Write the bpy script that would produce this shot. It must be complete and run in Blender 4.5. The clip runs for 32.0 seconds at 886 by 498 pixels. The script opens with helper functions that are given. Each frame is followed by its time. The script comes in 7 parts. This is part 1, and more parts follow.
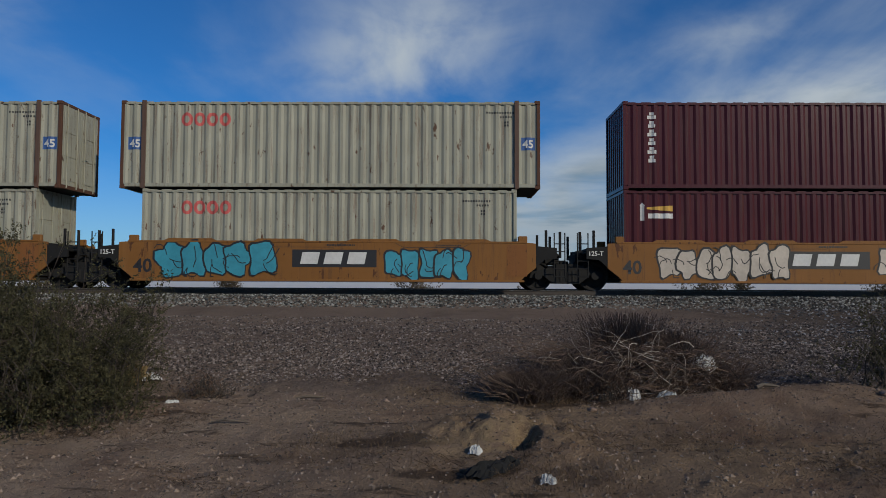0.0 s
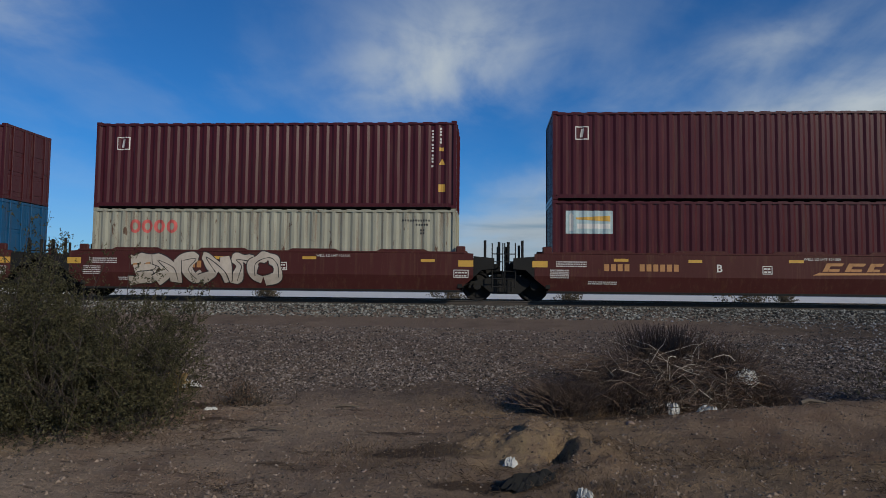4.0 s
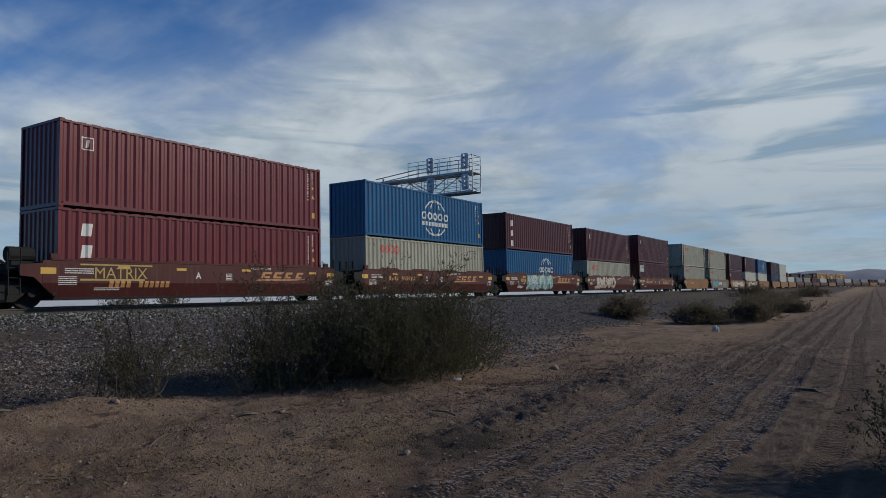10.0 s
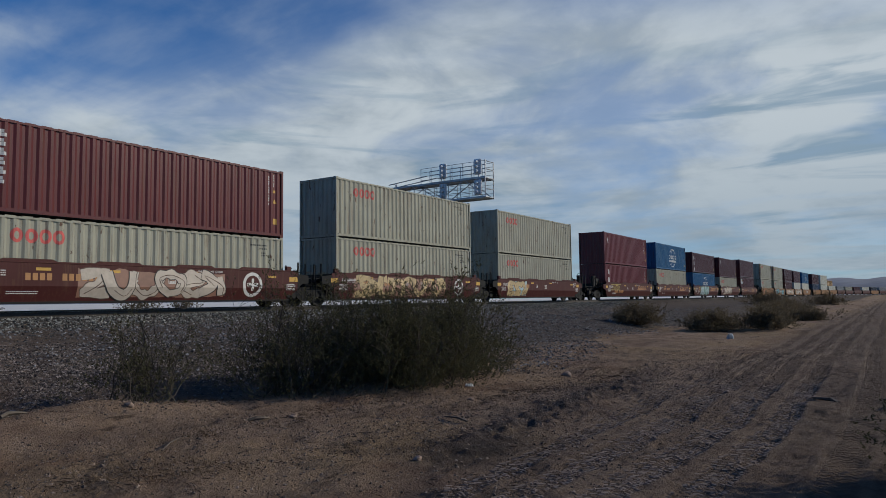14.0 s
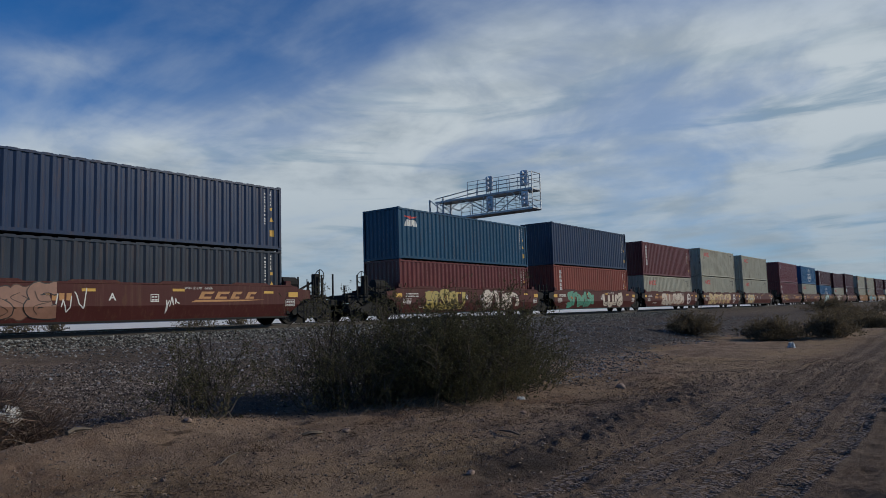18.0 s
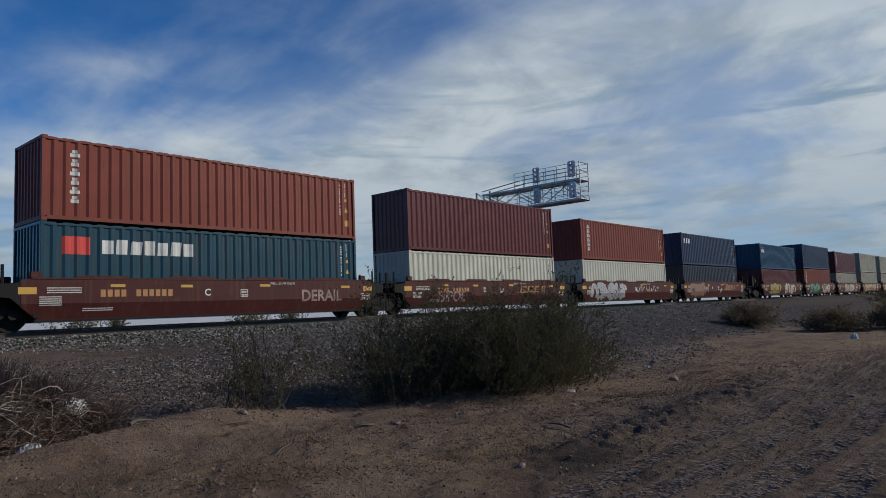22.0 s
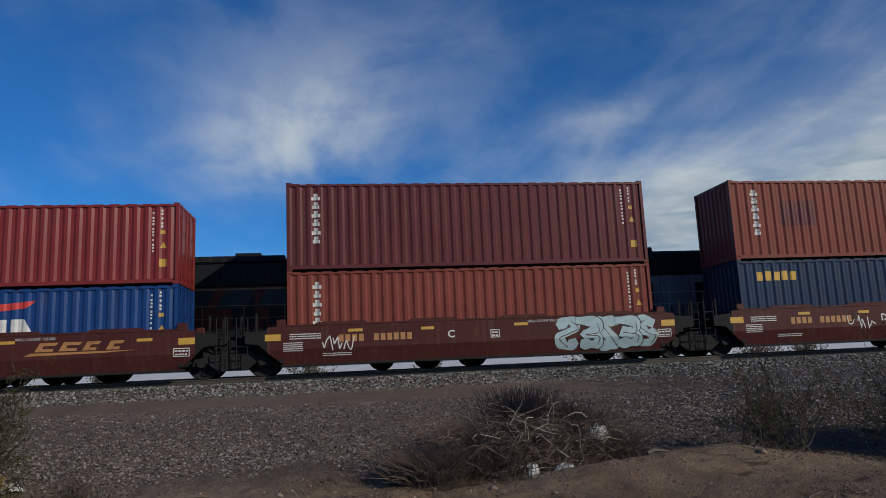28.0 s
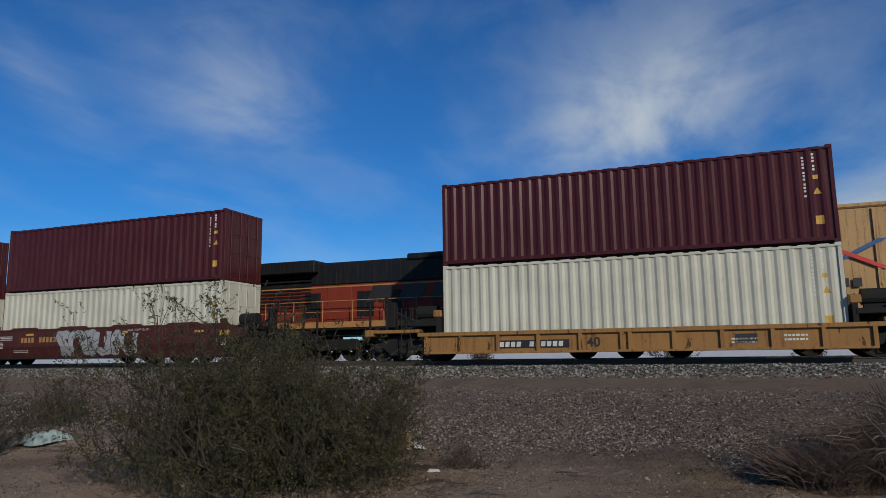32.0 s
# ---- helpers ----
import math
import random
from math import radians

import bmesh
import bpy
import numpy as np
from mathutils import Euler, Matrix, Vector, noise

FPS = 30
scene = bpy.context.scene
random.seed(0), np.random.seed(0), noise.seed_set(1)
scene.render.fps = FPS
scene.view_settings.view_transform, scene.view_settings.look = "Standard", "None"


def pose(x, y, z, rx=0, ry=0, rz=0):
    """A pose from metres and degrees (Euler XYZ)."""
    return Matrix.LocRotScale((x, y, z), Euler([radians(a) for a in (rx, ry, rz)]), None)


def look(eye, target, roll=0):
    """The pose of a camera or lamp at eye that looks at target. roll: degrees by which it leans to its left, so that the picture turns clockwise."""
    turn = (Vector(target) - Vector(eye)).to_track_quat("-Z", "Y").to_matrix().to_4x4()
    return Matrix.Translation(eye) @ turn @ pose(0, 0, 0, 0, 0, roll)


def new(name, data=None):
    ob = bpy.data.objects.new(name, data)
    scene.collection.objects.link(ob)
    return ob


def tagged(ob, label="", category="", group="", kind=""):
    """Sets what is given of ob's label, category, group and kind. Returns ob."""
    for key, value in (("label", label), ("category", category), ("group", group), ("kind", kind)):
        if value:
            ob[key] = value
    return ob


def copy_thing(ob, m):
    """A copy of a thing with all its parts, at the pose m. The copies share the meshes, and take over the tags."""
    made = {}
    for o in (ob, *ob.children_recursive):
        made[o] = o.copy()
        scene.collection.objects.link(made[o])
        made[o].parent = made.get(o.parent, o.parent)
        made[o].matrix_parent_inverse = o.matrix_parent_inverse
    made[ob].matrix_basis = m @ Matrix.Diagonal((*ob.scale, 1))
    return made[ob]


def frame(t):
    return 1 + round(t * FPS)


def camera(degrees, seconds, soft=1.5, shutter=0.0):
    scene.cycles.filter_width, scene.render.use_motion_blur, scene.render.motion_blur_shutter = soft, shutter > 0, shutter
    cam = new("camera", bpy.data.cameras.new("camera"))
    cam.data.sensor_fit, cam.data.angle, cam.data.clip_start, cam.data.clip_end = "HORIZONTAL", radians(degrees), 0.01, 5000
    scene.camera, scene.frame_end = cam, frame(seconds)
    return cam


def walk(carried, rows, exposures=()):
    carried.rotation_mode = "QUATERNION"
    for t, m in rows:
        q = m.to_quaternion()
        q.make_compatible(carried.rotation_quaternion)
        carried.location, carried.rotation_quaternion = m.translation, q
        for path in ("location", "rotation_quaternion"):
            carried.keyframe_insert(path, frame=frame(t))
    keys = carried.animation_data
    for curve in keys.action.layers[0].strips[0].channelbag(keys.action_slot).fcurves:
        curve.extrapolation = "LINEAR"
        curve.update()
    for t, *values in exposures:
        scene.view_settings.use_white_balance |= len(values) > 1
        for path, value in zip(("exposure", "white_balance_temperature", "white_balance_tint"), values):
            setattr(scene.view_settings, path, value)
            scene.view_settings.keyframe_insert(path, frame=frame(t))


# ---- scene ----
# The camera stands on the dirt road and only turns; yaw, pitch and lean in degrees.
EYE_Z = 1.65
cam = camera(65.6, 32.0, soft=0.4)
ROWS = [
    (0.0, 0.62, 2.78, -0.26), (0.5, 0.32, 3.36, -0.14), (1.0, 0.11, 3.77, -0.45), (1.5, -0.38, 3.80, -0.28),
    (2.0, -0.65, 3.63, -0.35), (2.5, -1.16, 3.71, -0.20), (3.0, -0.38, 4.04, -0.65), (3.5, 1.66, 3.99, -0.45),
    (4.0, 3.56, 3.62, -0.64), (4.5, 2.16, 3.10, -1.08), (5.5, -20.50, 3.60, -0.90), (6.5, -46.48, 3.92, -0.59),
    (7.0, -54.87, 2.21, -0.93), (7.5, -60.95, 2.55, 1.06), (8.0, -60.97, 2.42, 2.08), (8.5, -58.98, 2.37, 1.10),
    (9.0, -57.02, 2.58, 1.23), (9.5, -56.79, 3.38, 1.12), (10.0, -57.24, 3.69, 1.04), (10.5, -57.46, 3.55, 0.61),
    (11.0, -57.01, 3.65, 0.83), (11.5, -55.22, 3.78, 0.76), (12.0, -53.48, 3.89, 0.69), (12.5, -52.64, 4.03, 1.00),
    (13.0, -53.60, 3.75, 1.19), (13.5, -55.65, 4.00, 0.78), (14.5, -56.30, 4.20, 0.70), (15.5, -56.19, 4.21, 0.71),
    (16.0, -55.78, 4.63, 0.78), (16.5, -55.52, 4.36, 0.91), (17.0, -55.41, 4.46, 0.79), (17.5, -54.26, 5.14, 1.18),
    (18.0, -52.13, 5.34, 1.70), (18.5, -51.05, 4.93, 1.33), (19.0, -50.76, 4.92, 1.84), (19.5, -50.04, 4.87, 1.92),
    (20.0, -47.49, 4.97, 2.36), (20.5, -47.12, 4.77, 2.45), (21.0, -49.15, 4.81, 1.79), (21.5, -49.50, 4.72, 2.01),
    (22.0, -48.12, 4.89, 2.15), (22.5, -46.53, 5.08, 2.33), (23.0, -45.04, 5.39, 3.26), (23.5, -43.67, 5.05, 2.88),
    (24.0, -40.19, 5.80, 2.47), (24.5, -38.12, 6.02, 2.17), (25.0, -36.11, 6.46, 2.67), (25.5, -33.35, 6.88, 2.64),
    (26.0, -22.14, 7.42, 2.36), (26.5, -11.39, 8.77, 3.20), (27.5, -6.80, 9.30, 2.70), (28.5, -12.59, 8.98, 2.05),
    (29.0, -17.90, 8.96, 1.65), (29.5, -10.70, 9.03, 1.58), (30.0, 0.05, 9.95, 1.63), (30.5, 13.89, 9.69, 1.19),
    (31.0, 23.06, 8.96, 0.82), (31.5, 27.82, 8.31, 1.51), (32.0, 21.04, 8.68, 0.77),
]
walk(cam, [(t, pose(0, 0, EYE_Z, 90 + p, r, y)) for t, y, p, r in ROWS],
     exposures=[(0.0, -0.18), (4.5, -0.10), (8.0, 0.0), (24.0, 0.0), (29.0, -0.06), (32.0, -0.06)])

# ---- sun and sky ----
SUN = Vector((0.60, -0.68, 0.42)).normalized()
sun = new("sun", bpy.data.lights.new("sun", "SUN"))
sun.data.energy, sun.data.angle, sun.data.color = 2.8, radians(0.8), (1.0, 0.92, 0.76)
sun.matrix_basis = look(SUN * 100, (0, 0, 0))

SKY_STRENGTH, CLOUD_LIGHT = 0.070, 0.57


class Nodes:
    """A short way to write node trees."""

    def __init__(self, tree):
        self.tree = tree
        tree.nodes.clear()

    def add(self, kind, values=None):
        n = self.tree.nodes.new(kind)
        for key, value in (values or {}).items():
            s = n.inputs[key]
            if isinstance(value, bpy.types.NodeSocket):
                self.tree.links.new(value, s)
            else:
                s.default_value = value
        return n

    def math(self, op, a, b=0.0, c=0.0, clamp=False):
        n = self.add("ShaderNodeMath", {0: a, 1: b, 2: c})
        n.operation, n.use_clamp = op, clamp
        return n.outputs[0]

    def ramp(self, value, lo, hi):
        n = self.add("ShaderNodeMapRange", {0: value, 1: lo, 2: hi, 3: 0.0, 4: 1.0})
        n.interpolation_type = "SMOOTHSTEP"
        return n.outputs[0]

    def mix(self, f, a, b, blend="MIX"):
        n = self.tree.nodes.new("ShaderNodeMix")
        n.data_type, n.blend_type = "RGBA", blend
        for i, v in ((0, f), (6, a), (7, b)):
            if isinstance(v, bpy.types.NodeSocket):
                self.tree.links.new(v, n.inputs[i])
            else:
                n.inputs[i].default_value = v if i == 0 else (*v[:3], 1)
        return n.outputs[2]

    def noise(self, vector, scale, detail=4, rough=0.55, distort=0.0):
        v = {"Scale": scale, "Detail": detail, "Roughness": rough, "Distortion": distort}
        if vector is not None:
            v["Vector"] = vector
        return self.add("ShaderNodeTexNoise", v).outputs[0]


def build_sky():
    world = bpy.data.worlds.new("sky")
    scene.world = world
    world.use_nodes = True
    n = Nodes(world.node_tree)
    sky = n.add("ShaderNodeTexSky")
    sky.sky_type, sky.sun_disc = "NISHITA", False
    sky.sun_elevation, sky.sun_rotation = math.asin(SUN.z), math.atan2(SUN.x, SUN.y)
    sky.air_density, sky.dust_density, sky.ozone_density = 0.9, 0.1, 3.0
    way = n.add("ShaderNodeTexCoord").outputs["Generated"]
    xyz = n.add("ShaderNodeSeparateXYZ", {0: way})
    x, y, z = xyz.outputs
    high = n.math("ADD", n.math("MAXIMUM", z, 0.0), 0.10)
    flat = n.add("ShaderNodeCombineXYZ", {0: n.math("DIVIDE", x, high), 1: n.math("DIVIDE", y, high), 2: 0.0}).outputs[0]
    fx, fy, _ = n.add("ShaderNodeSeparateXYZ", {0: flat}).outputs
    drawn = n.add("ShaderNodeMapping", {"Vector": flat, "Rotation": (0, 0, radians(-28)), "Scale": (1.0, 0.45, 1.0)}).outputs[0]
    soft = n.noise(flat, 0.75, 3, 0.5, 0.3)
    wisp = n.noise(drawn, 1.5, 7, 0.55, 0.35)
    fine = n.noise(flat, 2.0, 6, 0.54, 0.2)
    mottle = n.noise(flat, 5.5, 4, 0.55, 0.3)
    billow = n.noise(n.add("ShaderNodeMapping", {"Vector": way, "Scale": (1.0, 1.0, 2.0)}).outputs[0], 5.0, 6, 0.54, 0.5)

    def bank(px, py, turn, wide, long):
        """A soft patch drawn out along a direction."""
        ca, sa = math.cos(radians(turn)), math.sin(radians(turn))
        dx, dy = n.math("SUBTRACT", fx, px), n.math("SUBTRACT", fy, py)
        u = n.math("DIVIDE", n.math("ADD", n.math("MULTIPLY", dx, ca), n.math("MULTIPLY", dy, sa)), wide)
        v = n.math("DIVIDE", n.math("SUBTRACT", n.math("MULTIPLY", dy, ca), n.math("MULTIPLY", dx, sa)), long)
        r = n.math("ADD", n.math("MULTIPLY", u, u), n.math("MULTIPLY", v, v))
        return n.math("POWER", 2.718, n.math("MULTIPLY", r, -1.0))

    line = n.math("ADD", fx, n.math("MULTIPLY", n.math("SUBTRACT", fy, 2.0), 0.40))
    line = n.math("ADD", line, n.math("ADD", n.math("MULTIPLY", soft, 0.9), n.math("MULTIPLY", wisp, 0.8)))
    body = n.math("ADD", n.math("MULTIPLY", wisp, 0.30), n.math("ADD", n.math("MULTIPLY", billow, 0.38), n.math("MULTIPLY", soft, 0.32)))
    deck = n.math("MULTIPLY", n.ramp(line, 1.56, 2.52), n.math("ADD", 0.50, n.math("MULTIPLY", n.ramp(body, 0.38, 0.55), 0.48)))
    # the clouds thin out overhead
    deck = n.math("MULTIPLY", deck, n.math("SUBTRACT", 1.0, n.math("MULTIPLY", n.ramp(z, 0.42, 0.72), 0.85)))
    clear = n.math("SUBTRACT", 1.0, deck)
    for px, py, turn, wide, long, much in ((-0.20, 2.30, 28, 0.28, 0.60, 0.92), (-0.02, 2.25, 10, 0.55, 0.35, 0.10), (0.12, 2.50, 20, 0.45, 0.35, 0.30), (-1.28, 1.62, 28, 0.22, 0.46, 0.50), (-1.75, 1.35, 28, 0.10, 0.30, 0.32), (0.82, 2.15, 35, 0.16, 0.40, 0.50), (1.15, 2.60, 0, 0.45, 0.35, 0.35)):
        puff = n.math("MULTIPLY", bank(px, py, turn, wide, long), n.math("MULTIPLY", n.ramp(n.math("ADD", n.math("MULTIPLY", wisp, 0.6), n.math("MULTIPLY", billow, 0.4)), 0.34, 0.60), much))
        clear = n.math("MULTIPLY", clear, n.math("SUBTRACT", 1.0, puff))
    clear = n.math("MULTIPLY", clear, n.math("SUBTRACT", 1.0, n.math("MULTIPLY", n.ramp(n.math("ADD", n.math("MULTIPLY", wisp, 0.6), n.math("MULTIPLY", billow, 0.4)), 0.45, 0.68), 0.13)))
    clear = n.math("MULTIPLY", clear, n.math("SUBTRACT", 1.0, n.math("MULTIPLY", n.ramp(z, 0.20, 0.0), 0.38)))
    amount = n.math("SUBTRACT", 1.0, clear)
    light = n.ramp(n.math("ADD", n.math("ADD", n.math("MULTIPLY", billow, 0.52), n.math("MULTIPLY", mottle, 0.14)), n.math("MULTIPLY", fine, 0.34)), 0.38, 0.58)
    light = n.math("SUBTRACT", 1.0, n.math("MULTIPLY", n.math("SUBTRACT", 1.0, light), deck))
    shade = n.mix(light, (0.52, 0.63, 0.73), (0.88, 0.99, 1.07))
    # the far low part of the deck is seen through blue haze and lies in level layers with gaps
    shade = n.mix(n.math("MULTIPLY", n.math("MULTIPLY", n.ramp(z, 0.26, 0.04), deck), 0.62), shade, (0.45, 0.59, 0.72))
    layers = n.noise(n.add("ShaderNodeMapping", {"Vector": way, "Scale": (1.0, 1.0, 7.0)}).outputs[0], 3.4, 5, 0.52, 0.5)
    gap = n.math("MULTIPLY", n.ramp(layers, 0.52, 0.37), n.math("MULTIPLY", n.ramp(z, 0.40, 0.22), n.ramp(z, 0.03, 0.10)))
    shade = n.mix(n.math("MULTIPLY", n.math("MULTIPLY", gap, deck), 0.72), shade, (0.25, 0.44, 0.63))
    cloud = n.mix(1.0, shade, (CLOUD_LIGHT,) * 3, "MULTIPLY")
    blue = n.mix(1.0, sky.outputs[0], (SKY_STRENGTH * 0.24, SKY_STRENGTH * 0.80, SKY_STRENGTH * 1.34), "MULTIPLY")
    n.add("ShaderNodeOutputWorld", {0: n.add("ShaderNodeBackground", {0: n.mix(amount, blue, cloud), 1: 1.0}).outputs[0]})


build_sky()

# ---- materials ----


def material(name, make):
    m = bpy.data.materials.new(name)
    m.use_nodes = True
    n = Nodes(m.node_tree)
    shader = n.add("ShaderNodeBsdfPrincipled")
    n.add("ShaderNodeOutputMaterial", {0: shader.outputs[0]})
    make(n, shader)
    return m


def link(n, value, socket):
    if isinstance(value, bpy.types.NodeSocket):
        n.tree.links.new(value, socket)
    else:
        socket.default_value = value


def bump(n, shader, height, strength, distance=0.02):
    b = n.add("ShaderNodeBump", {"Height": height, "Strength": strength, "Distance": distance})
    n.tree.links.new(b.outputs[0], shader.inputs["Normal"])


def painted(name, colour, rust=0.25, rough=0.50, fade=0.25, dirt=0.34, gloss=0.16):
    """Weathered paint on steel: faded patches, dust, runs of rust from above, scuffs."""
    def make(n, s):
        tc = n.add("ShaderNodeTexCoord").outputs["Object"]
        seed = n.add("ShaderNodeObjectInfo").outputs["Random"]
        away = n.add("ShaderNodeCombineXYZ", {0: n.math("MULTIPLY", seed, 37.0), 1: 0.0, 2: n.math("MULTIPLY", seed, 11.0)}).outputs[0]
        at = n.add("ShaderNodeVectorMath", {0: tc, 1: away}).outputs[0]
        wide = n.noise(at, 0.7, 5, 0.6)
        runs = n.noise(n.add("ShaderNodeMapping", {"Vector": at, "Scale": (9.0, 9.0, 0.5)}).outputs[0], 1.0, 6, 0.6)
        fine = n.noise(at, 30.0, 5, 0.65)
        pale = tuple(min(1, c * 1.30 + 0.006) for c in colour)
        deep = tuple(c * 0.72 for c in colour)
        c = n.mix(n.ramp(wide, 0.3, 0.7), deep, pale)
        c = n.mix(1 - fade, c, colour)
        c = n.mix(n.math("MULTIPLY", n.ramp(runs, 0.50, 0.72), dirt), c, (0.085, 0.060, 0.042))
        spots = n.math("MULTIPLY", n.ramp(n.math("ADD", n.math("MULTIPLY", fine, 0.5), n.math("MULTIPLY", runs, 0.55)), 0.555, 0.64), rust)
        c = n.mix(spots, c, (0.12, 0.045, 0.02))
        # scabs of rust with hard edges and short runs below them
        scab = n.noise(n.add("ShaderNodeMapping", {"Vector": at, "Scale": (4.2, 4.2, 1.5)}).outputs[0], 1.0, 9, 0.66)
        c = n.mix(n.math("MULTIPLY", n.ramp(scab, 0.620, 0.650), min(1.0, rust * 2.0)), c, n.mix(fine, (0.035, 0.017, 0.011), (0.13, 0.055, 0.028)))
        chalk = n.noise(n.add("ShaderNodeMapping", {"Vector": at, "Scale": (5.0, 5.0, 0.25)}).outputs[0], 1.0, 5, 0.6)
        c = n.mix(n.math("MULTIPLY", n.ramp(chalk, 0.56, 0.74), fade * 0.5), c, tuple(min(1, v * 1.5 + 0.03) for v in colour))
        link(n, c, s.inputs["Base Color"])
        link(n, n.math("ADD", n.math("MULTIPLY", fine, 0.3), rough - 0.12), s.inputs["Roughness"])
        s.inputs["Specular IOR Level"].default_value = gloss
        bump(n, s, n.math("ADD", n.math("MULTIPLY", fine, 0.3), wide), 0.25, 0.008)
    return material(name, make)


def plain(name, colour, rough=0.6, metal=0.0, grain=12.0, vary=0.35, gloss=0.5):
    def make(n, s):
        tc = n.add("ShaderNodeTexCoord").outputs["Object"]
        a, b = n.noise(tc, grain, 5, 0.65), n.noise(tc, grain * 0.12, 4)
        f = n.ramp(n.math("ADD", n.math("MULTIPLY", a, 0.5), n.math("MULTIPLY", b, 0.5)), 0.3, 0.7)
        link(n, n.mix(f, tuple(c * (1 - vary) for c in colour), tuple(min(1, c * (1 + vary)) for c in colour)), s.inputs["Base Color"])
        s.inputs["Metallic"].default_value = metal
        s.inputs["Specular IOR Level"].default_value = gloss
        link(n, n.math("ADD", n.math("MULTIPLY", a, 0.25), rough - 0.12), s.inputs["Roughness"])
        bump(n, s, a, 0.3, 0.006)
    return material(name, make)


RUTS = ((3.32, 0.15), (2.72, 0.15), (2.10, 0.16), (1.50, 0.15), (0.55, 0.16), (-0.45, 0.17))


def rut_line(n, x, c0):
    s = n.math("MULTIPLY", n.math("SINE", n.math("ADD", n.math("MULTIPLY", x, 0.30), c0)), 0.06)
    return n.math("ADD", n.math("ADD", s, c0), n.math("MULTIPLY", n.math("MAXIMUM", n.math("SUBTRACT", x, 10.0), 0.0), 0.012))


def ground_material():
    def make(n, s):
        at = n.add("ShaderNodeTexCoord").outputs["Object"]
        x, y, z = n.add("ShaderNodeSeparateXYZ", {0: at}).outputs
        big, mid, fine, grit = n.noise(at, 0.16, 5), n.noise(at, 1.1, 6, 0.6), n.noise(at, 9.0, 6, 0.65), n.noise(at, 60.0, 4, 0.7)
        sand = n.mix(n.ramp(mid, 0.35, 0.68), (0.275, 0.190, 0.135), (0.48, 0.345, 0.245))
        sand = n.mix(n.math("MULTIPLY", n.ramp(big, 0.45, 0.62), 0.8), sand, (0.47, 0.330, 0.195))
        bare = n.math("MULTIPLY", n.ramp(n.math("ADD", x, n.math("MULTIPLY", mid, 2.0)), 1.2, -2.0), n.ramp(big, 0.30, 0.55))
        sand = n.mix(n.math("MULTIPLY", bare, 0.8), sand, n.mix(fine, (0.50, 0.378, 0.280), (0.68, 0.525, 0.395)))
        pebble = n.add("ShaderNodeTexVoronoi", {"Vector": at, "Scale": 22.0})
        stone = n.mix(n.ramp(pebble.outputs["Distance"], 0.05, 0.5), (0.40, 0.335, 0.295), (0.095, 0.072, 0.060))
        gravel = n.mix(n.ramp(fine, 0.36, 0.60), stone, (0.285, 0.214, 0.172))
        lie = n.math("ADD", y, n.math("MULTIPLY", mid, 2.2))
        on_slope = n.math("MULTIPLY", n.ramp(lie, 10.8, 12.2), n.math("SUBTRACT", 1.0, n.ramp(lie, 32.0, 36.0)))
        bench = n.math("MULTIPLY", n.ramp(lie, 15.0, 18.5), n.math("SUBTRACT", 1.0, n.ramp(lie, 21.0, 21.8)))
        grey = n.math("MULTIPLY", n.ramp(n.math("ADD", x, n.math("MULTIPLY", mid, 5.0)), 6.0, 12.0), 0.8)
        gravel = n.mix(grey, gravel, n.mix(n.ramp(pebble.outputs["Distance"], 0.05, 0.5), (0.20, 0.195, 0.19), (0.060, 0.056, 0.054)))
        c = n.mix(n.math("MULTIPLY", on_slope, n.ramp(fine, 0.25, 0.5)), sand, gravel)
        c = n.mix(n.math("MULTIPLY", n.math("MULTIPLY", bench, n.math("SUBTRACT", 1.0, grey)), 0.75), c, (0.345, 0.260, 0.208))
        dry = n.math("MULTIPLY", n.ramp(n.math("ADD", n.math("MULTIPLY", mid, 0.6), n.math("MULTIPLY", big, 0.5)), 0.55, 0.70), 0.30)
        c = n.mix(dry, c, (0.085, 0.058, 0.038))
        red = n.math("MULTIPLY", n.ramp(n.noise(at, 0.42, 6, 0.62), 0.50, 0.64), 0.55)
        c = n.mix(n.math("MULTIPLY", red, n.math("SUBTRACT", 1.0, on_slope)), c, (0.27, 0.160, 0.108))
        mulch = n.math("MULTIPLY", n.ramp(n.noise(n.add("ShaderNodeMapping", {"Vector": at, "Scale": (0.45, 1.9, 1.0)}).outputs[0], 1.5, 8, 0.70), 0.57, 0.65), 0.78)
        c = n.mix(n.math("MULTIPLY", mulch, n.math("SUBTRACT", 1.0, on_slope)), c, (0.095, 0.064, 0.044))
        crumb = n.ramp(n.noise(at, 26.0, 6, 0.75), 0.56, 0.68)
        c = n.mix(n.math("MULTIPLY", crumb, 0.60), c, (0.070, 0.050, 0.038))
        c = n.mix(n.math("MULTIPLY", n.ramp(grit, 0.3, 0.7), 0.35), c, n.mix(1.0, c, (0.55, 0.55, 0.55), "MULTIPLY"))
        road = n.math("MULTIPLY", n.math("SUBTRACT", 1.0, n.ramp(n.math("ADD", y, n.math("MULTIPLY", mid, 1.6)), 3.6, 5.6)), n.ramp(x, 2.0, 7.0))
        road = n.math("MULTIPLY", road, n.ramp(n.math("ADD", y, n.math("MULTIPLY", mid, 2.0)), -3.5, -2.0))
        c = n.mix(n.math("MULTIPLY", road, 0.8), c, n.mix(n.ramp(fine, 0.35, 0.65), (0.125, 0.090, 0.071), (0.205, 0.150, 0.118)))
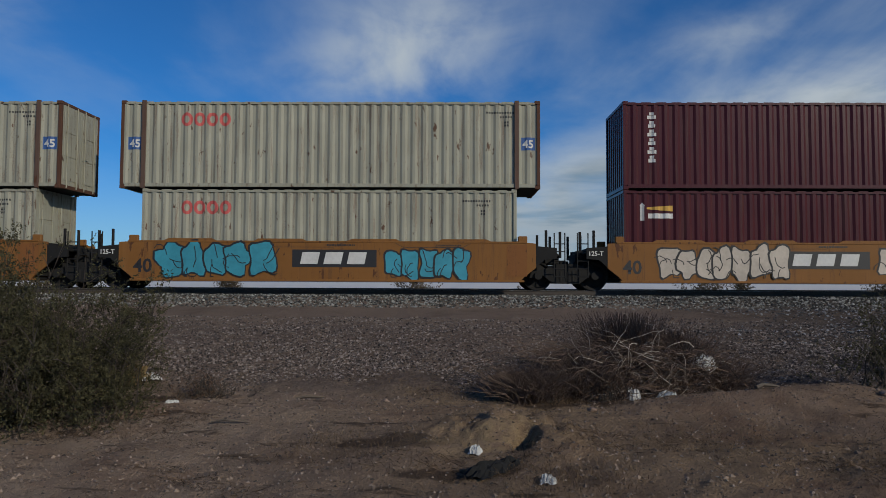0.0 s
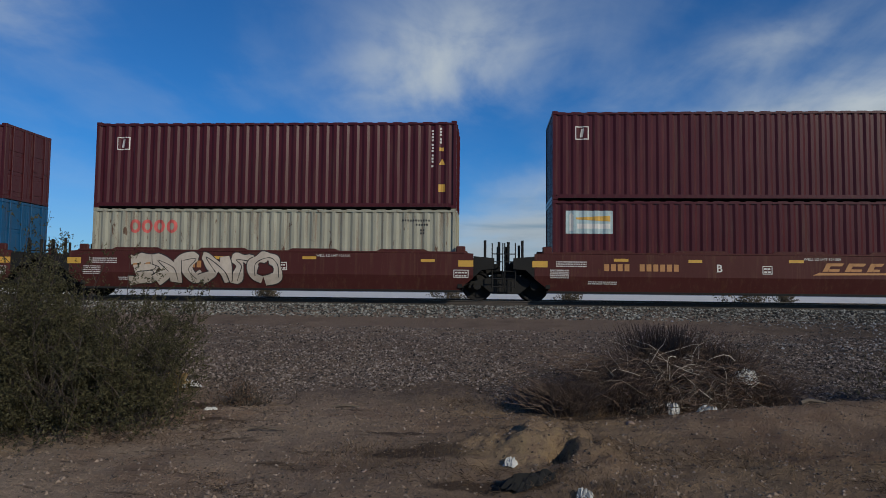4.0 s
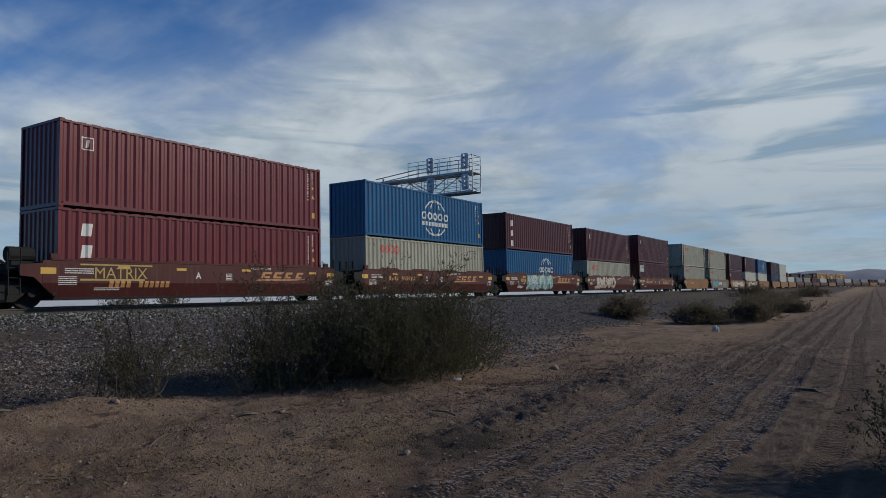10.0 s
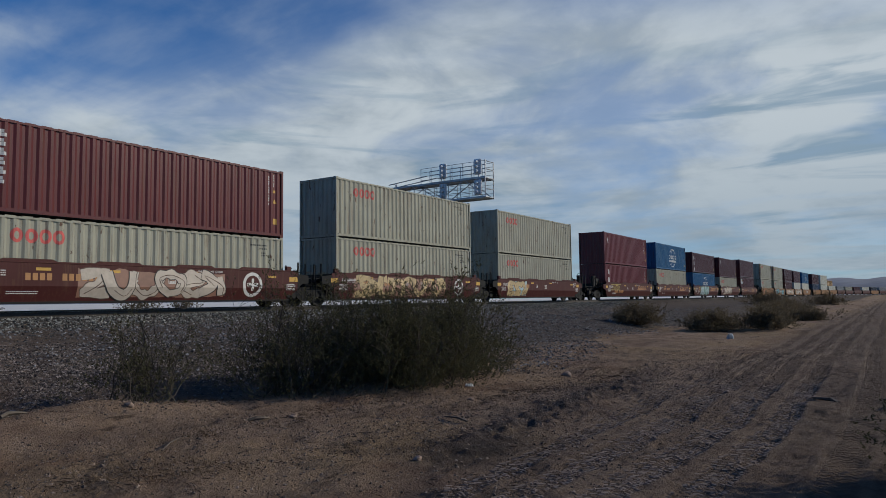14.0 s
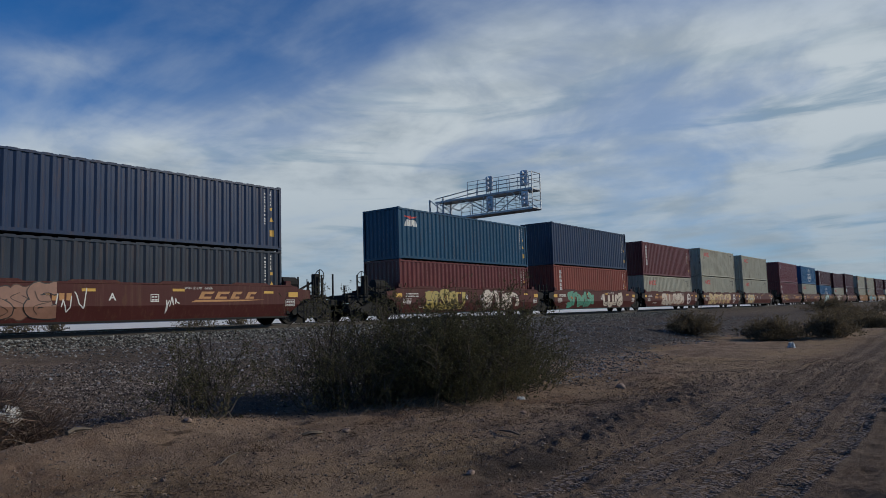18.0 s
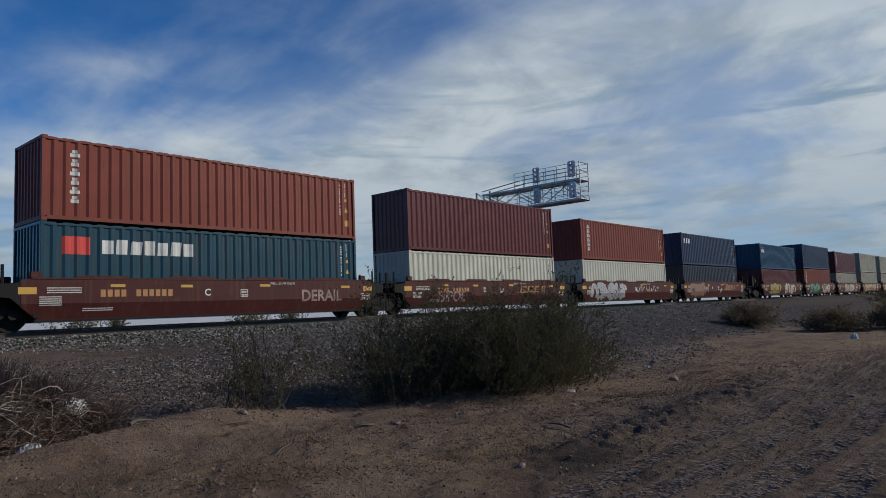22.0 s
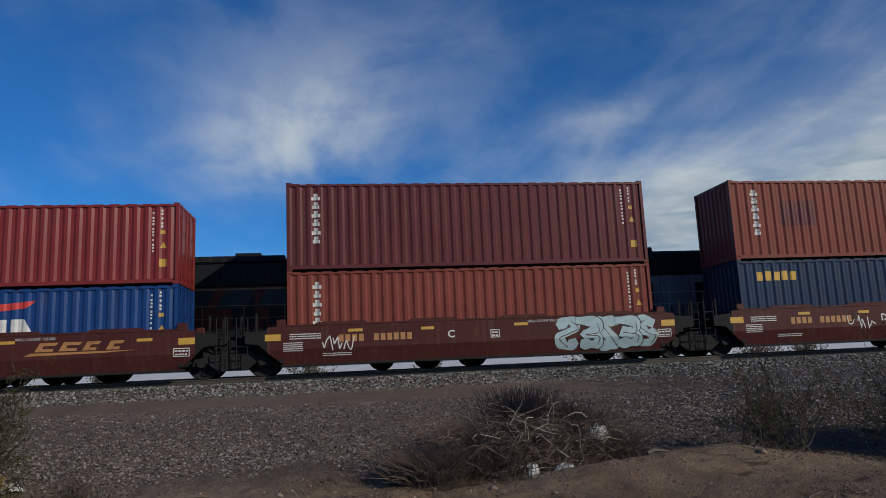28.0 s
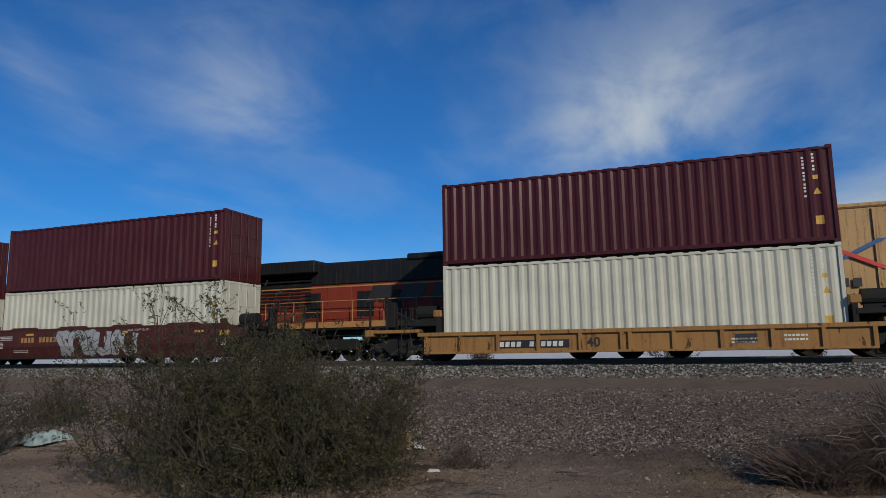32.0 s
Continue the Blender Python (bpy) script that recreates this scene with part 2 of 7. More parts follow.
        # packed wheel tracks and the dry loose dirt pushed up beside them
        for c0, w in RUTS:
            off = n.math("ABSOLUTE", n.math("SUBTRACT", y, rut_line(n, x, c0)))
            on = n.math("MULTIPLY", n.ramp(x, 2.5, 6.0), n.math("SUBTRACT", 1.0, n.math("MULTIPLY", n.ramp(x, 30.0, 90.0), 0.6)))
            c = n.mix(n.math("MULTIPLY", n.math("MULTIPLY", on, n.ramp(off, w * 1.15, w * 0.8)), 0.22), c, (0.100, 0.074, 0.059))
            edge = n.math("MULTIPLY", n.ramp(off, w * 1.05, w * 1.35), n.ramp(off, w * 2.0, w * 1.6))
            c = n.mix(n.math("MULTIPLY", n.math("MULTIPLY", on, edge), n.math("MULTIPLY", n.ramp(mid, 0.35, 0.6), 0.5)), c, (0.29, 0.212, 0.155))
        # a dark patch with an uneven edge by the road
        sx = n.math("DIVIDE", n.math("SUBTRACT", x, 6.6), 0.95)
        sy = n.math("DIVIDE", n.math("SUBTRACT", n.math("ADD", y, n.math("MULTIPLY", mid, 0.6)), 4.35), 0.62)
        dark_patch = n.math("POWER", 2.718, n.math("MULTIPLY", n.math("ADD", n.math("MULTIPLY", sx, sx), n.math("MULTIPLY", sy, sy)), -1.2))
        c = n.mix(n.math("MULTIPLY", dark_patch, 0.9), c, (0.035, 0.028, 0.024))
        # churned grey earth along the edge of the road
        off = n.math("DIVIDE", n.math("SUBTRACT", y, n.math("ADD", 4.1, n.math("MULTIPLY", mid, 0.7))), 0.50)
        churn = n.math("MULTIPLY", n.math("POWER", 2.718, n.math("MULTIPLY", n.math("MULTIPLY", off, off), -1.0)), n.math("MULTIPLY", n.ramp(x, 5.5, 7.0), n.ramp(x, 16.0, 12.5)))
        c = n.mix(n.math("MULTIPLY", churn, n.ramp(fine, 0.30, 0.55)), c, (0.105, 0.083, 0.075))
        # drifts of dark dead matter
        for px, py, rx, ry in ((-0.75, 8.05, 0.85, 0.10), (-0.55, 7.05, 0.75, 0.22), (-4.3, 9.6, 0.9, 0.35), (1.7, 9.25, 0.9, 0.18), (0.1, 6.1, 0.6, 0.15)):
            sx = n.math("DIVIDE", n.math("SUBTRACT", n.math("ADD", x, n.math("MULTIPLY", mid, 0.5)), px + 0.25), rx)
            sy = n.math("DIVIDE", n.math("SUBTRACT", n.math("ADD", y, n.math("MULTIPLY", mid, 0.4)), py + 0.20), ry)
            drift = n.math("POWER", 2.718, n.math("MULTIPLY", n.math("ADD", n.math("MULTIPLY", sx, sx), n.math("MULTIPLY", sy, sy)), -1.0))
            c = n.mix(n.math("MULTIPLY", n.ramp(n.math("ADD", drift, n.math("MULTIPLY", fine, 0.5)), 0.55, 0.85), 0.8), c, (0.070, 0.046, 0.034))
        # pale subsoil thrown out of the dug hole
        hx = n.math("DIVIDE", n.math("SUBTRACT", x, 0.45), 0.75)
        hy = n.math("DIVIDE", n.math("SUBTRACT", n.math("ADD", y, n.math("MULTIPLY", mid, 0.5)), 7.35), 0.55)
        dug = n.math("POWER", 2.718, n.math("MULTIPLY", n.math("ADD", n.math("MULTIPLY", hx, hx), n.math("MULTIPLY", hy, hy)), -1.2))
        c = n.mix(n.math("MULTIPLY", dug, n.ramp(fine, 0.3, 0.6)), c, (0.46, 0.335, 0.20))
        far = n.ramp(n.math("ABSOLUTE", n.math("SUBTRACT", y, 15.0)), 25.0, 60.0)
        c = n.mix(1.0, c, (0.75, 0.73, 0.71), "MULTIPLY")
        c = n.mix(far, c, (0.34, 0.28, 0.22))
        # the ground turns pale grey from 60 to 130 m out
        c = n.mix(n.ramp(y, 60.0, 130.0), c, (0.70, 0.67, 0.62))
        link(n, c, s.inputs["Base Color"])
        s.inputs["Roughness"].default_value = 0.95
        s.inputs["Specular IOR Level"].default_value = 0.15
        clod = n.add("ShaderNodeTexVoronoi", {"Vector": n.add("ShaderNodeVectorMath", {0: at, 1: n.add("ShaderNodeTexNoise", {"Vector": at, "Scale": 5.0}).outputs["Color"]}).outputs[0], "Scale": 13.0})
        crumbs = n.math("MULTIPLY", n.ramp(clod.outputs["Distance"], 0.35, 0.05), n.ramp(n.noise(at, 2.2, 4), 0.45, 0.62))
        lumps = n.math("ADD", n.math("ADD", n.math("MULTIPLY", fine, 0.9), n.math("MULTIPLY", grit, 0.75)), n.math("ADD", n.math("MULTIPLY", crumbs, 0.45), n.math("MULTIPLY", n.noise(at, 24.0, 5, 0.7), 0.7)))
        # tread marks pressed into the ruts
        for c0, w in RUTS:
            across = n.math("SUBTRACT", y, rut_line(n, x, c0))
            mask = n.ramp(n.math("ABSOLUTE", across), w * 1.0, w * 0.8)
            mask = n.math("MULTIPLY", mask, n.ramp(x, 2.5, 6.0))
            wave = n.math("SINE", n.math("ADD", n.math("MULTIPLY", x, 78.0), n.math("MULTIPLY", n.math("ABSOLUTE", n.math("SUBTRACT", n.math("ABSOLUTE", across), w * 0.5)), 60.0)))
            lumps = n.math("ADD", lumps, n.math("MULTIPLY", n.math("MULTIPLY", mask, n.ramp(wave, -0.35, 0.35)), 0.70))
        bump(n, s, lumps, 1.0, 0.055)
    return material("desert_dirt", make)


def stone_material(name, dark, light):
    def make(n, s):
        r = n.add("ShaderNodeNewGeometry").outputs["Random Per Island"]
        tc = n.add("ShaderNodeTexCoord").outputs["Object"]
        link(n, n.mix(n.math("POWER", n.ramp(n.math("ADD", r, n.math("MULTIPLY", n.noise(tc, 25.0), 0.4)), 0.1, 1.3), 1.8), dark, light), s.inputs["Base Color"])
        s.inputs["Roughness"].default_value = 0.9
    return material(name, make)


def leaf_material(name, dark, light):
    def make(n, s):
        r = n.add("ShaderNodeNewGeometry").outputs["Random Per Island"]
        link(n, n.mix(r, dark, light), s.inputs["Base Color"])
        s.inputs["Roughness"].default_value = 0.7
        s.inputs["Specular IOR Level"].default_value = 0.12
        thin = n.add("ShaderNodeBsdfTranslucent", {0: n.mix(r, tuple(c * 1.3 for c in dark), tuple(c * 1.3 for c in light))})
        out = next(k for k in n.tree.nodes if k.bl_idname == "ShaderNodeOutputMaterial")
        n.tree.links.new(n.add("ShaderNodeMixShader", {0: 0.35, 1: s.outputs[0], 2: thin.outputs[0]}).outputs[0], out.inputs[0])
    return material(name, make)


COLOUR = {
    "maroon": (0.058, 0.008, 0.0105), "red": (0.195, 0.024, 0.023), "brown": (0.105, 0.023, 0.0215), "rust": (0.178, 0.041, 0.029),
    "crimson": (0.118, 0.019, 0.022), "cream": (0.300, 0.294, 0.232), "deep": (0.004, 0.045, 0.092), "white": (0.49, 0.480, 0.40), "blue": (0.004, 0.072, 0.175), "royal": (0.008, 0.043, 0.165),
    "navy": (0.017, 0.030, 0.066), "slate": (0.024, 0.030, 0.042), "teal": (0.014, 0.050, 0.072), "sky": (0.024, 0.158, 0.248), "grey": (0.20, 0.213, 0.222),
}
DULL = ("cream", "white", "grey", "rust")
PAINT = {k: painted("paint_" + k, v, rust=0.45 if k == "cream" else 0.30 if k in ("brown", "rust") else 0.05 if k == "white" else 0.10, dirt=0.06 if k == "white" else 0.20 if k == "cream" else 0.28, gloss=0.18 if k in DULL else 0.26, rough=0.48 if k in DULL else 0.29) for k, v in COLOUR.items()}
CAR_BROWN = painted("car_brown", (0.064, 0.0175, 0.016), 0.3)
CAR_YELLOW = painted("car_yellow", (0.205, 0.092, 0.026), 0.45)
CAR_STAINED = painted("stained_yellow", (0.20, 0.082, 0.026), 0.9)
CAR_OCHRE = painted("car_ochre", (0.28, 0.145, 0.050), 0.55)
RUSTED = painted("rusted_steel", (0.090, 0.045, 0.030), 0.8, 0.75)
BLACK = plain("grimy_black", (0.010, 0.0095, 0.009), 0.85, gloss=0.38)
IRON = plain("dark_iron", (0.0085, 0.0078, 0.0075), 0.8, gloss=0.38)
WHEEL = plain("wheel_steel", (0.010, 0.009, 0.0085), 0.8, gloss=0.38)
RAIL = plain("rail_steel", (0.050, 0.040, 0.033), 0.7, 0.1)
RAIL_TOP = plain("polished_rail", (0.30, 0.29, 0.28), 0.4, 0.8)
GALV = plain("galvanised_steel", (0.34, 0.355, 0.375), 0.5, 0.4)
INK_WHITE = plain("white_paint", (0.55, 0.54, 0.51), 0.6, 0, 8, 0.12)
INK_RED = plain("red_paint", (0.55, 0.045, 0.035), 0.6, 0, 8, 0.15)
INK_FADED = plain("faded_red_paint", (0.47, 0.085, 0.075), 0.7, 0, 6, 0.3)
POST_STAINED = painted("stained_post", (0.105, 0.066, 0.050), 0.5)
INK_BLUE = plain("blue_paint", (0.03, 0.085, 0.24), 0.6, 0, 8, 0.15)
INK_GOLD = plain("gold_paint", (0.38, 0.18, 0.06), 0.6, 0, 8, 0.15)
INK_YELLOW = plain("yellow_paint", (0.50, 0.29, 0.045), 0.6, 0, 8, 0.15)
INK_BLACK = plain("black_paint", (0.018, 0.017, 0.017), 0.55, 0, 8, 0.2)
CHALK = plain("faded_chalk_spray", (0.27, 0.185, 0.17), 0.7, 0, 20, 0.4)
LINE_BROWN = plain("brown_spray", (0.075, 0.038, 0.026), 0.6, 0, 6, 0.3)
SPRAY = {
    "turquoise": plain("turquoise_spray", (0.038, 0.245, 0.32), 0.5, 0, 5, 0.2), "silver": plain("silver_spray", (0.36, 0.36, 0.37), 0.45, 0.2, 5, 0.2),
    "bone": plain("bone_spray", (0.45, 0.385, 0.315), 0.55, 0, 5, 0.2), "green": plain("green_spray", (0.070, 0.25, 0.17), 0.5, 0, 5, 0.3),
    "sand": plain("sand_spray", (0.46, 0.34, 0.17), 0.5, 0, 5, 0.35), "white": INK_WHITE, "pale": plain("pale_blue_spray", (0.31, 0.41, 0.43), 0.5, 0, 5, 0.2),
    "rose": plain("rose_spray", (0.24, 0.125, 0.085), 0.5, 0, 5, 0.2), "mustard": plain("mustard_spray", (0.32, 0.24, 0.055), 0.5, 0, 5, 0.25), "black": INK_BLACK,
}

# ---- small tools for meshes ----
MESHES = {}


def box(bm, x0, x1, y0, y1, z0, z1, bevel=0.0):
    v = [bm.verts.new(p) for p in ((x0, y0, z0), (x1, y0, z0), (x1, y1, z0), (x0, y1, z0), (x0, y0, z1), (x1, y0, z1), (x1, y1, z1), (x0, y1, z1))]
    f = [bm.faces.new([v[i] for i in q]) for q in ((3, 2, 1, 0), (4, 5, 6, 7), (0, 1, 5, 4), (1, 2, 6, 5), (2, 3, 7, 6), (3, 0, 4, 7))]
    if bevel:
        bmesh.ops.bevel(bm, geom=list({e for q in f for e in q.edges}), offset=bevel, segments=1, affect="EDGES")


def tube(bm, points, radii, sides=6, caps=True):
    """A round bar along points."""
    points = [Vector(p) for p in points]
    if not isinstance(radii, (list, tuple)):
        radii = [radii] * len(points)
    rings = []
    for i, p in enumerate(points):
        d = (points[min(i + 1, len(points) - 1)] - points[max(i - 1, 0)]).normalized()
        u = d.orthogonal().normalized()
        w = d.cross(u)
        rings.append([bm.verts.new(p + radii[i] * (math.cos(a) * u + math.sin(a) * w)) for a in (2 * math.pi * k / sides for k in range(sides))])
    for a, b in zip(rings, rings[1:]):
        for k in range(sides):
            bm.faces.new((a[k], a[(k + 1) % sides], b[(k + 1) % sides], b[k]))
    if caps:
        bm.faces.new(rings[0][::-1])
        bm.faces.new(rings[-1])


def prism(bm, outline, y0, y1):
    """An outline in x, z drawn out from y0 to y1."""
    a = [bm.verts.new((x, y0, z)) for x, z in outline]
    b = [bm.verts.new((x, y1, z)) for x, z in outline]
    k = len(a)
    bm.faces.new(a)
    bm.faces.new(b[::-1])
    for i in range(k):
        bm.faces.new((a[(i + 1) % k], a[i], b[i], b[(i + 1) % k]))


def mesh_of(name, build, mat, key=None, smooth=False):
    if key is not None and key in MESHES:
        return MESHES[key]
    bm = bmesh.new()
    build(bm)
    bmesh.ops.recalc_face_normals(bm, faces=bm.faces)
    me = bpy.data.meshes.new(name)
    bm.to_mesh(me)
    bm.free()
    me.materials.append(mat)
    if smooth:
        me.polygons.foreach_set("use_smooth", [True] * len(me.polygons))
    if key is not None:
        MESHES[key] = me
    return me


def part(name, build, mat, parent, label="", key=None, at=(0, 0, 0), smooth=False, turn=0):
    ob = new(name, mesh_of(name, build, mat, key, smooth))
    ob.parent = parent
    ob.matrix_basis = pose(*at, 0, 0, turn)
    if label:
        ob["label"] = label
    return ob


def raw_mesh(name, verts, faces, mat, smooth=False):
    me = bpy.data.meshes.new(name)
    me.from_pydata(verts, [], faces)
    me.materials.append(mat)
    if smooth:
        me.polygons.foreach_set("use_smooth", [True] * len(me.polygons))
    return me


# ---- the line of the tracks ----
TRACK_Y, FAR_Y, RAIL_Z = 23.41, 28.05, 1.40
BEND_X, BEND_R = 190.0, 900.0


def line_at(x, y=TRACK_Y):
    """Place and turn of the track at x: straight past the camera, bending to the road far away."""
    over = max(0.0, x - BEND_X)
    return x, y - over * over / (2 * BEND_R), -math.degrees(math.atan(over / BEND_R))


def gone(t):
    """Metres that the train has gone to the right by t seconds."""
    return 11.878 * t + 0.00064 * t * t + 0.000029 * t ** 3


# ---- ground ----
def smooth(a, b, v):
    v = np.clip((v - a) / (b - a), 0, 1)
    return v * v * (3 - 2 * v)


TABLES = {}


def lattice(x, y, seed):
    """Smooth value noise for arrays."""
    if seed not in TABLES:
        TABLES[seed] = np.random.RandomState(seed).rand(256, 256)
    table = TABLES[seed]
    xi, yi = np.floor(x).astype(int), np.floor(y).astype(int)
    fx, fy = x - xi, y - yi
    fx, fy = fx * fx * (3 - 2 * fx), fy * fy * (3 - 2 * fy)
    xi, yi = xi % 256, yi % 256
    xj, yj = (xi + 1) % 256, (yi + 1) % 256
    return (table[xi, yi] * (1 - fx) + table[xj, yi] * fx) * (1 - fy) + (table[xi, yj] * (1 - fx) + table[xj, yj] * fx) * fy - 0.5


PROFILE_D = [-300, -14, -8.2, -6.4, -3.0, 0, 1.95, 3.55, 9.6, 12.9, 16, 400]
PROFILE_Z = [0.25, 0.35, 0.95, 1.20, 1.22, 1.22, 1.20, 0.93, 0.60, 0.05, 0.0, 0.0]


def ground_height(x, y):
    x, y = np.asarray(x, float), np.asarray(y, float)
    over = np.maximum(0, x - BEND_X)
    d = TRACK_Y - over * over / (2 * BEND_R) - y
    wander = 0.9 * lattice(x * 0.14, y * 0.05, 1) * smooth(6.0, 9.0, d)
    z = np.interp(d + wander, PROFILE_D, PROFILE_Z)
    near = smooth(4.2, 6.0, d)
    z = z + near * (0.16 * lattice(x * 0.5, y * 0.5, 2) + 0.07 * lattice(x * 1.7, y * 1.7, 3) + 0.040 * lattice(x * 4, y * 4, 4) + 0.026 * lattice(x * 8, y * 8, 6) + 0.020 * np.maximum(0, lattice(x * 14, y * 14, 16)) * smooth(30, 15, np.abs(x)))
    z = z + 0.03 * lattice(x * 3, y * 3, 5) * (1 - near)
    # the dirt bank beside the dead brush
    z = z + 0.28 * np.exp(-(((x - 4.6) / 1.9) ** 2 + ((y - 9.2) / 0.55) ** 2)) - 0.10 * np.exp(-(((x - 6.6) / 1.5) ** 2 + ((y - 10.3) / 0.5) ** 2))
    # a dug hole with its heap
    crumble = 1 + 0.9 * lattice(x * 5 + 9, y * 5, 7) + 0.6 * lattice(x * 11, y * 11, 8)
    heap = np.exp(-(((x - 0.55) / 0.85) ** 2 + ((y - 7.45) / 0.55) ** 2)) + 0.35 * np.exp(-(((x - 1.05) / 0.35) ** 2 + ((y - 6.75) / 0.45) ** 2))
    z = z + 0.22 * heap * crumble
    pit = np.sqrt(((x - 0.32) / 0.42) ** 2 + ((y - 6.72) / 0.42) ** 2)
    hole = np.sqrt(((x - 0.76) / 0.13) ** 2 + ((y - 6.98) / 0.24) ** 2)
    z = z - 0.05 * (1 - smooth(0.75, 1.25, pit)) * (0.8 + 0.2 * crumble) - 0.26 * (1 - smooth(0.5, 1.2, hole))
    # clods churned up along the edge of the road
    churn = np.exp(-((y - 4.45 - 0.3 * np.sin(x * 0.5)) / 0.42) ** 2) * smooth(5.5, 7.0, x) * (1 - smooth(13.0, 16.0, x))
    z = z + churn * (0.10 * lattice(x * 5, y * 6, 21) + 0.07 * lattice(x * 11, y * 12, 22))
    # wheel ruts of the dirt road
    wide = smooth(3.0, 7.0, x) * (1 - 0.7 * smooth(14, 40, x))
    for c, w in RUTS:
        depth = 0.020
        cy = c + 0.06 * np.sin(0.30 * x + c) + 0.012 * np.maximum(0, x - 10)
        off = np.abs(y - cy)
        z = z - wide * depth * (1 - smooth(0.85 * w, 1.2 * w, off)) + wide * 0.6 * depth * np.exp(-((off - 1.45 * w) / (0.28 * w)) ** 2) * (1 + 1.4 * lattice(x * 1.5 + 3, y * 3, 9))
    return z


def steps(dense_a, dense_b, step, out_a, out_b, grow=1.12):
    mid = list(np.arange(dense_a, dense_b, step))
    lo, hi, s = [], [], step
    v = dense_a
    while v > out_a:
        s *= grow
        v -= s
        lo.append(v)
    v, s = mid[-1], step
    while v < out_b:
        s *= grow
        v += s
        hi.append(v)
    return np.array(lo[::-1] + mid + hi)


def build_ground():
    xs, ys = steps(-9, 16, 0.038, -3500, 3500, 1.05), steps(0.9, 10.5, 0.045, -3500, 3500, 1.055)
    gx, gy = np.meshgrid(xs, ys, indexing="ij")
    gz = ground_height(gx, gy)
    nx, ny = len(xs), len(ys)
    verts = np.stack([gx, gy, gz], -1).reshape(-1, 3)
    idx = np.arange(nx * ny).reshape(nx, ny)
    faces = np.stack([idx[:-1, :-1], idx[1:, :-1], idx[1:, 1:], idx[:-1, 1:]], -1).reshape(-1, 4)
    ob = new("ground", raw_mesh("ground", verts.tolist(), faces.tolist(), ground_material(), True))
    tagged(ob, "sandy desert dirt ground with wheel ruts and a gravel slope", "ground", kind="structure")


build_ground()


def strip_along(name, outline, y, mat, parent=None, x0=-260, x1=620):
    """A bar of one cross-section (across, up) along the track."""
    xs = list(np.arange(x0, BEND_X, 15.0)) + list(np.arange(BEND_X, x1, 6.0))
    verts, faces, k = [], [], len(outline)
    for x in xs:
        px, py, turn = line_at(x, y)
        for a, z in outline:
            verts.append((px - a * math.sin(radians(turn)), py + a * math.cos(radians(turn)), z))
    for i in range(len(xs) - 1):
        for j in range(k):
            faces.append((i * k + j, (i + 1) * k + j, (i + 1) * k + (j + 1) % k, i * k + (j + 1) % k))
    ob = new(name, raw_mesh(name, verts, faces, mat))
    ob.parent = parent
    return ob


def build_tracks():
    for y, label in ((TRACK_Y, "railway track with worn rails on concrete ties"), (FAR_Y, "second railway track behind the first")):
        track = tagged(new("railway_track"), label, "railway track", kind="structure")
        for side in (-0.755, 0.755):
            z = RAIL_Z
            web = [(side - 0.075, z - 0.17), (side + 0.075, z - 0.17), (side + 0.075, z - 0.15), (side + 0.012, z - 0.13), (side + 0.012, z - 0.045),
                   (side + 0.036, z - 0.035), (side + 0.036, z - 0.004), (side - 0.036, z - 0.004), (side - 0.036, z - 0.035), (side - 0.012, z - 0.045), (side - 0.012, z - 0.13), (side - 0.075, z - 0.15)]
            rail = strip_along("rail", web, y, RAIL, track)
            strip_along("railhead", [(side - 0.03, z - 0.003), (side + 0.03, z - 0.003), (side + 0.03, z), (side - 0.03, z)], y, RAIL_TOP, rail)

        def tie(bm):
            box(bm, -0.12, 0.12, -1.3, 1.3, -0.16, 0.0, 0.02)
        for i in range(150):
            x = -42 + i * 0.61
            part("tie", tie, CONCRETE, track, key="tie", at=(x, y, RAIL_Z - 0.17))


CONCRETE = plain("tie_concrete", (0.26, 0.24, 0.21), 0.9)
build_tracks()


def scatter_stones(name, label, count, xr, yr, size, mat, seed, bias=None, sink=0.3, sides=6):
    """Many small uneven stones on the ground, one mesh."""
    rng = np.random.RandomState(seed)
    x, y = rng.uniform(*xr, count), rng.uniform(*yr, count)
    if bias is not None:
        keep = rng.rand(count) < bias(x, y)
        x, y = x[keep], y[keep]
    n = len(x)
    s = size[0] + (size[1] - size[0]) * rng.rand(n) ** 3
    z = ground_height(x, y)
    base = np.array([(1, 0, 0), (0, 1, 0), (-1, 0, 0), (0, -1, 0), (0, 0, 1), (0, 0, -1)], float)
    tri = np.array([(0, 1, 4), (1, 2, 4), (2, 3, 4), (3, 0, 4), (1, 0, 5), (2, 1, 5), (3, 2, 5), (0, 3, 5)])
    v = base[None] * (0.65 + 0.6 * rng.rand(n, 6, 1)) + rng.uniform(-0.3, 0.3, (n, 6, 3))
    v *= s[:, None, None] * np.array([1, 1, 0.75])
    a = rng.uniform(0, 2 * math.pi, n)
    c, d = np.cos(a)[:, None], np.sin(a)[:, None]
    v = np.stack([v[..., 0] * c - v[..., 1] * d, v[..., 0] * d + v[..., 1] * c, v[..., 2]], -1)
    v += np.stack([x, y, z + s * (0.5 - sink)], -1)[:, None]
    faces = (tri[None] + 6 * np.arange(n)[:, None, None]).reshape(-1, 3)
    ob = new(name, raw_mesh(name, v.reshape(-1, 3).tolist(), faces.tolist(), mat))
    return tagged(ob, label, "gravel", kind="stuff")


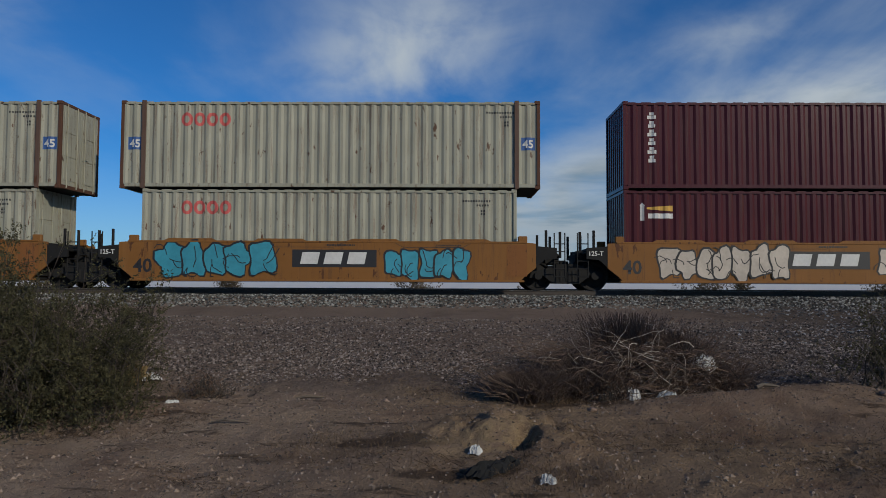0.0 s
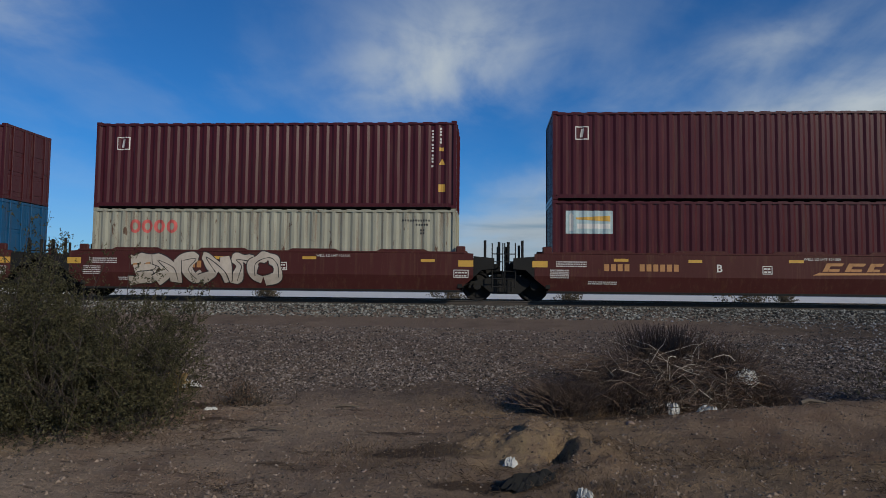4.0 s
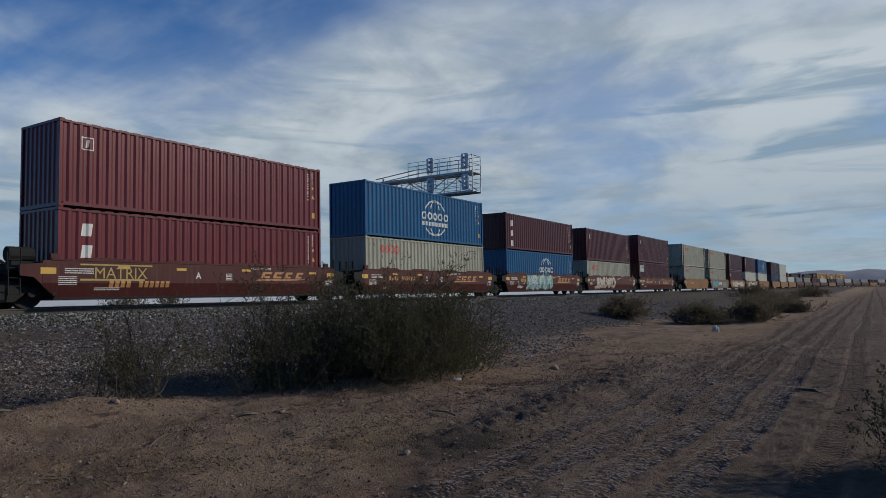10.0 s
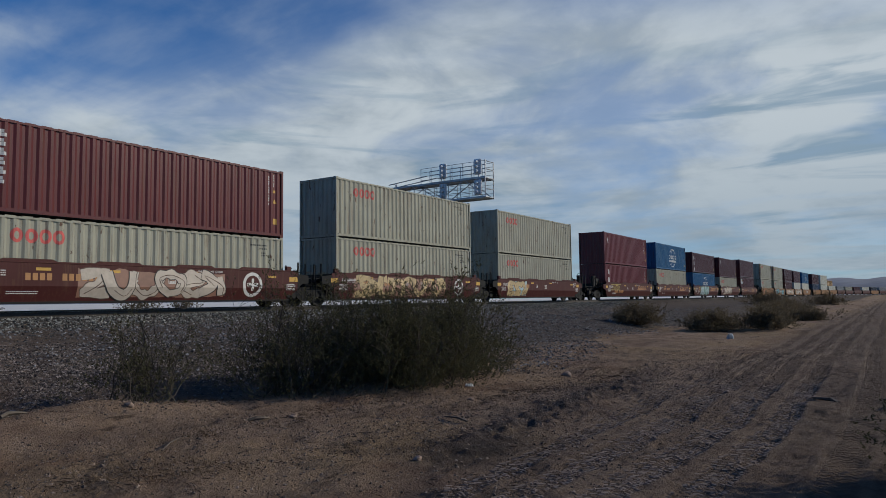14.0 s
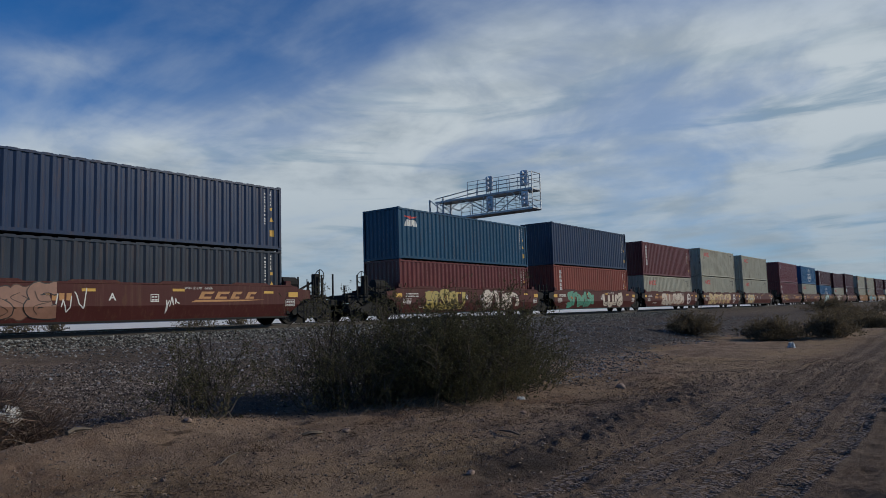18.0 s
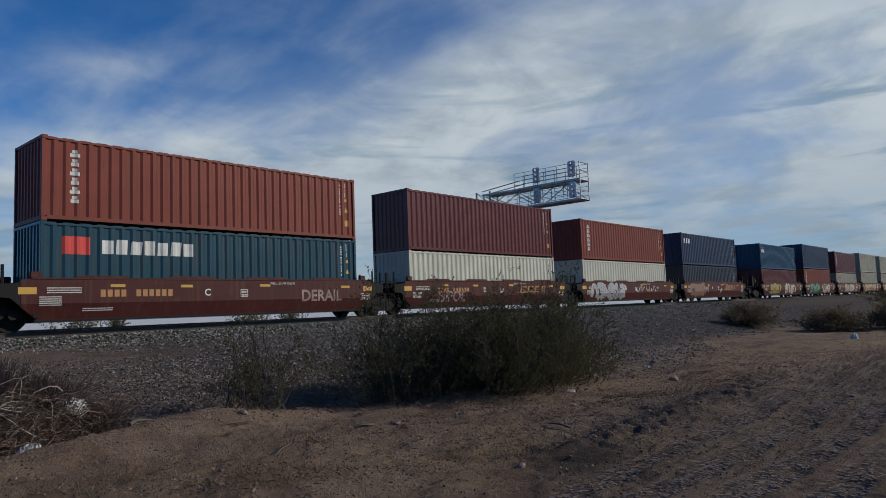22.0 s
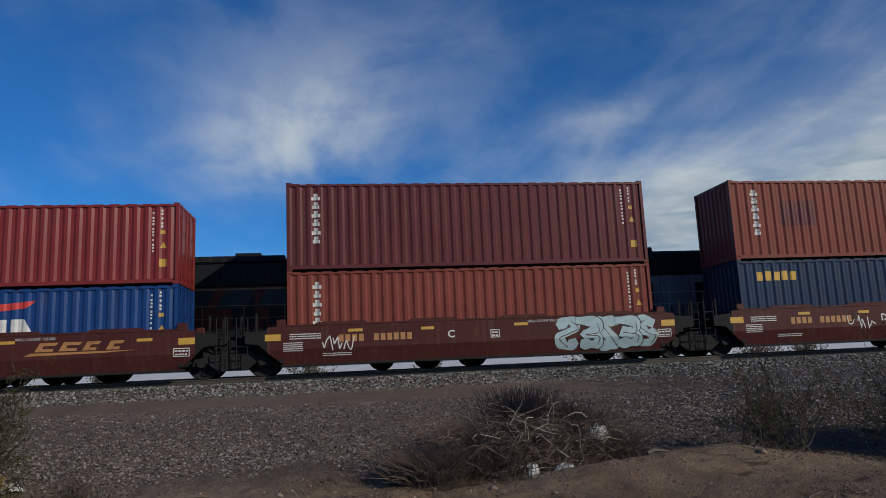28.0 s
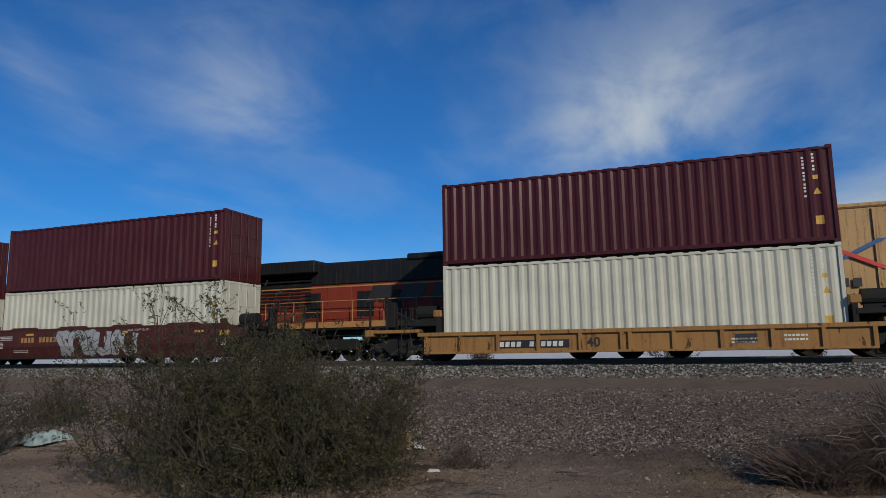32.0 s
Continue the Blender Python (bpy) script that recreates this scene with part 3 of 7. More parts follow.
BALLAST = stone_material("ballast_stone", (0.024, 0.0235, 0.021), (0.33, 0.322, 0.285))
SLOPE_STONE = stone_material("slope_stone", (0.028, 0.021, 0.018), (0.33, 0.270, 0.234))
scatter_stones("ballast", "grey crushed-stone ballast along the track shoulder", 42000, (-30, 62), (19.6, 22.6), (0.030, 0.062), BALLAST, 1,
               lambda x, y: np.clip(1.15 - np.abs(x - 8) / 75, 0, 1) * smooth(19.5, 20.1, y))
scatter_stones("slope_gravel", "mixed tan and grey stones on the embankment slope", 230000, (-20, 18), (10.0, 17.0), (0.010, 0.031), SLOPE_STONE, 2,
               lambda x, y: np.clip(0.30 + 0.7 * np.exp(-((y - 11.8 + 0.5 * np.sin(x * 0.7)) / 1.5) ** 2) + 2.0 * np.minimum(0, y - 11.0 + 0.6 * np.sin(x * 1.3) + 0.4 * np.sin(x * 3.1)), 0, 1) * np.clip(1.4 - x / 16, 0.3, 1))
DIRT_STONE = stone_material("dirt_pebble", (0.040, 0.030, 0.024), (0.30, 0.228, 0.178))
scatter_stones("pebbles", "loose pebbles lying on the dirt", 46000, (-12, 22), (2.2, 10.8), (0.004, 0.020), DIRT_STONE, 3)
GREY_STONE = stone_material("grey_stone", (0.025, 0.025, 0.026), (0.33, 0.325, 0.325))
scatter_stones("grey_gravel", "dark grey crushed stone spread over the embankment slope", 78000, (5, 60), (6.6, 19.8), (0.012, 0.046), GREY_STONE, 12,
               lambda x, y: smooth(5.0, 11.0, x + 1.5 * np.sin(y)) * np.clip(1.5 - x / 45, 0.1, 1) * smooth(10.0, 11.4, y + 0.5 * np.sin(x * 0.9) + 3.4 * smooth(9.5, 14.0, x) * (1 - 0.7 * smooth(18.0, 26.0, x))))
CLOD_DIRT = stone_material("dirt_clod", (0.090, 0.064, 0.048), (0.28, 0.206, 0.152))
scatter_stones("dirt_clods", "crumbled clods of dry dirt on the ground", 34000, (-7, 18), (2.6, 10.3), (0.007, 0.030), CLOD_DIRT, 13,
               lambda x, y: np.clip(0.15 + 2.2 * smooth(-0.05, 0.4, lattice(x * 0.8 + 20, y * 1.2 + 20, 33)) + 1.5 * np.exp(-((y - 4.6) / 0.5) ** 2) * smooth(6, 7.5, x), 0, 1) * (1 - 0.9 * smooth(4.4, 3.4, y) * smooth(3.5, 6.0, x)) * (1 - np.exp(-(((x - 6.6) / 1.1) ** 2 + ((y - 4.1) / 0.7) ** 2))), sink=0.45)

# ---- containers ----
W2 = 1.219
RIB, RIB_DEEP = 0.3387, 0.042


def rib_profile(x):
    """How far the corrugated side lies behind its outer skin at x."""
    u = (x / RIB) % 1.0
    for a, b, v0, v1 in ((0, 0.27, 0, 0), (0.27, 0.5, 0, 1), (0.5, 0.77, 1, 1), (0.77, 1.0, 1, 0)):
        if u < b:
            return RIB_DEEP * (v0 + (v1 - v0) * (u - a) / (b - a))
    return 0.0


def rib_breaks(a, b):
    out = [a]
    k = math.floor(a / RIB)
    while k * RIB < b:
        for u in (0, 0.27, 0.5, 0.77):
            x = (k + u) * RIB
            if a + 1e-4 < x < b - 1e-4:
                out.append(x)
        k += 1
    return out + [b]


def corrugated(bm, a, b, z0, z1, side):
    lo, hi = [], []
    for x in rib_breaks(a, b):
        y = side * (W2 - 0.012 - rib_profile(x))
        lo.append(bm.verts.new((x, y, z0)))
        hi.append(bm.verts.new((x, y, z1)))
    for i in range(len(lo) - 1):
        bm.faces.new((lo[i], lo[i + 1], hi[i + 1], hi[i]))


def corrugated_end(bm, x, z0, z1, way):
    lo, hi, n = [], [], 8
    for i in range(n):
        for u, deep in ((0.0, 0), (0.35, 0), (0.5, 0.04), (0.85, 0.04)):
            y = -W2 + 0.1 + (2 * W2 - 0.2) * (i + u) / n
            lo.append(bm.verts.new((x - way * deep, y, z0)))
            hi.append(bm.verts.new((x - way * deep, y, z1)))
    for i in range(len(lo) - 1):
        bm.faces.new((lo[i], lo[i + 1], hi[i + 1], hi[i]))


def build_container(colour, high, long=12.192, frame_mat=None):
    """A steel box with corrugated sides, doors at its right end."""
    mat, post = PAINT[colour], frame_mat or PAINT[colour]
    name = {12.192: "shipping_container", 13.716: "long_shipping_container"}[long]
    top = new(name)
    half, k = long / 2, (colour, high, long)
    for s in (-1, 1):
        part("side_panel", lambda bm, s=s: corrugated(bm, -half + 0.1, half - 0.1, 0.15, high - 0.09, s), mat, top, key=("side", s, *k))
        part("top_rail", lambda bm, s=s: box(bm, -half + 0.16, half - 0.16, s * W2 - 0.03 * (s > 0) * 2, s * W2 + 0.03 * (s < 0) * 2, high - 0.12, high - 0.055), mat, top, key=("rail_top", s, *k))
        part("bottom_rail", lambda bm, s=s: box(bm, -half + 0.16, half - 0.16, s * W2 - 0.05 * (s > 0), s * W2 + 0.05 * (s < 0), 0.055, 0.17), mat, top, key=("rail_low", s, *k))
    ends = [-half, half]
    for x in ends:
        w = 1 if x < 0 else -1
        for s in (-1, 1):
            part("corner_post", lambda bm, x=x, w=w, s=s: box(bm, min(x, x + w * 0.11), max(x, x + w * 0.11), min(s * W2, s * (W2 - 0.1)), max(s * W2, s * (W2 - 0.1)), 0.118, high - 0.118, 0.008), post, top, key=("post", x, s, *k))
            for z in (0.0, high - 0.118):
                part("corner_casting", lambda bm, x=x, w=w, s=s, z=z: box(bm, min(x - w * 0.004, x + w * 0.174), max(x - w * 0.004, x + w * 0.174), min(s * (W2 + 0.004), s * (W2 - 0.158)), max(s * (W2 + 0.004), s * (W2 - 0.158)), z, z + 0.118, 0.012), post, top, key=("cast", x, s, z, *k))
    if long > 13:
        for x in (-6.096, 6.096):
            for s in (-1, 1):
                part("inner_post", lambda bm, x=x, s=s: box(bm, x - 0.07, x + 0.07, s * W2 - 0.03, s * W2 + 0.03, 0.0, high, 0.006), POST_STAINED, top, "stained inner lifting post", key=("inner", x, s, *k))
    part("roof_panel", lambda bm: [box(bm, -half + 0.12 + i * (long - 0.24) / 24, -half + 0.12 + (i + 0.62) * (long - 0.24) / 24, -W2 + 0.05, W2 - 0.05, high - 0.06, high - 0.025) for i in range(24)] + [box(bm, -half + 0.1, half - 0.1, -W2 + 0.06, W2 - 0.06, high - 0.075, high - 0.05)], mat, top, key=("roof", *k))
    part("floor_frame", lambda bm: box(bm, -half + 0.05, half - 0.05, -W2 + 0.06, W2 - 0.06, 0.03, 0.15), BLACK, top, key=("under", long))
    part("end_panel", lambda bm: (corrugated_end(bm, -half + 0.02, 0.1, high - 0.1, -1), box(bm, -half, -half + 0.06, -W2 + 0.1, W2 - 0.1, high - 0.1, high - 0.01), box(bm, -half, -half + 0.06, -W2 + 0.1, W2 - 0.1, 0.02, 0.14)), mat, top, key=("end", *k))
    part("door_header", lambda bm: box(bm, half - 0.06, half, -W2 + 0.1, W2 - 0.1, high - 0.1, high - 0.01), post, top, key=("header", *k))
    part("door_sill", lambda bm: box(bm, half - 0.06, half, -W2 + 0.1, W2 - 0.1, 0.02, 0.14), post, top, key=("sill", *k))
    for s in (-1, 1):
        def leaf(bm, s=s):
            a, b = (0.008, W2 - 0.11)
            box(bm, half - 0.05, half - 0.015, min(s * a, s * b), max(s * a, s * b), 0.145, high - 0.105)
            for i in range(3):
                z = 0.3 + i * (high - 0.5) / 3
                box(bm, half - 0.016, half - 0.003, min(s * 0.12, s * 1.0), max(s * 0.12, s * 1.0), z, z + (high - 0.9) / 3, 0.01)
        door = part("door", leaf, mat, top, key=("door", s, *k))
        for off in (0.25, 0.85):
            part("locking_bar", lambda bm, s=s, off=off: (tube(bm, [(half + 0.012, s * off, 0.05), (half + 0.012, s * off, high - 0.05)], 0.019, 6), box(bm, half + 0.0, half + 0.03, s * off - 0.02, s * off + 0.17 * s if s > 0 else s * off + 0.02, 1.15, 1.2)), mat, door, "locking bar", key=("bar", s, off, high, long, colour))
    return top


def conform(bm, y_skin=-(W2 - 0.012), lift=0.005):
    """Lay flat paint over the ribs of the near side."""
    xs = [v.co.x for v in bm.verts]
    for x in rib_breaks(min(xs), max(xs))[1:-1]:
        bmesh.ops.bisect_plane(bm, geom=bm.verts[:] + bm.edges[:] + bm.faces[:], plane_co=(x, 0, 0), plane_no=(1, 0, 0))
    for v in bm.verts:
        v.co.y = y_skin + rib_profile(v.co.x) - lift


PLATE_Y = -1.50
CREASE_Z = 0.80
CREASE = {"lean": 0.0}


def lean_in(bm, side):
    """Below the crease a well car's side plate leans inwards; side is -1 for the near one."""
    if not CREASE["lean"] or min(v.co.z for v in bm.verts) >= CREASE_Z:
        return
    bmesh.ops.bisect_plane(bm, geom=bm.verts[:] + bm.edges[:] + bm.faces[:], plane_co=(0, 0, CREASE_Z), plane_no=(0, 0, 1))
    for v in bm.verts:
        v.co.y -= side * max(0.0, CREASE_Z - v.co.z) * CREASE["lean"]


def sheet(bm, outline):
    """One flat shape in x, z."""
    bm.faces.new([bm.verts.new((x, 0, z)) for x, z in outline])


def ring(bm, cx, cz, rx, rz, thick, a0=0, a1=360, n=20):
    o, i = [], []
    for k in range(n + 1):
        a = radians(a0 + (a1 - a0) * k / n)
        o.append(bm.verts.new((cx + rx * math.cos(a), 0, cz + rz * math.sin(a))))
        i.append(bm.verts.new((cx + (rx - thick) * math.cos(a), 0, cz + (rz - thick) * math.sin(a))))
    for k in range(n):
        bm.faces.new((o[k], o[k + 1], i[k + 1], i[k]))


def rect(bm, x0, x1, z0, z1, lean=0.0):
    sheet(bm, [(x0, z0), (x1, z0), (x1 + lean, z1), (x0 + lean, z1)])


def ink(name, draw, mat, parent, label, ribs=True, key=None, y=-1.5, lift=0.005):
    """Paint on a near side: over ribs, or on a flat plate whose face is at y."""
    def build(bm):
        draw(bm)
        if ribs:
            conform(bm, lift=lift)
        else:
            for v in bm.verts:
                v.co.y += y - lift
            if y == PLATE_Y:
                lean_in(bm, -1)
    ob = part(name, build, mat, parent, label, key)
    if name in ("marking", "data_marking", "number_bar", "graffiti_line", "inspection_box"):
        ob["kind"] = "stuff"
    return ob


def letters(parent, text, size, x, z, mat, ribs=False, y=-1.5, name="lettering", label=""):
    key = ("text", text, size, round(x, 2), round(z, 2), ribs, round(y, 3), mat.name)
    if key not in MESHES:
        curve = bpy.data.curves.new("writing", "FONT")
        curve.body, curve.size, curve.resolution_u, curve.offset = text, size, 3, size * (0.0 if "M" in text else 0.022)
        ob = bpy.data.objects.new("writing", curve)
        me = bpy.data.meshes.new_from_object(ob)
        bpy.data.objects.remove(ob)
        bm = bmesh.new()
        bm.from_mesh(me)
        for v in bm.verts:
            v.co = (v.co.x + x, 0, v.co.y + z)
        if ribs:
            conform(bm)
        else:
            for v in bm.verts:
                v.co.y = y - 0.005
            if y == PLATE_Y:
                lean_in(bm, -1)
        bm.to_mesh(me)
        bm.free()
        me.materials.append(mat)
        MESHES[key] = me
    ob = new(name, MESHES[key])
    ob.parent = parent
    if label:
        ob["label"] = label
    return ob


def side_marks(c, long, high, mat=INK_WHITE, key=""):
    """Identification columns and stickers near the right end."""
    half = long / 2

    def column(bm, x, z, z0):
        while z > z0:
            rect(bm, x + 0.008 * (int(z * 31) % 2), x + 0.066, z - 0.062 - 0.008 * (int(z * 17) % 2), z)
            z -= 0.102 if int(z * 23) % 4 else 0.15
    for i, (x, z1, z0) in enumerate(((half - 0.82, high - 0.30, high - 1.55), (half - 0.55, high - 0.22, high - 0.75))):
        ink("marking", lambda bm: column(bm, x, z1, z0), mat, c, "column of small painted marks", key=("cols", i, long, high, mat.name))
    for i, shape in enumerate(([(-0.58, 0.55), (-0.36, 0.55), (-0.36, 0.80), (-0.58, 0.80)], [(-0.56, high - 1.0), (-0.42, high - 1.0), (-0.42, high - 0.88), (-0.56, high - 0.88)], [(-0.58, high - 1.45), (-0.36, high - 1.45), (-0.47, high - 1.25)])):
        ink("sticker", lambda bm: sheet(bm, [(half + x, z) for x, z in shape]), INK_YELLOW, c, "yellow warning sticker", key=("stick", i, long, high))


def mark_rings(c, long, high):
    """Four red rounded shapes in a row near the upper left."""
    x0, z = -long / 2 + (1.95 if long > 13 else 1.25), high - 0.62
    def draw(bm):
        for i in range(4):
            ring(bm, x0 + 0.21 + 0.42 * i, z, 0.19, 0.23, 0.105, n=12)
    ink("emblem", draw, INK_FADED, c, "faded red emblem of rounded shapes", key=("rings", long, high))

    def bars(bm):
        for x, z, count in ((-1.75, -0.42, 11), (-1.30, -0.56, 5), (-1.16, -0.84, 2), (-1.16, -0.74, 2)):
            for i in range(count):
                rect(bm, long / 2 + x + 0.085 * i, long / 2 + x + 0.085 * i + 0.05, high + z, high + z + 0.065)
    ink("marking", bars, INK_BLACK, c, "small dark identification marks", key=("ringbars", long, high))


def mark_stack(c, long, high, mat=INK_WHITE):
    """Six white blocks one above another near the left end."""
    x = -long / 2 + 0.80
    def draw(bm):
        for i in range(6):
            z = high - 0.34 - 0.285 * i
            rect(bm, x + 0.03 * (i % 2), x + 0.28 - 0.03 * (i % 2), z - 0.24, z - 0.13)
            rect(bm, x + 0.07, x + 0.21, z - 0.12, z - 0.02)
    ink("emblem", draw, mat, c, "white emblem of blocks set upright", key=("stack", long, high, mat.name))


def mark_globe(c, long, high, x=0.0, z=None, size=1.0):
    z = high * 0.42 if z is None else z
    def draw(bm):
        for i in range(5):
            ring(bm, x + (i - 2) * 0.46 * size, z, 0.20 * size, 0.19 * size, 0.09 * size, n=10)
        for i in range(8):
            rect(bm, x + (i - 4) * 0.28 * size + 0.03, x + (i - 4) * 0.28 * size + 0.21 * size, z - 0.46 * size, z - 0.27 * size)
        ring(bm, x, z + 0.15 * size, 0.85 * size, 0.62 * size, 0.07 * size, 15, 165, 20)
        ring(bm, x, z + 0.15 * size, 0.45 * size, 0.60 * size, 0.06 * size, 20, 160, 16)
        ring(bm, x, z - 0.42 * size, 0.85 * size, 0.50 * size, 0.07 * size, 195, 345, 20)
        ring(bm, x, z - 0.42 * size, 0.45 * size, 0.48 * size, 0.06 * size, 200, 340, 16)
    ink("emblem", draw, INK_WHITE, c, "white globe emblem over two rows of shapes", key=("globe", long, high, x, z, size))


def mark_wings(c, long, high, x, z, letters_z=True, size=1.0):
    x0, z0, x, z = x, z, 0.0, 0.0

    def put(bm):
        for v in bm.verts:
            v.co.x, v.co.z = x0 + v.co.x * size, z0 + v.co.z * size

    def wings(bm):
        for s in (-1, 1):
            a = [(x + s * 0.16, z + 0.10), (x + s * 1.30, z + 0.20), (x + s * 1.05, z - 0.02), (x + s * 0.16, z - 0.12)]
            sheet(bm, a if s > 0 else a[::-1])
        sheet(bm, [(x - 0.13, z - 0.18), (x, z - 0.28), (x + 0.13, z - 0.18), (x + 0.11, z + 0.22), (x, z + 0.30), (x - 0.11, z + 0.22)])
        put(bm)
    ink("emblem", wings, INK_RED, c, "red spread-wing emblem", key=("wings", long, high, x0, z0))
    if letters_z:
        def blocks(bm):
            b = z - 1.25
            sheet(bm, [(x - 1.28, b), (x - 0.40, b), (x - 0.46, b + 0.9), (x - 0.86, b + 0.9)])
            sheet(bm, [(x - 0.26, b), (x + 0.20, b), (x + 0.50, b + 0.35), (x + 0.50, b + 0.9), (x - 0.26, b + 0.9)])
            sheet(bm, [(x + 0.62, b), (x + 1.34, b), (x + 1.34, b + 0.25), (x + 1.0, b + 0.9), (x + 0.62, b + 0.9)])
            put(bm)
        ink("emblem_block", blocks, INK_WHITE, c, "thick white block shapes", key=("blocks", long, high, x0, z0))


def mark_row(c, long, high, x, z, size, count, mat, swoosh=False, name="row"):
    def draw(bm):
        w = size * 0.82
        for i in range(count):
            a = x + i * w * 1.14
            rect(bm, a, a + w * 0.9, z, z + size * (0.98 if i % 2 else 0.9), 0.02 * (i % 3))
        if swoosh:
            ring(bm, x + 2.3, z + size * 0.4, 1.5, 1.05, 0.15, 82, 150, 12)
    ink("emblem", draw, mat, c, "row of thick emblem shapes", key=(name, long, high, x, z, size, count, mat.name))


def mark_plate(c, long, high, wide=1.05, mats=(INK_WHITE, INK_YELLOW)):
    x, z = -long / 2 + 0.55, high - 0.75
    if wide > 1.2:
        ink("emblem_panel", lambda bm: rect(bm, x - 0.12, x + wide + 0.08, z - 0.34, z + 0.40), SPRAY["pale"], c, "pale framed panel", key=("platepanel", long, high), lift=0.002)
    ink("emblem", lambda bm: (rect(bm, x, x + 0.12, z - 0.25, z + 0.22), sheet(bm, [(x - 0.03, z + 0.22), (x + 0.15, z + 0.22), (x + 0.06, z + 0.34)]), rect(bm, x + 0.25, x + wide, z - 0.18, z - 0.02)), mats[0], c, "white tower emblem", key=("plate", long, high, wide))
    ink("emblem_block", lambda bm: sheet(bm, [(x + 0.2, z + 0.12), (x + wide, z + 0.05), (x + wide, z + 0.24), (x + 0.2, z + 0.18)]), mats[1], c, "yellow light beam shape", key=("beam", long, high, wide))


def mark_flag(c, long, high):
    x, z = -long / 2 + 0.75, high - 0.72
    ink("emblem", lambda bm: ring(bm, x + 0.2, z, 0.31, 0.31, 0.05, 45, 405, n=4), INK_WHITE, c, "small white square emblem", key=("flag", long, high))
    ink("emblem_block", lambda bm: rect(bm, x + 0.13, x + 0.22, z - 0.14, z + 0.14, 0.05), INK_WHITE, c, "", key=("flag2", long, high), lift=0.009)


def mark_sticker(c, long, high):
    x, z = -long / 2 + 0.95, high - 0.75
    ink("emblem", lambda bm: rect(bm, x, x + 0.48, z, z + 0.48), INK_WHITE, c, "square white placard", key=("placard", long, high))
    ink("emblem_block", lambda bm: (rect(bm, x + 0.14, x + 0.34, z + 0.12, z + 0.24, 0.04), rect(bm, x + 0.10, x + 0.18, z + 0.04, z + 0.1)), SPRAY["green"], c, "", key=("placard2", long, high), lift=0.010)


def mark_patch(c, long, high, x, w, h, mat, up=0.42):
    ink("patch", lambda bm: rect(bm, x, x + w, high * up, high * up + h), mat, c, "repainted square patch", key=("patch", long, high, x, w, mat.name))

# ---- well cars ----


def blob(rng, cx, cz, rx, rz, n=22):
    k = [(rng.uniform(0.03, 0.14), rng.uniform(0, 6.28)) for _ in range(4)]
    out = []
    for i in range(n):
        a = 2 * math.pi * i / n
        r = 1 + sum(w * math.sin((j + 2) * a + p) for j, (w, p) in enumerate(k))
        c, s = math.cos(a), math.sin(a)
        out.append((cx + rx * r * abs(c) ** 0.75 * (1 if c > 0 else -1), cz + rz * r * abs(s) ** 0.75 * (1 if s > 0 else -1)))
    return out


def stroke(bm, points, w):
    """A painted line of width w through points in x, z."""
    for i, ((xa, za), (xb, zb)) in enumerate(zip(points, points[1:])):
        d = math.hypot(xb - xa, zb - za) or 1
        ox, oz = -(zb - za) / d * w / 2, (xb - xa) / d * w / 2
        sheet(bm, [(xa + ox, za + oz), (xa - ox, za - oz), (xb - ox, zb - oz), (xb + ox, zb + oz)])
        bm.verts.ensure_lookup_table()
        for v in bm.verts[-4:]:
            v.co.y = -0.0006 * (i % 7)


def ribbon(bm, points, w):
    """One smooth painted band through points in x, z, swelling and thinning on its way."""
    p = [points[0]] + list(points) + [points[-1]]
    line = []
    for a, b, c, d in zip(p, p[1:], p[2:], p[3:]):
        for k in range(6):
            t = k / 6
            line.append(tuple(0.5 * (2 * b[i] + (c[i] - a[i]) * t + (2 * a[i] - 5 * b[i] + 4 * c[i] - d[i]) * t * t + (3 * b[i] - a[i] - 3 * c[i] + d[i]) * t ** 3) for i in (0, 1)))
    line.append(points[-1])
    rows = []
    for i, (x, z) in enumerate(line):
        (xa, za), (xb, zb) = line[max(i - 1, 0)], line[min(i + 1, len(line) - 1)]
        d = math.hypot(xb - xa, zb - za) or 1
        h = w / 2 * (0.86 + 0.22 * math.sin(i * 0.55 + x * 9))
        y = -0.00008 * i
        rows.append((bm.verts.new((x - (zb - za) / d * h, y, z + (xb - xa) / d * h)), bm.verts.new((x + (zb - za) / d * h, y, z - (xb - xa) / d * h))))
    for (a, b), (c, d) in zip(rows, rows[1:]):
        bm.faces.new((a, b, d, c))


WINDINGS = (((0.9, 0.85), (0.4, 1.0), (0.1, 0.72), (0.5, 0.5), (0.9, 0.28), (0.55, 0.0), (0.05, 0.12)), ((0.05, 0.0), (0.08, 0.6), (0.35, 1.0), (0.8, 0.85), (0.92, 0.4), (0.95, 0.0)),
            ((0.5, 1.0), (0.08, 0.7), (0.12, 0.2), (0.55, 0.0), (0.93, 0.3), (0.88, 0.8), (0.45, 0.98)), ((0.05, 0.95), (0.85, 0.95), (0.5, 0.55), (0.1, 0.05), (0.95, 0.05)),
            ((0.9, 0.95), (0.15, 0.9), (0.1, 0.55), (0.7, 0.5), (0.15, 0.45), (0.12, 0.05), (0.95, 0.02)), ((0.05, 1.0), (0.1, 0.3), (0.4, 0.0), (0.85, 0.2), (0.95, 1.0)),
            ((0.1, 1.0), (0.12, 0.0), (0.2, 0.5), (0.85, 1.0), (0.5, 0.5), (0.95, 0.0)), ((0.0, 0.7), (0.35, 0.95), (0.55, 0.4), (0.4, 0.05), (0.85, 0.15), (1.0, 0.6)))


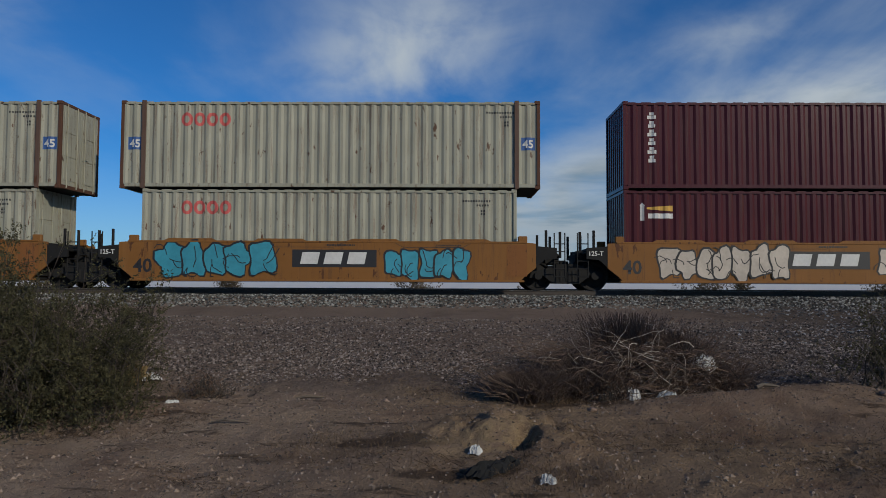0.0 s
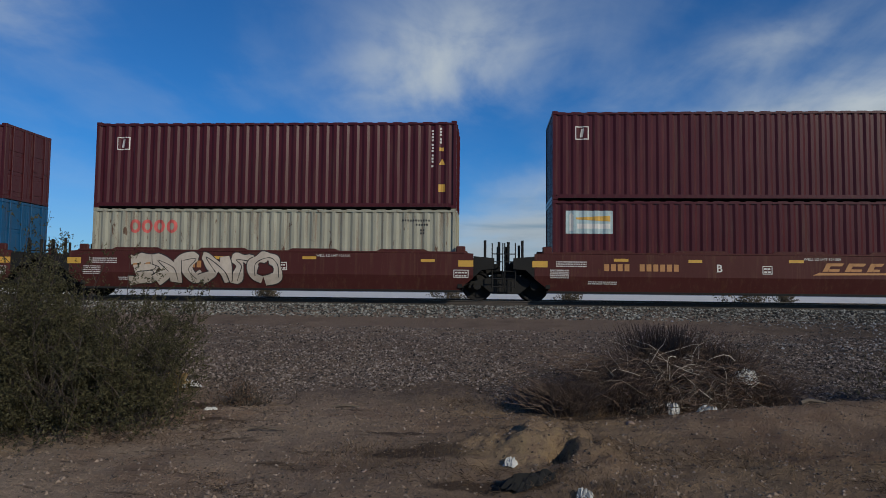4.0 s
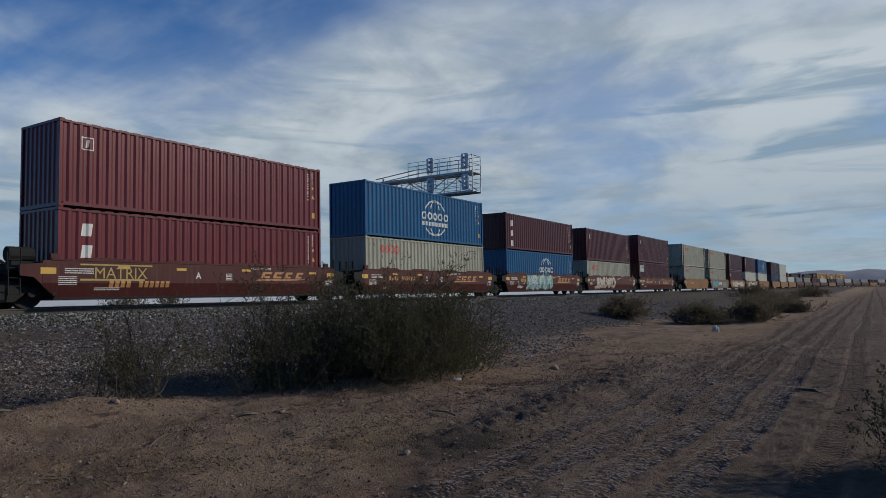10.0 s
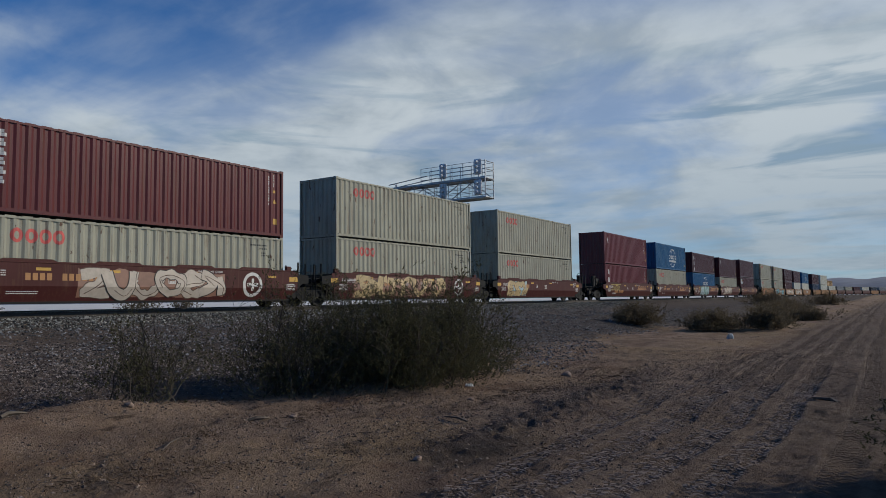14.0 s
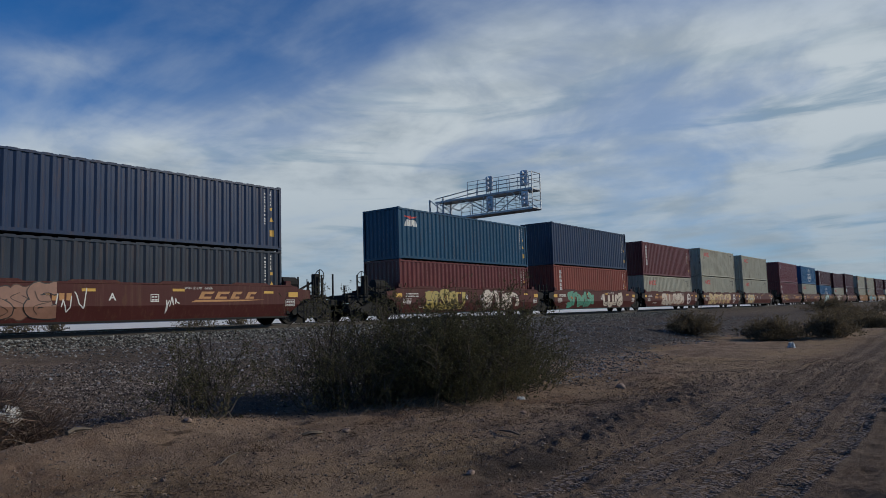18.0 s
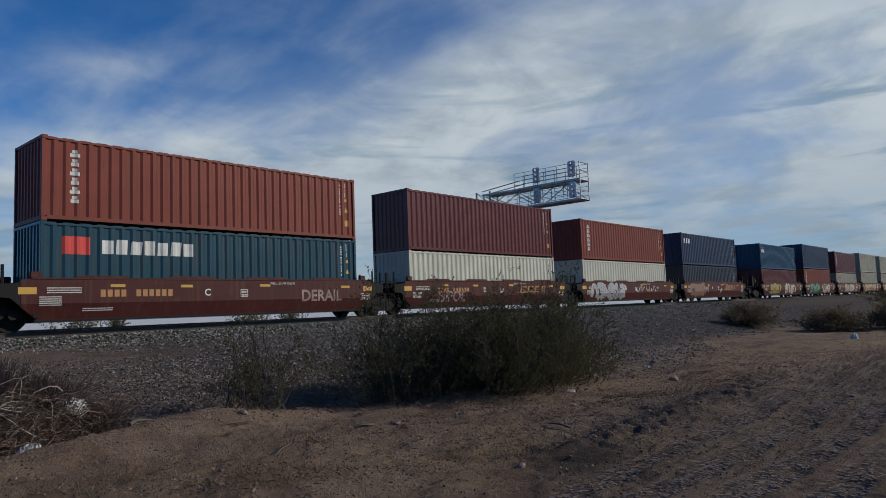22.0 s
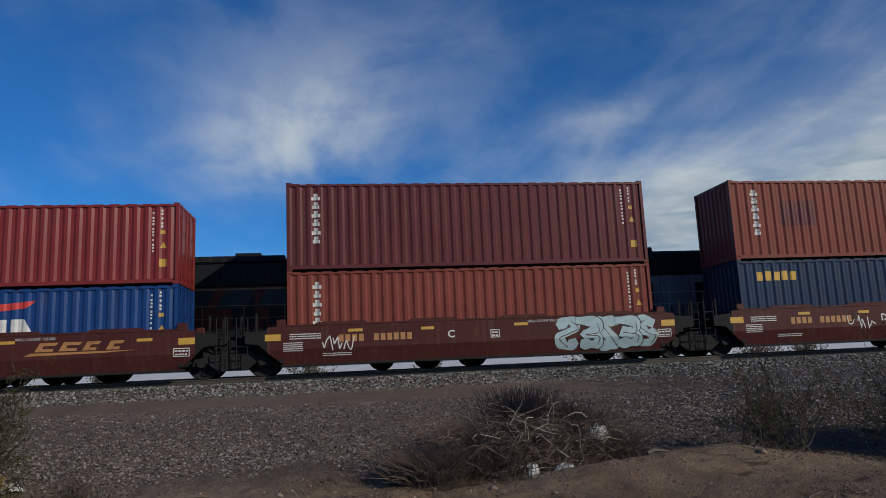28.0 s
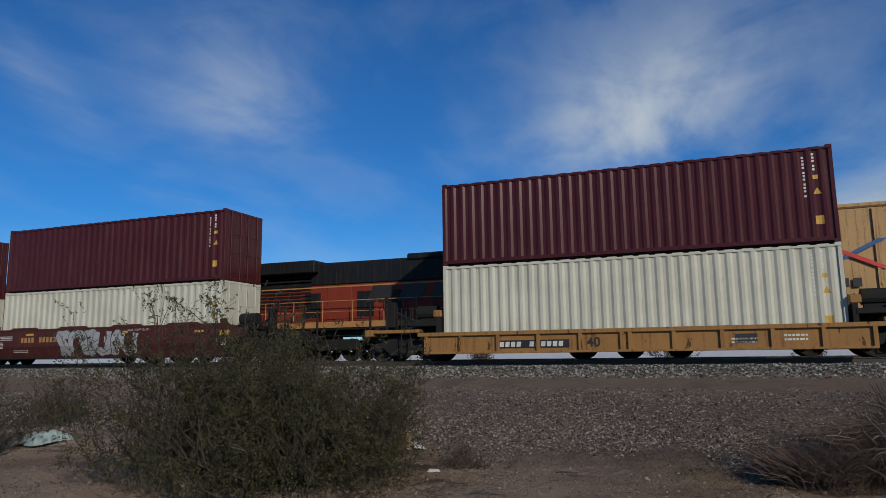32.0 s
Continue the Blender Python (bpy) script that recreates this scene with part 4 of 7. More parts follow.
def wild_graffiti(car, x, wide, z, tall, fill, edge, count, seed, y=PLATE_Y):
    """A sprayed piece of winding swollen bands with edges of another colour, no real letters."""
    rng = random.Random(seed)
    step, piece = wide / count, None
    if edge in (SPRAY["rose"], SPRAY["green"], SPRAY["pale"]):
        lo = [(x + wide * (i / 24 - 0.02), z + tall * (0.04 + 0.07 * rng.random())) for i in range(26)]
        hi = [(x + wide * (i / 24 - 0.02), z + tall * (0.84 + 0.14 * rng.random())) for i in range(26)]
        piece = ink("graffiti", lambda bm: sheet(bm, lo + hi[::-1]), edge, car, "sprayed graffiti of winding swollen bands", False, y=y, lift=0.002)
    for i in range(count):
        flip, turn = rng.random() < 0.6, rng.random() < 0.5
        way = [(x + step * (i + 0.5 + 1.15 * ((1 - u if flip else u) - 0.5) + rng.uniform(-0.10, 0.10)), z + tall * (0.17 + 0.66 * (1 - v if turn else v) + rng.uniform(-0.06, 0.06))) for u, v in rng.choice(WINDINGS)]
        lift, w = 0.003 + 0.011 * (i % 2), min(step * 0.52, tall * 0.32)
        back = ink("graffiti" if piece is None else "graffiti_outline", lambda bm: ribbon(bm, way, w + 0.07), INK_BLACK if edge is INK_BLACK or i % 2 else LINE_BROWN, piece or car, "" if piece else "sprayed graffiti of winding swollen bands", False, y=y, lift=lift)
        piece = piece or back
        ink("graffiti_shape", lambda bm: ribbon(bm, way, w), fill, piece, "", False, y=y, lift=lift + 0.0045)
        ink("graffiti_line", lambda bm: ribbon(bm, [(a + w * 0.16, b - w * 0.10) for a, b in way[1:-1]], 0.030), LINE_BROWN if edge is not INK_BLACK else INK_BLACK, piece, "", False, y=y, lift=lift + 0.0095)


def graffiti(car, x, wide, z, tall, fill, edge, count, seed, y=PLATE_Y, tag=None):
    """A sprayed piece of swollen overlapping shapes with dark outlines, no real letters."""
    rng = random.Random(seed)
    step = wide / count
    shapes = [(x + (i + 0.5) * step + rng.uniform(-0.08, 0.08) * step, z + tall / 2 + rng.uniform(-0.06, 0.06) * tall, step * rng.uniform(0.50, 0.62), tall * rng.uniform(0.40, 0.52)) for i in range(count)]
    seeds = [rng.randrange(10 ** 6) for _ in shapes]

    def lines(bm, s, q):
        r = random.Random(q + 5)
        stroke(bm, blob(random.Random(q), s[0], s[1], s[2], s[3])[3:12 + r.randrange(9)], 0.03)
        for k in range(3):
            a, b = s[0] + r.uniform(-0.6, 0.4) * s[2], s[1] + r.uniform(-0.6, 0.5) * s[3]
            pts = [(a, b)]
            h = r.uniform(0, 6.28)
            for _ in range(5):
                h += r.uniform(-0.2, 0.9)
                a, b = a + 0.28 * s[2] * math.cos(h), min(max(b + 0.28 * s[3] * math.sin(h), z + 0.03), z + tall - 0.03)
                pts.append((a, b))
            stroke(bm, pts, 0.028)
    piece = None
    for i, (s, q) in enumerate(zip(shapes, seeds)):
        lift = 0.003 + 0.006 * i
        back = ink("graffiti" if piece is None else "graffiti_outline", lambda bm: sheet(bm, blob(random.Random(q), s[0], s[1], s[2] + 0.045, s[3] + 0.045)), edge, piece or car, "" if piece else "sprayed graffiti of swollen shapes", False, y=y, lift=lift)
        piece = piece or back
        ink("graffiti_shape", lambda bm: sheet(bm, blob(random.Random(q), s[0], s[1], s[2], s[3])), fill, piece, "", False, y=y, lift=lift + 0.002)
        ink("graffiti_line", lambda bm: lines(bm, s, q), edge, piece, "", False, y=y, lift=lift + 0.003)


def scrawl(car, x, z, wide, tall, mat, seed, y=PLATE_Y, thick=0.035):
    """A quick handwritten tag that cannot be read."""
    rng = random.Random(seed)

    def draw(bm):
        n = max(3, int(wide / (tall * 0.7)))
        for i in range(n):
            a = x + wide * i / n
            pts = [(a + wide / n * u + rng.uniform(-0.04, 0.04), z + tall * v) for u, v in ((0, rng.random()), (0.2, rng.random()), (0.4, rng.random()), (0.6, rng.random()), (0.85, rng.random()))]
            stroke(bm, pts, thick)
    ink("graffiti", draw, mat, car, "hand-sprayed tag in thin lines", False, y=y, lift=0.006)


def bars(bm, x, z, rows, wide, tall=0.045, seed=0):
    rng = random.Random(seed)
    for i in range(rows):
        a = x
        while a < x + wide:
            w = rng.uniform(1.0, 2.6) * tall * 0.8
            rect(bm, a, min(a + w, x + wide), z - i * tall * 2.0, z - i * tall * 2.0 + tall)
            a += w + 0.4 * tall


def wheel(bm):
    r = 0.48
    prof = [(0.10, -0.06), (0.16, -0.05), (0.36, -0.01), (0.42, -0.07), (r, -0.07), (r, 0.05), (r + 0.028, 0.06), (r + 0.028, 0.09), (0.4, 0.085), (0.1, 0.07)]
    n, rings = 20, []
    for q, y in prof:
        rings.append([bm.verts.new((q * math.cos(2 * math.pi * k / n), y, q * math.sin(2 * math.pi * k / n))) for k in range(n)])
    for a, b in zip(rings, rings[1:] + rings[:1]):
        for k in range(n):
            bm.faces.new((a[k], a[(k + 1) % n], b[(k + 1) % n], b[k]))


def side_frame(bm, s):
    y0, y1 = (s * 1.08, s * 0.94)
    a, b = min(y0, y1), max(y0, y1)
    prism(bm, [(-1.2, 0.42), (-1.12, 0.62), (-0.75, 0.68), (-0.35, 0.86), (0.35, 0.86), (0.75, 0.68), (1.12, 0.62), (1.2, 0.42), (0.95, 0.36), (0.78, 0.50), (0.42, 0.22), (-0.42, 0.22), (-0.78, 0.50), (-0.95, 0.36)], a, b)
    for x in (-0.2, 0, 0.2):
        tube(bm, [(x, (a + b) / 2 + 0.02 * s, 0.3), (x, (a + b) / 2 + 0.02 * s, 0.62)], 0.075, 8)
    for x in (-0.915, 0.915):
        tube(bm, [(x, s * 1.0, 0.48), (x, s * 1.16, 0.48)], 0.13, 10)


def add_truck(car, x):
    truck = part("truck", lambda bm: (box(bm, -0.22, 0.22, -1.0, 1.0, 0.5, 0.78, 0.03), tube(bm, [(0, 0, 0.78), (0, 0, 0.98)], 0.25, 12)), BLACK, car, "grimy black wheel truck", key="bolster", at=(x, 0, 0))
    for s in (-1, 1):
        part("side_frame", lambda bm, s=s: side_frame(bm, s), BLACK, truck, key=("frame", s))
    for dx in (-0.915, 0.915):
        part("axle", lambda bm: tube(bm, [(0, -1.0, 0), (0, 1.0, 0)], 0.085, 8), IRON, truck, key="axle", at=(dx, 0, 0.48))
        for s in (-1, 1):
            part("wheel", wheel, WHEEL, truck, "steel wheel with a bright tread", key="wheel", at=(dx, s * 0.755, 0.48), turn=0 if s < 0 else 180, smooth=False)


def end_gear(car, w, mat, coupled, k):
    """Platform, posts, brake gear at one end (w is 1 for the right end)."""
    far = 9.05 if coupled else 7.55
    part("end_platform", lambda bm: (box(bm, min(w * 6.25, w * far), max(w * 6.25, w * far), -0.62, 0.62, 0.86, 1.22, 0.03), box(bm, min(w * 6.25, w * 7.3), max(w * 6.25, w * 7.3), -1.42, 1.42, 1.20, 1.36, 0.02),
                                     box(bm, min(w * 6.18, w * 6.32), max(w * 6.18, w * 6.32), -1.40, 1.40, 0.40, 1.50)), BLACK, car, "sooty black end platform", key=("platform", w, coupled))
    for s in (-1, 1):
        part("container_guide", lambda bm: box(bm, min(w * 6.12, w * 6.42), max(w * 6.12, w * 6.42), s * 1.34 - 0.07, s * 1.34 + 0.07, 1.5, 1.74, 0.03), mat, car, key=("guide", w, s, mat.name))
    posts = ((7.05, 1.95), (7.5, 1.9)) if not coupled else ((8.95, 2.1), (8.3, 2.05), (7.55, 1.75))
    for i, (x, top) in enumerate(posts):
        for s in (-1, 1):
            part("grab_post", lambda bm, x=x, s=s, top=top: (tube(bm, [(w * x, s * 1.15, 1.05), (w * x, s * 1.15, top)], 0.045, 6), tube(bm, [(w * x, s * 1.15, 1.1), (w * x, s * 0.6, 1.1)], 0.03, 6)), IRON, car, key=("post", w, x, s))
    part("step_ladder", lambda bm: [tube(bm, [(w * 7.28, -1.38, z), (w * 7.62, -1.38, z)], 0.018, 5) for z in (0.45, 0.7, 0.95, 1.25, 1.5)] + [tube(bm, [(w * x, -1.38, 0.42), (w * x, -1.38, 1.85)], 0.02, 5) for x in (7.28, 7.62)], IRON, car, key=("ladder", w))
    part("air_hose", lambda bm: tube(bm, [(w * far, -0.5, 0.95), (w * (far + 0.15), -0.5, 0.6), (w * (far + 0.3), -0.45, 0.42), (w * (far + 0.55), -0.4, 0.5)], 0.03, 6), BLACK, car, key=("hose", w, far))
    if coupled:
        part("brake_reservoir", lambda bm: (tube(bm, [(w * 6.55, -0.55, 1.72), (w * 7.3, -0.55, 1.72)], 0.24, 12), box(bm, min(w * 6.6, w * 7.2), max(w * 6.6, w * 7.2), -0.65, -0.45, 1.36, 1.55)), BLACK, car, "black air tank", key=("tank", w))
        part("brake_stand", lambda bm: (box(bm, min(w * 8.05, w * 8.35), max(w * 8.05, w * 8.35), -1.0, -0.75, 1.2, 2.1, 0.03), tube(bm, [(w * 7.4, -0.7, 1.4), (w * 8.1, -0.8, 1.75)], 0.05, 6)), BLACK, car, key=("stand", w))

        def hand_wheel(bm):
            n, c = 16, Vector((w * 8.42, -0.9, 2.02))
            pts = [c + Vector((0.0, 0.27 * math.cos(2 * math.pi * i / n), 0.27 * math.sin(2 * math.pi * i / n))) for i in range(n + 1)]
            tube(bm, pts, 0.022, 5)
            for i in range(4):
                tube(bm, [c, pts[i * 4]], 0.014, 4)
        part("hand_brake", hand_wheel, IRON, car, "round hand-brake wheel", key=("handwheel", w))
        part("coupler", lambda bm: (box(bm, min(w * 8.9, w * 9.55), max(w * 8.9, w * 9.55), -0.12, 0.12, 0.74, 0.98, 0.03), box(bm, min(w * 9.45, w * 9.78), max(w * 9.45, w * 9.78), -0.22, 0.20, 0.72, 1.02, 0.05)), IRON, car, "knuckle coupler", key=("coupler", w))


def smooth_car(mat, left, right, yellow):
    car = new("well_car")
    CREASE["lean"] = 0.0 if yellow else 0.36
    tuck = 0.0 if yellow else 0.17
    outline = [(-6.30, 0.42), (-6.22, 0.33), (6.22, 0.33), (6.30, 0.42), (6.68, 0.72), (6.68, 1.50), (6.42, 1.52), (-6.42, 1.52), (-6.68, 1.50), (-6.68, 0.72)]
    wing = [(6.685, 0.74), (6.95, 0.98), (7.35, 1.02), (7.35, 1.36), (6.685, 1.42)]
    k = mat.name
    for s in (-1, 1):
        y = s * 1.46
        side = part("side_plate", lambda bm, y=y, s=s: (prism(bm, outline, y - 0.04, y + 0.04), lean_in(bm, s)), mat, car, key=("plate", s, k))
        for w, coupled in ((-1, left), (1, right)):
            # wings at uncoupled ends are black instead of the body colour
            m = mat if coupled else BLACK
            part("end_wing", lambda bm: prism(bm, [(w * x, z) for x, z in wing], y - 0.038, y + 0.038), m, side, key=("wing", s, w, m.name))
        part("bottom_flange", lambda bm, s=s: box(bm, -6.3, 6.3, min(s * (1.40 - tuck), s * (1.56 - tuck)), max(s * (1.40 - tuck), s * (1.56 - tuck)), 0.26, 0.33, 0.01), mat if yellow else BLACK, side, key=("flange", s, k))
        part("top_chord", lambda bm, s=s: box(bm, -6.4, 6.4, min(s * 1.38, s * 1.515), max(s * 1.38, s * 1.515), 1.50, 1.56, 0.01), mat, side, key=("chord", s, k))
    part("well_floor", lambda bm: [box(bm, x - 0.25, x + 0.25, -1.24, 1.24, 0.28, 0.38) for x in (-6.0, -3.0, 0, 3.0, 6.0)] + [box(bm, -6.2, 6.2, -0.3, 0.3, 0.29, 0.37)], BLACK, car, key="floor")
    for x in (-4.4, -1.5, 1.5, 4.4):
        part("top_lip", lambda bm: prism(bm, [(-0.85, 1.556), (0.85, 1.556), (0.70, 1.63), (-0.70, 1.63)], -1.49, -1.41), mat, car, "raised lip on the top chord", key=("lip", k), at=(x, 0, 0))
    end_gear(car, -1, mat, left, k)
    end_gear(car, 1, mat, right, k)
    add_truck(car, 7.72)
    if left:
        add_truck(car, -7.72)
    return car


def ribbed_car(body, chord):
    car = new("ribbed_well_car")
    CREASE["lean"] = 0.0
    for s in (-1, 1):
        side = part("side_plate", lambda bm, s=s: box(bm, -6.7, 6.7, s * 1.42 - 0.03, s * 1.42 + 0.03, 0.30, 0.86), body, car, key=("rplate", s, body.name))
        part("top_chord", lambda bm, s=s: box(bm, -6.95, 6.95, min(s * 1.36, s * 1.54), max(s * 1.36, s * 1.54), 0.84, 0.97, 0.012), chord, side, key=("rchord", s, chord.name))
        part("bottom_flange", lambda bm, s=s: box(bm, -6.7, 6.7, min(s * 1.38, s * 1.54), max(s * 1.38, s * 1.54), 0.24, 0.31, 0.01), body, side, key=("rflange", s, body.name))
        for x in (-6.65, -5.4, -4.1, -2.75, -1.4, -0.12, 0.12, 1.4, 2.75, 4.1, 5.4, 6.65):
            part("side_post", lambda bm, s=s: box(bm, -0.06, 0.06, min(s * 1.44, s * 1.535), max(s * 1.44, s * 1.535), 0.25, 0.85, 0.01), body, side, key=("rpost", s, body.name), at=(x, 0, 0))
    part("well_floor", lambda bm: [box(bm, x - 0.25, x + 0.25, -1.42, 1.42, 0.28, 0.38) for x in (-6.0, -3.0, 0, 3.0, 6.0)], BLACK, car, key="floor2")
    for w in (-1, 1):
        part("end_deck", lambda bm, w=w: (box(bm, min(w * 6.9, w * 9.0), max(w * 6.9, w * 9.0), -1.40, 1.40, 0.98, 1.10, 0.02), box(bm, min(w * 8.7, w * 9.02), max(w * 8.7, w * 9.02), -1.46, 1.46, 0.88, 1.12, 0.02), box(bm, min(w * 6.2, w * 6.5), max(w * 6.2, w * 6.5), -1.3, 1.3, 0.4, 0.98)), chord, car, key=("deck", w, chord.name))
        end_gear(car, w, chord, True, chord.name)
        add_truck(car, w * 7.72)
    return car


def car_marks(car, letter, gold, seed, plates=True, row=0.98):
    """Painted data, placards and emblem of a brown well car."""
    if gold:
        def swoosh(bm):
            for i, w in enumerate((0.62, 0.62, 0.5, 0.5)):
                x = 2.15 + i * 0.66
                rect(bm, x, x + 0.16, 1.02, 1.28, 0.14)
                rect(bm, x + 0.18, x + w - 0.04, 1.19, 1.28, 0.08)
                rect(bm, x + 0.18, x + w - 0.12, 1.02, 1.10, 0.02)
            sheet(bm, [(1.85, 0.90), (4.1, 0.93), (5.0, 0.985), (2.05, 0.985)])
        ink("emblem", swoosh, INK_GOLD, car, "faded gold slanted emblem with a bar", False, key="swoosh")
    for x, z, w, h in ((-4.2, 1.28, 0.45, 0.09), (1.15, 1.28, 0.45, 0.09), (5.0, 1.22, 0.45, 0.09), (-1.9, 1.26, 0.42, 0.09), (-6.75, 1.08, 0.48, 0.2), (6.20, 1.08, 0.48, 0.2)):
        ink("placard", lambda bm: rect(bm, x, x + w, z, z + h), INK_YELLOW, car, "yellow reflective placard", False, key=("placard", x))
    ink("data_marking", lambda bm: (bars(bm, -6.0, 1.24, 3, 0.95, 0.034, 1), bars(bm, -6.2, 0.98, 5, 0.6, 0.030, 2), bars(bm, -5.0, 0.62, 2, 0.9, 0.030, 3)), INK_WHITE, car, "rows of small painted data", False, key=("data", gold))
    ink("number_bar", lambda bm: [rect(bm, x, x + 0.15, row, row + 0.22) for x in (-4.5, -4.29, -4.08, -3.87, -3.4, -3.19, -2.98, -2.77, -2.56, -2.35)], INK_GOLD, car, "row of faded gold blocks", False, key=("goldrow", row))
    letters(car, letter, 0.33, -1.05, 0.98, INK_WHITE, label="white unit letter")
    letters(car, "WELL LD LMT 124,500", 0.115, 1.6, 1.36, INK_WHITE, label="white load-limit lettering")
    def frame_box(bm):
        for x0, z0, w, h in ((0.35, 0.92, 0.30, 0.26), (6.05, 0.72, 0.48, 0.26)):
            for a, b, c, d in ((x0, x0 + w, z0, z0 + 0.025), (x0, x0 + w, z0 + h - 0.025, z0 + h), (x0, x0 + 0.025, z0 + 0.026, z0 + h - 0.026), (x0 + w - 0.025, x0 + w, z0 + 0.026, z0 + h - 0.026)):
                rect(bm, a, b, c, d)
            bars(bm, x0 + 0.05, z0 + h * 0.55, 2, w - 0.1, 0.05, 5)
    ink("inspection_box", frame_box, INK_WHITE, car, "white framed inspection stencil", False, key="stencil")


def yellow_marks(car, panel=True, number=True):
    if panel:
        p = ink("name_panel", lambda bm: rect(bm, -1.1, 1.6, 0.72, 1.28), INK_BLACK, car, "black panel with white blocks", False, key="yellow_panel")
        def three(bm):
            for i in range(3):
                x = -0.85 + i * 0.75
                rect(bm, x, x + 0.56, 0.82, 1.20, 0.08)
        ink("panel_block", three, INK_WHITE, p, "", False, key="yellow_white", lift=0.009)
    letters(car, "40", 0.60, -6.2, 0.55, INK_BLACK, label="black painted forty")
    letters(car, "125-T", 0.20, -7.3, 1.12, INK_WHITE, label="white capacity lettering", y=-1.5)
    def trim(bm):
        for x in (-0.9, 3.2):
            stroke(bm, [(x - 1.0, 1.5), (x - 0.75, 1.36), (x + 1.15, 1.36), (x + 1.4, 1.5)], 0.012)
        bars(bm, 0.0, 1.40, 1, 0.9, 0.05, 7)
        bars(bm, 3.5, 1.42, 2, 0.8, 0.03, 8)
    ink("data_marking", trim, INK_BLACK, car, "thin black stencil lines", False, key="yellow_trim")
    ink("grime_panel", lambda bm: (rect(bm, 5.75, 6.4, 0.45, 1.45),), CAR_STAINED, car, "stained end panel", False, key="yellow_end")


# ---- the train on the near track, from its front to its rear ----
HC, STD = 2.896, 2.591
TRAIN = []


def load(colour, high, marks=(), long=12.192):
    c = build_container(colour, high, long, RUSTED if long > 13 else None)
    for m, *args in marks:
        m(c, long, high, *args)
    if colour != "cream":
        side_marks(c, long, high)
    return c


WORDS = {"maroon": "dark maroon", "red": "faded red", "brown": "sun-faded brown", "rust": "rusty orange-brown", "cream": "dirty cream", "white": "clean white", "blue": "bright blue",
         "royal": "royal blue", "navy": "dark navy blue", "slate": "dark slate grey", "teal": "dark teal", "sky": "light blue", "deep": "deep blue", "crimson": "dark crimson red", "grey": "pale grey"}


def unit(cx, kind, lower, upper, left=False, right=False, deco=None):
    """One well with its boxes; cx is its middle at the start."""
    if kind == "brown_smooth":
        car, words = smooth_car(CAR_BROWN, left, right, False), "brown steel well car with yellow placards and painted data"
    elif kind == "yellow_":
        car, words = smooth_car(CAR_YELLOW, left, right, True), "weathered yellow steel well car with graffiti"
    elif kind == "ribbed_brown":
        car, words = ribbed_car(RUSTED, CAR_OCHRE), "rust-brown ribbed well car with a yellow top chord"
    else:
        car, words = ribbed_car(CAR_OCHRE, CAR_OCHRE), "ochre-yellow ribbed well car"
    tagged(car, words, "rail car", "cars of the container train")
    if deco:
        deco(car)
    TRAIN.append((car, cx, RAIL_Z))
    z = RAIL_Z + 0.38
    for spec, where in ((lower, "resting in a well car"), (upper, "stacked on another container")):
        if not spec:
            continue
        colour, high, marks, *long = spec
        c = load(colour, high, marks, *long)
        tagged(c, "%s corrugated shipping container %s" % (WORDS[colour], where), "shipping container", "containers on the train")
        TRAIN.append((c, cx, z))
        z += high + 0.004


def forty_five(c, long, high):
    for x in (-6.62, 6.24):
        p = ink("size_plate", lambda bm, x=x: rect(bm, x, x + 0.46, high * 0.44, high * 0.44 + 0.42), INK_BLUE, c, "blue plate with a white forty-five", key=("b45", x, high))
        letters(p, "45", 0.36, x + 0.05, high * 0.44 + 0.08, INK_WHITE, ribs=True, label="").location.y = -0.006


def deco_a(car):
    yellow_marks(car)
    graffiti(car, -5.35, 3.6, 0.38, 1.12, SPRAY["turquoise"], INK_BLACK, 5, 11)
    graffiti(car, 1.9, 2.7, 0.38, 0.92, SPRAY["turquoise"], INK_BLACK, 5, 12)


def deco_a0(car):
    yellow_marks(car)
    graffiti(car, -5.0, 4.0, 0.40, 1.02, SPRAY["bone"], INK_BLACK, 7, 13)
    graffiti(car, 2.0, 3.0, 0.40, 0.95, SPRAY["bone"], INK_BLACK, 4, 14)


def deco_b(car):
    yellow_marks(car, panel=False)
    p = ink("number_panel", lambda bm: rect(bm, -4.1, -2.0, 0.92, 1.14), INK_BLACK, car, "black panel with white bars", False, key="numpanel")
    ink("number_bar", lambda bm: bars(bm, -4.0, 0.97, 1, 1.9, 0.12, 3), INK_WHITE, p, "", False, key="numbars", lift=0.009)
    graffiti(car, 0.75, 1.7, 0.42, 0.95, CAR_YELLOW, INK_BLACK, 2, 57)
    graffiti(car, 2.5, 0.9, 0.55, 0.45, CAR_YELLOW, INK_BLACK, 3, 58)
    scrawl(car, -6.9, 0.6, 0.8, 0.75, INK_WHITE, 6)
    scrawl(car, -5.6, 0.9, 1.3, 0.5, INK_RED, 7, thick=0.03)


def brown_deco(letter, gold=True, pieces=(), tags=()):
    def run(car):
        car_marks(car, letter, gold, 1)
        for x, w, z, h, fill, edge, n, seed in pieces:
            wild_graffiti(car, x, w, z, h, SPRAY[fill], SPRAY[edge], n, seed)
        for x, z, w, h, mat, seed in tags:
            scrawl(car, x, z, w, h, SPRAY[mat], seed)
    return run


def roundel(car):
    ink("emblem", lambda bm: (ring(bm, 4.2, 0.93, 0.50, 0.50, 0.13, n=24), rect(bm, 3.92, 4.48, 0.86, 1.0), rect(bm, 4.14, 4.26, 0.68, 0.855), rect(bm, 4.14, 4.26, 1.005, 1.18)), INK_WHITE, car, "faded white roundel with a cross", False, key="roundel")


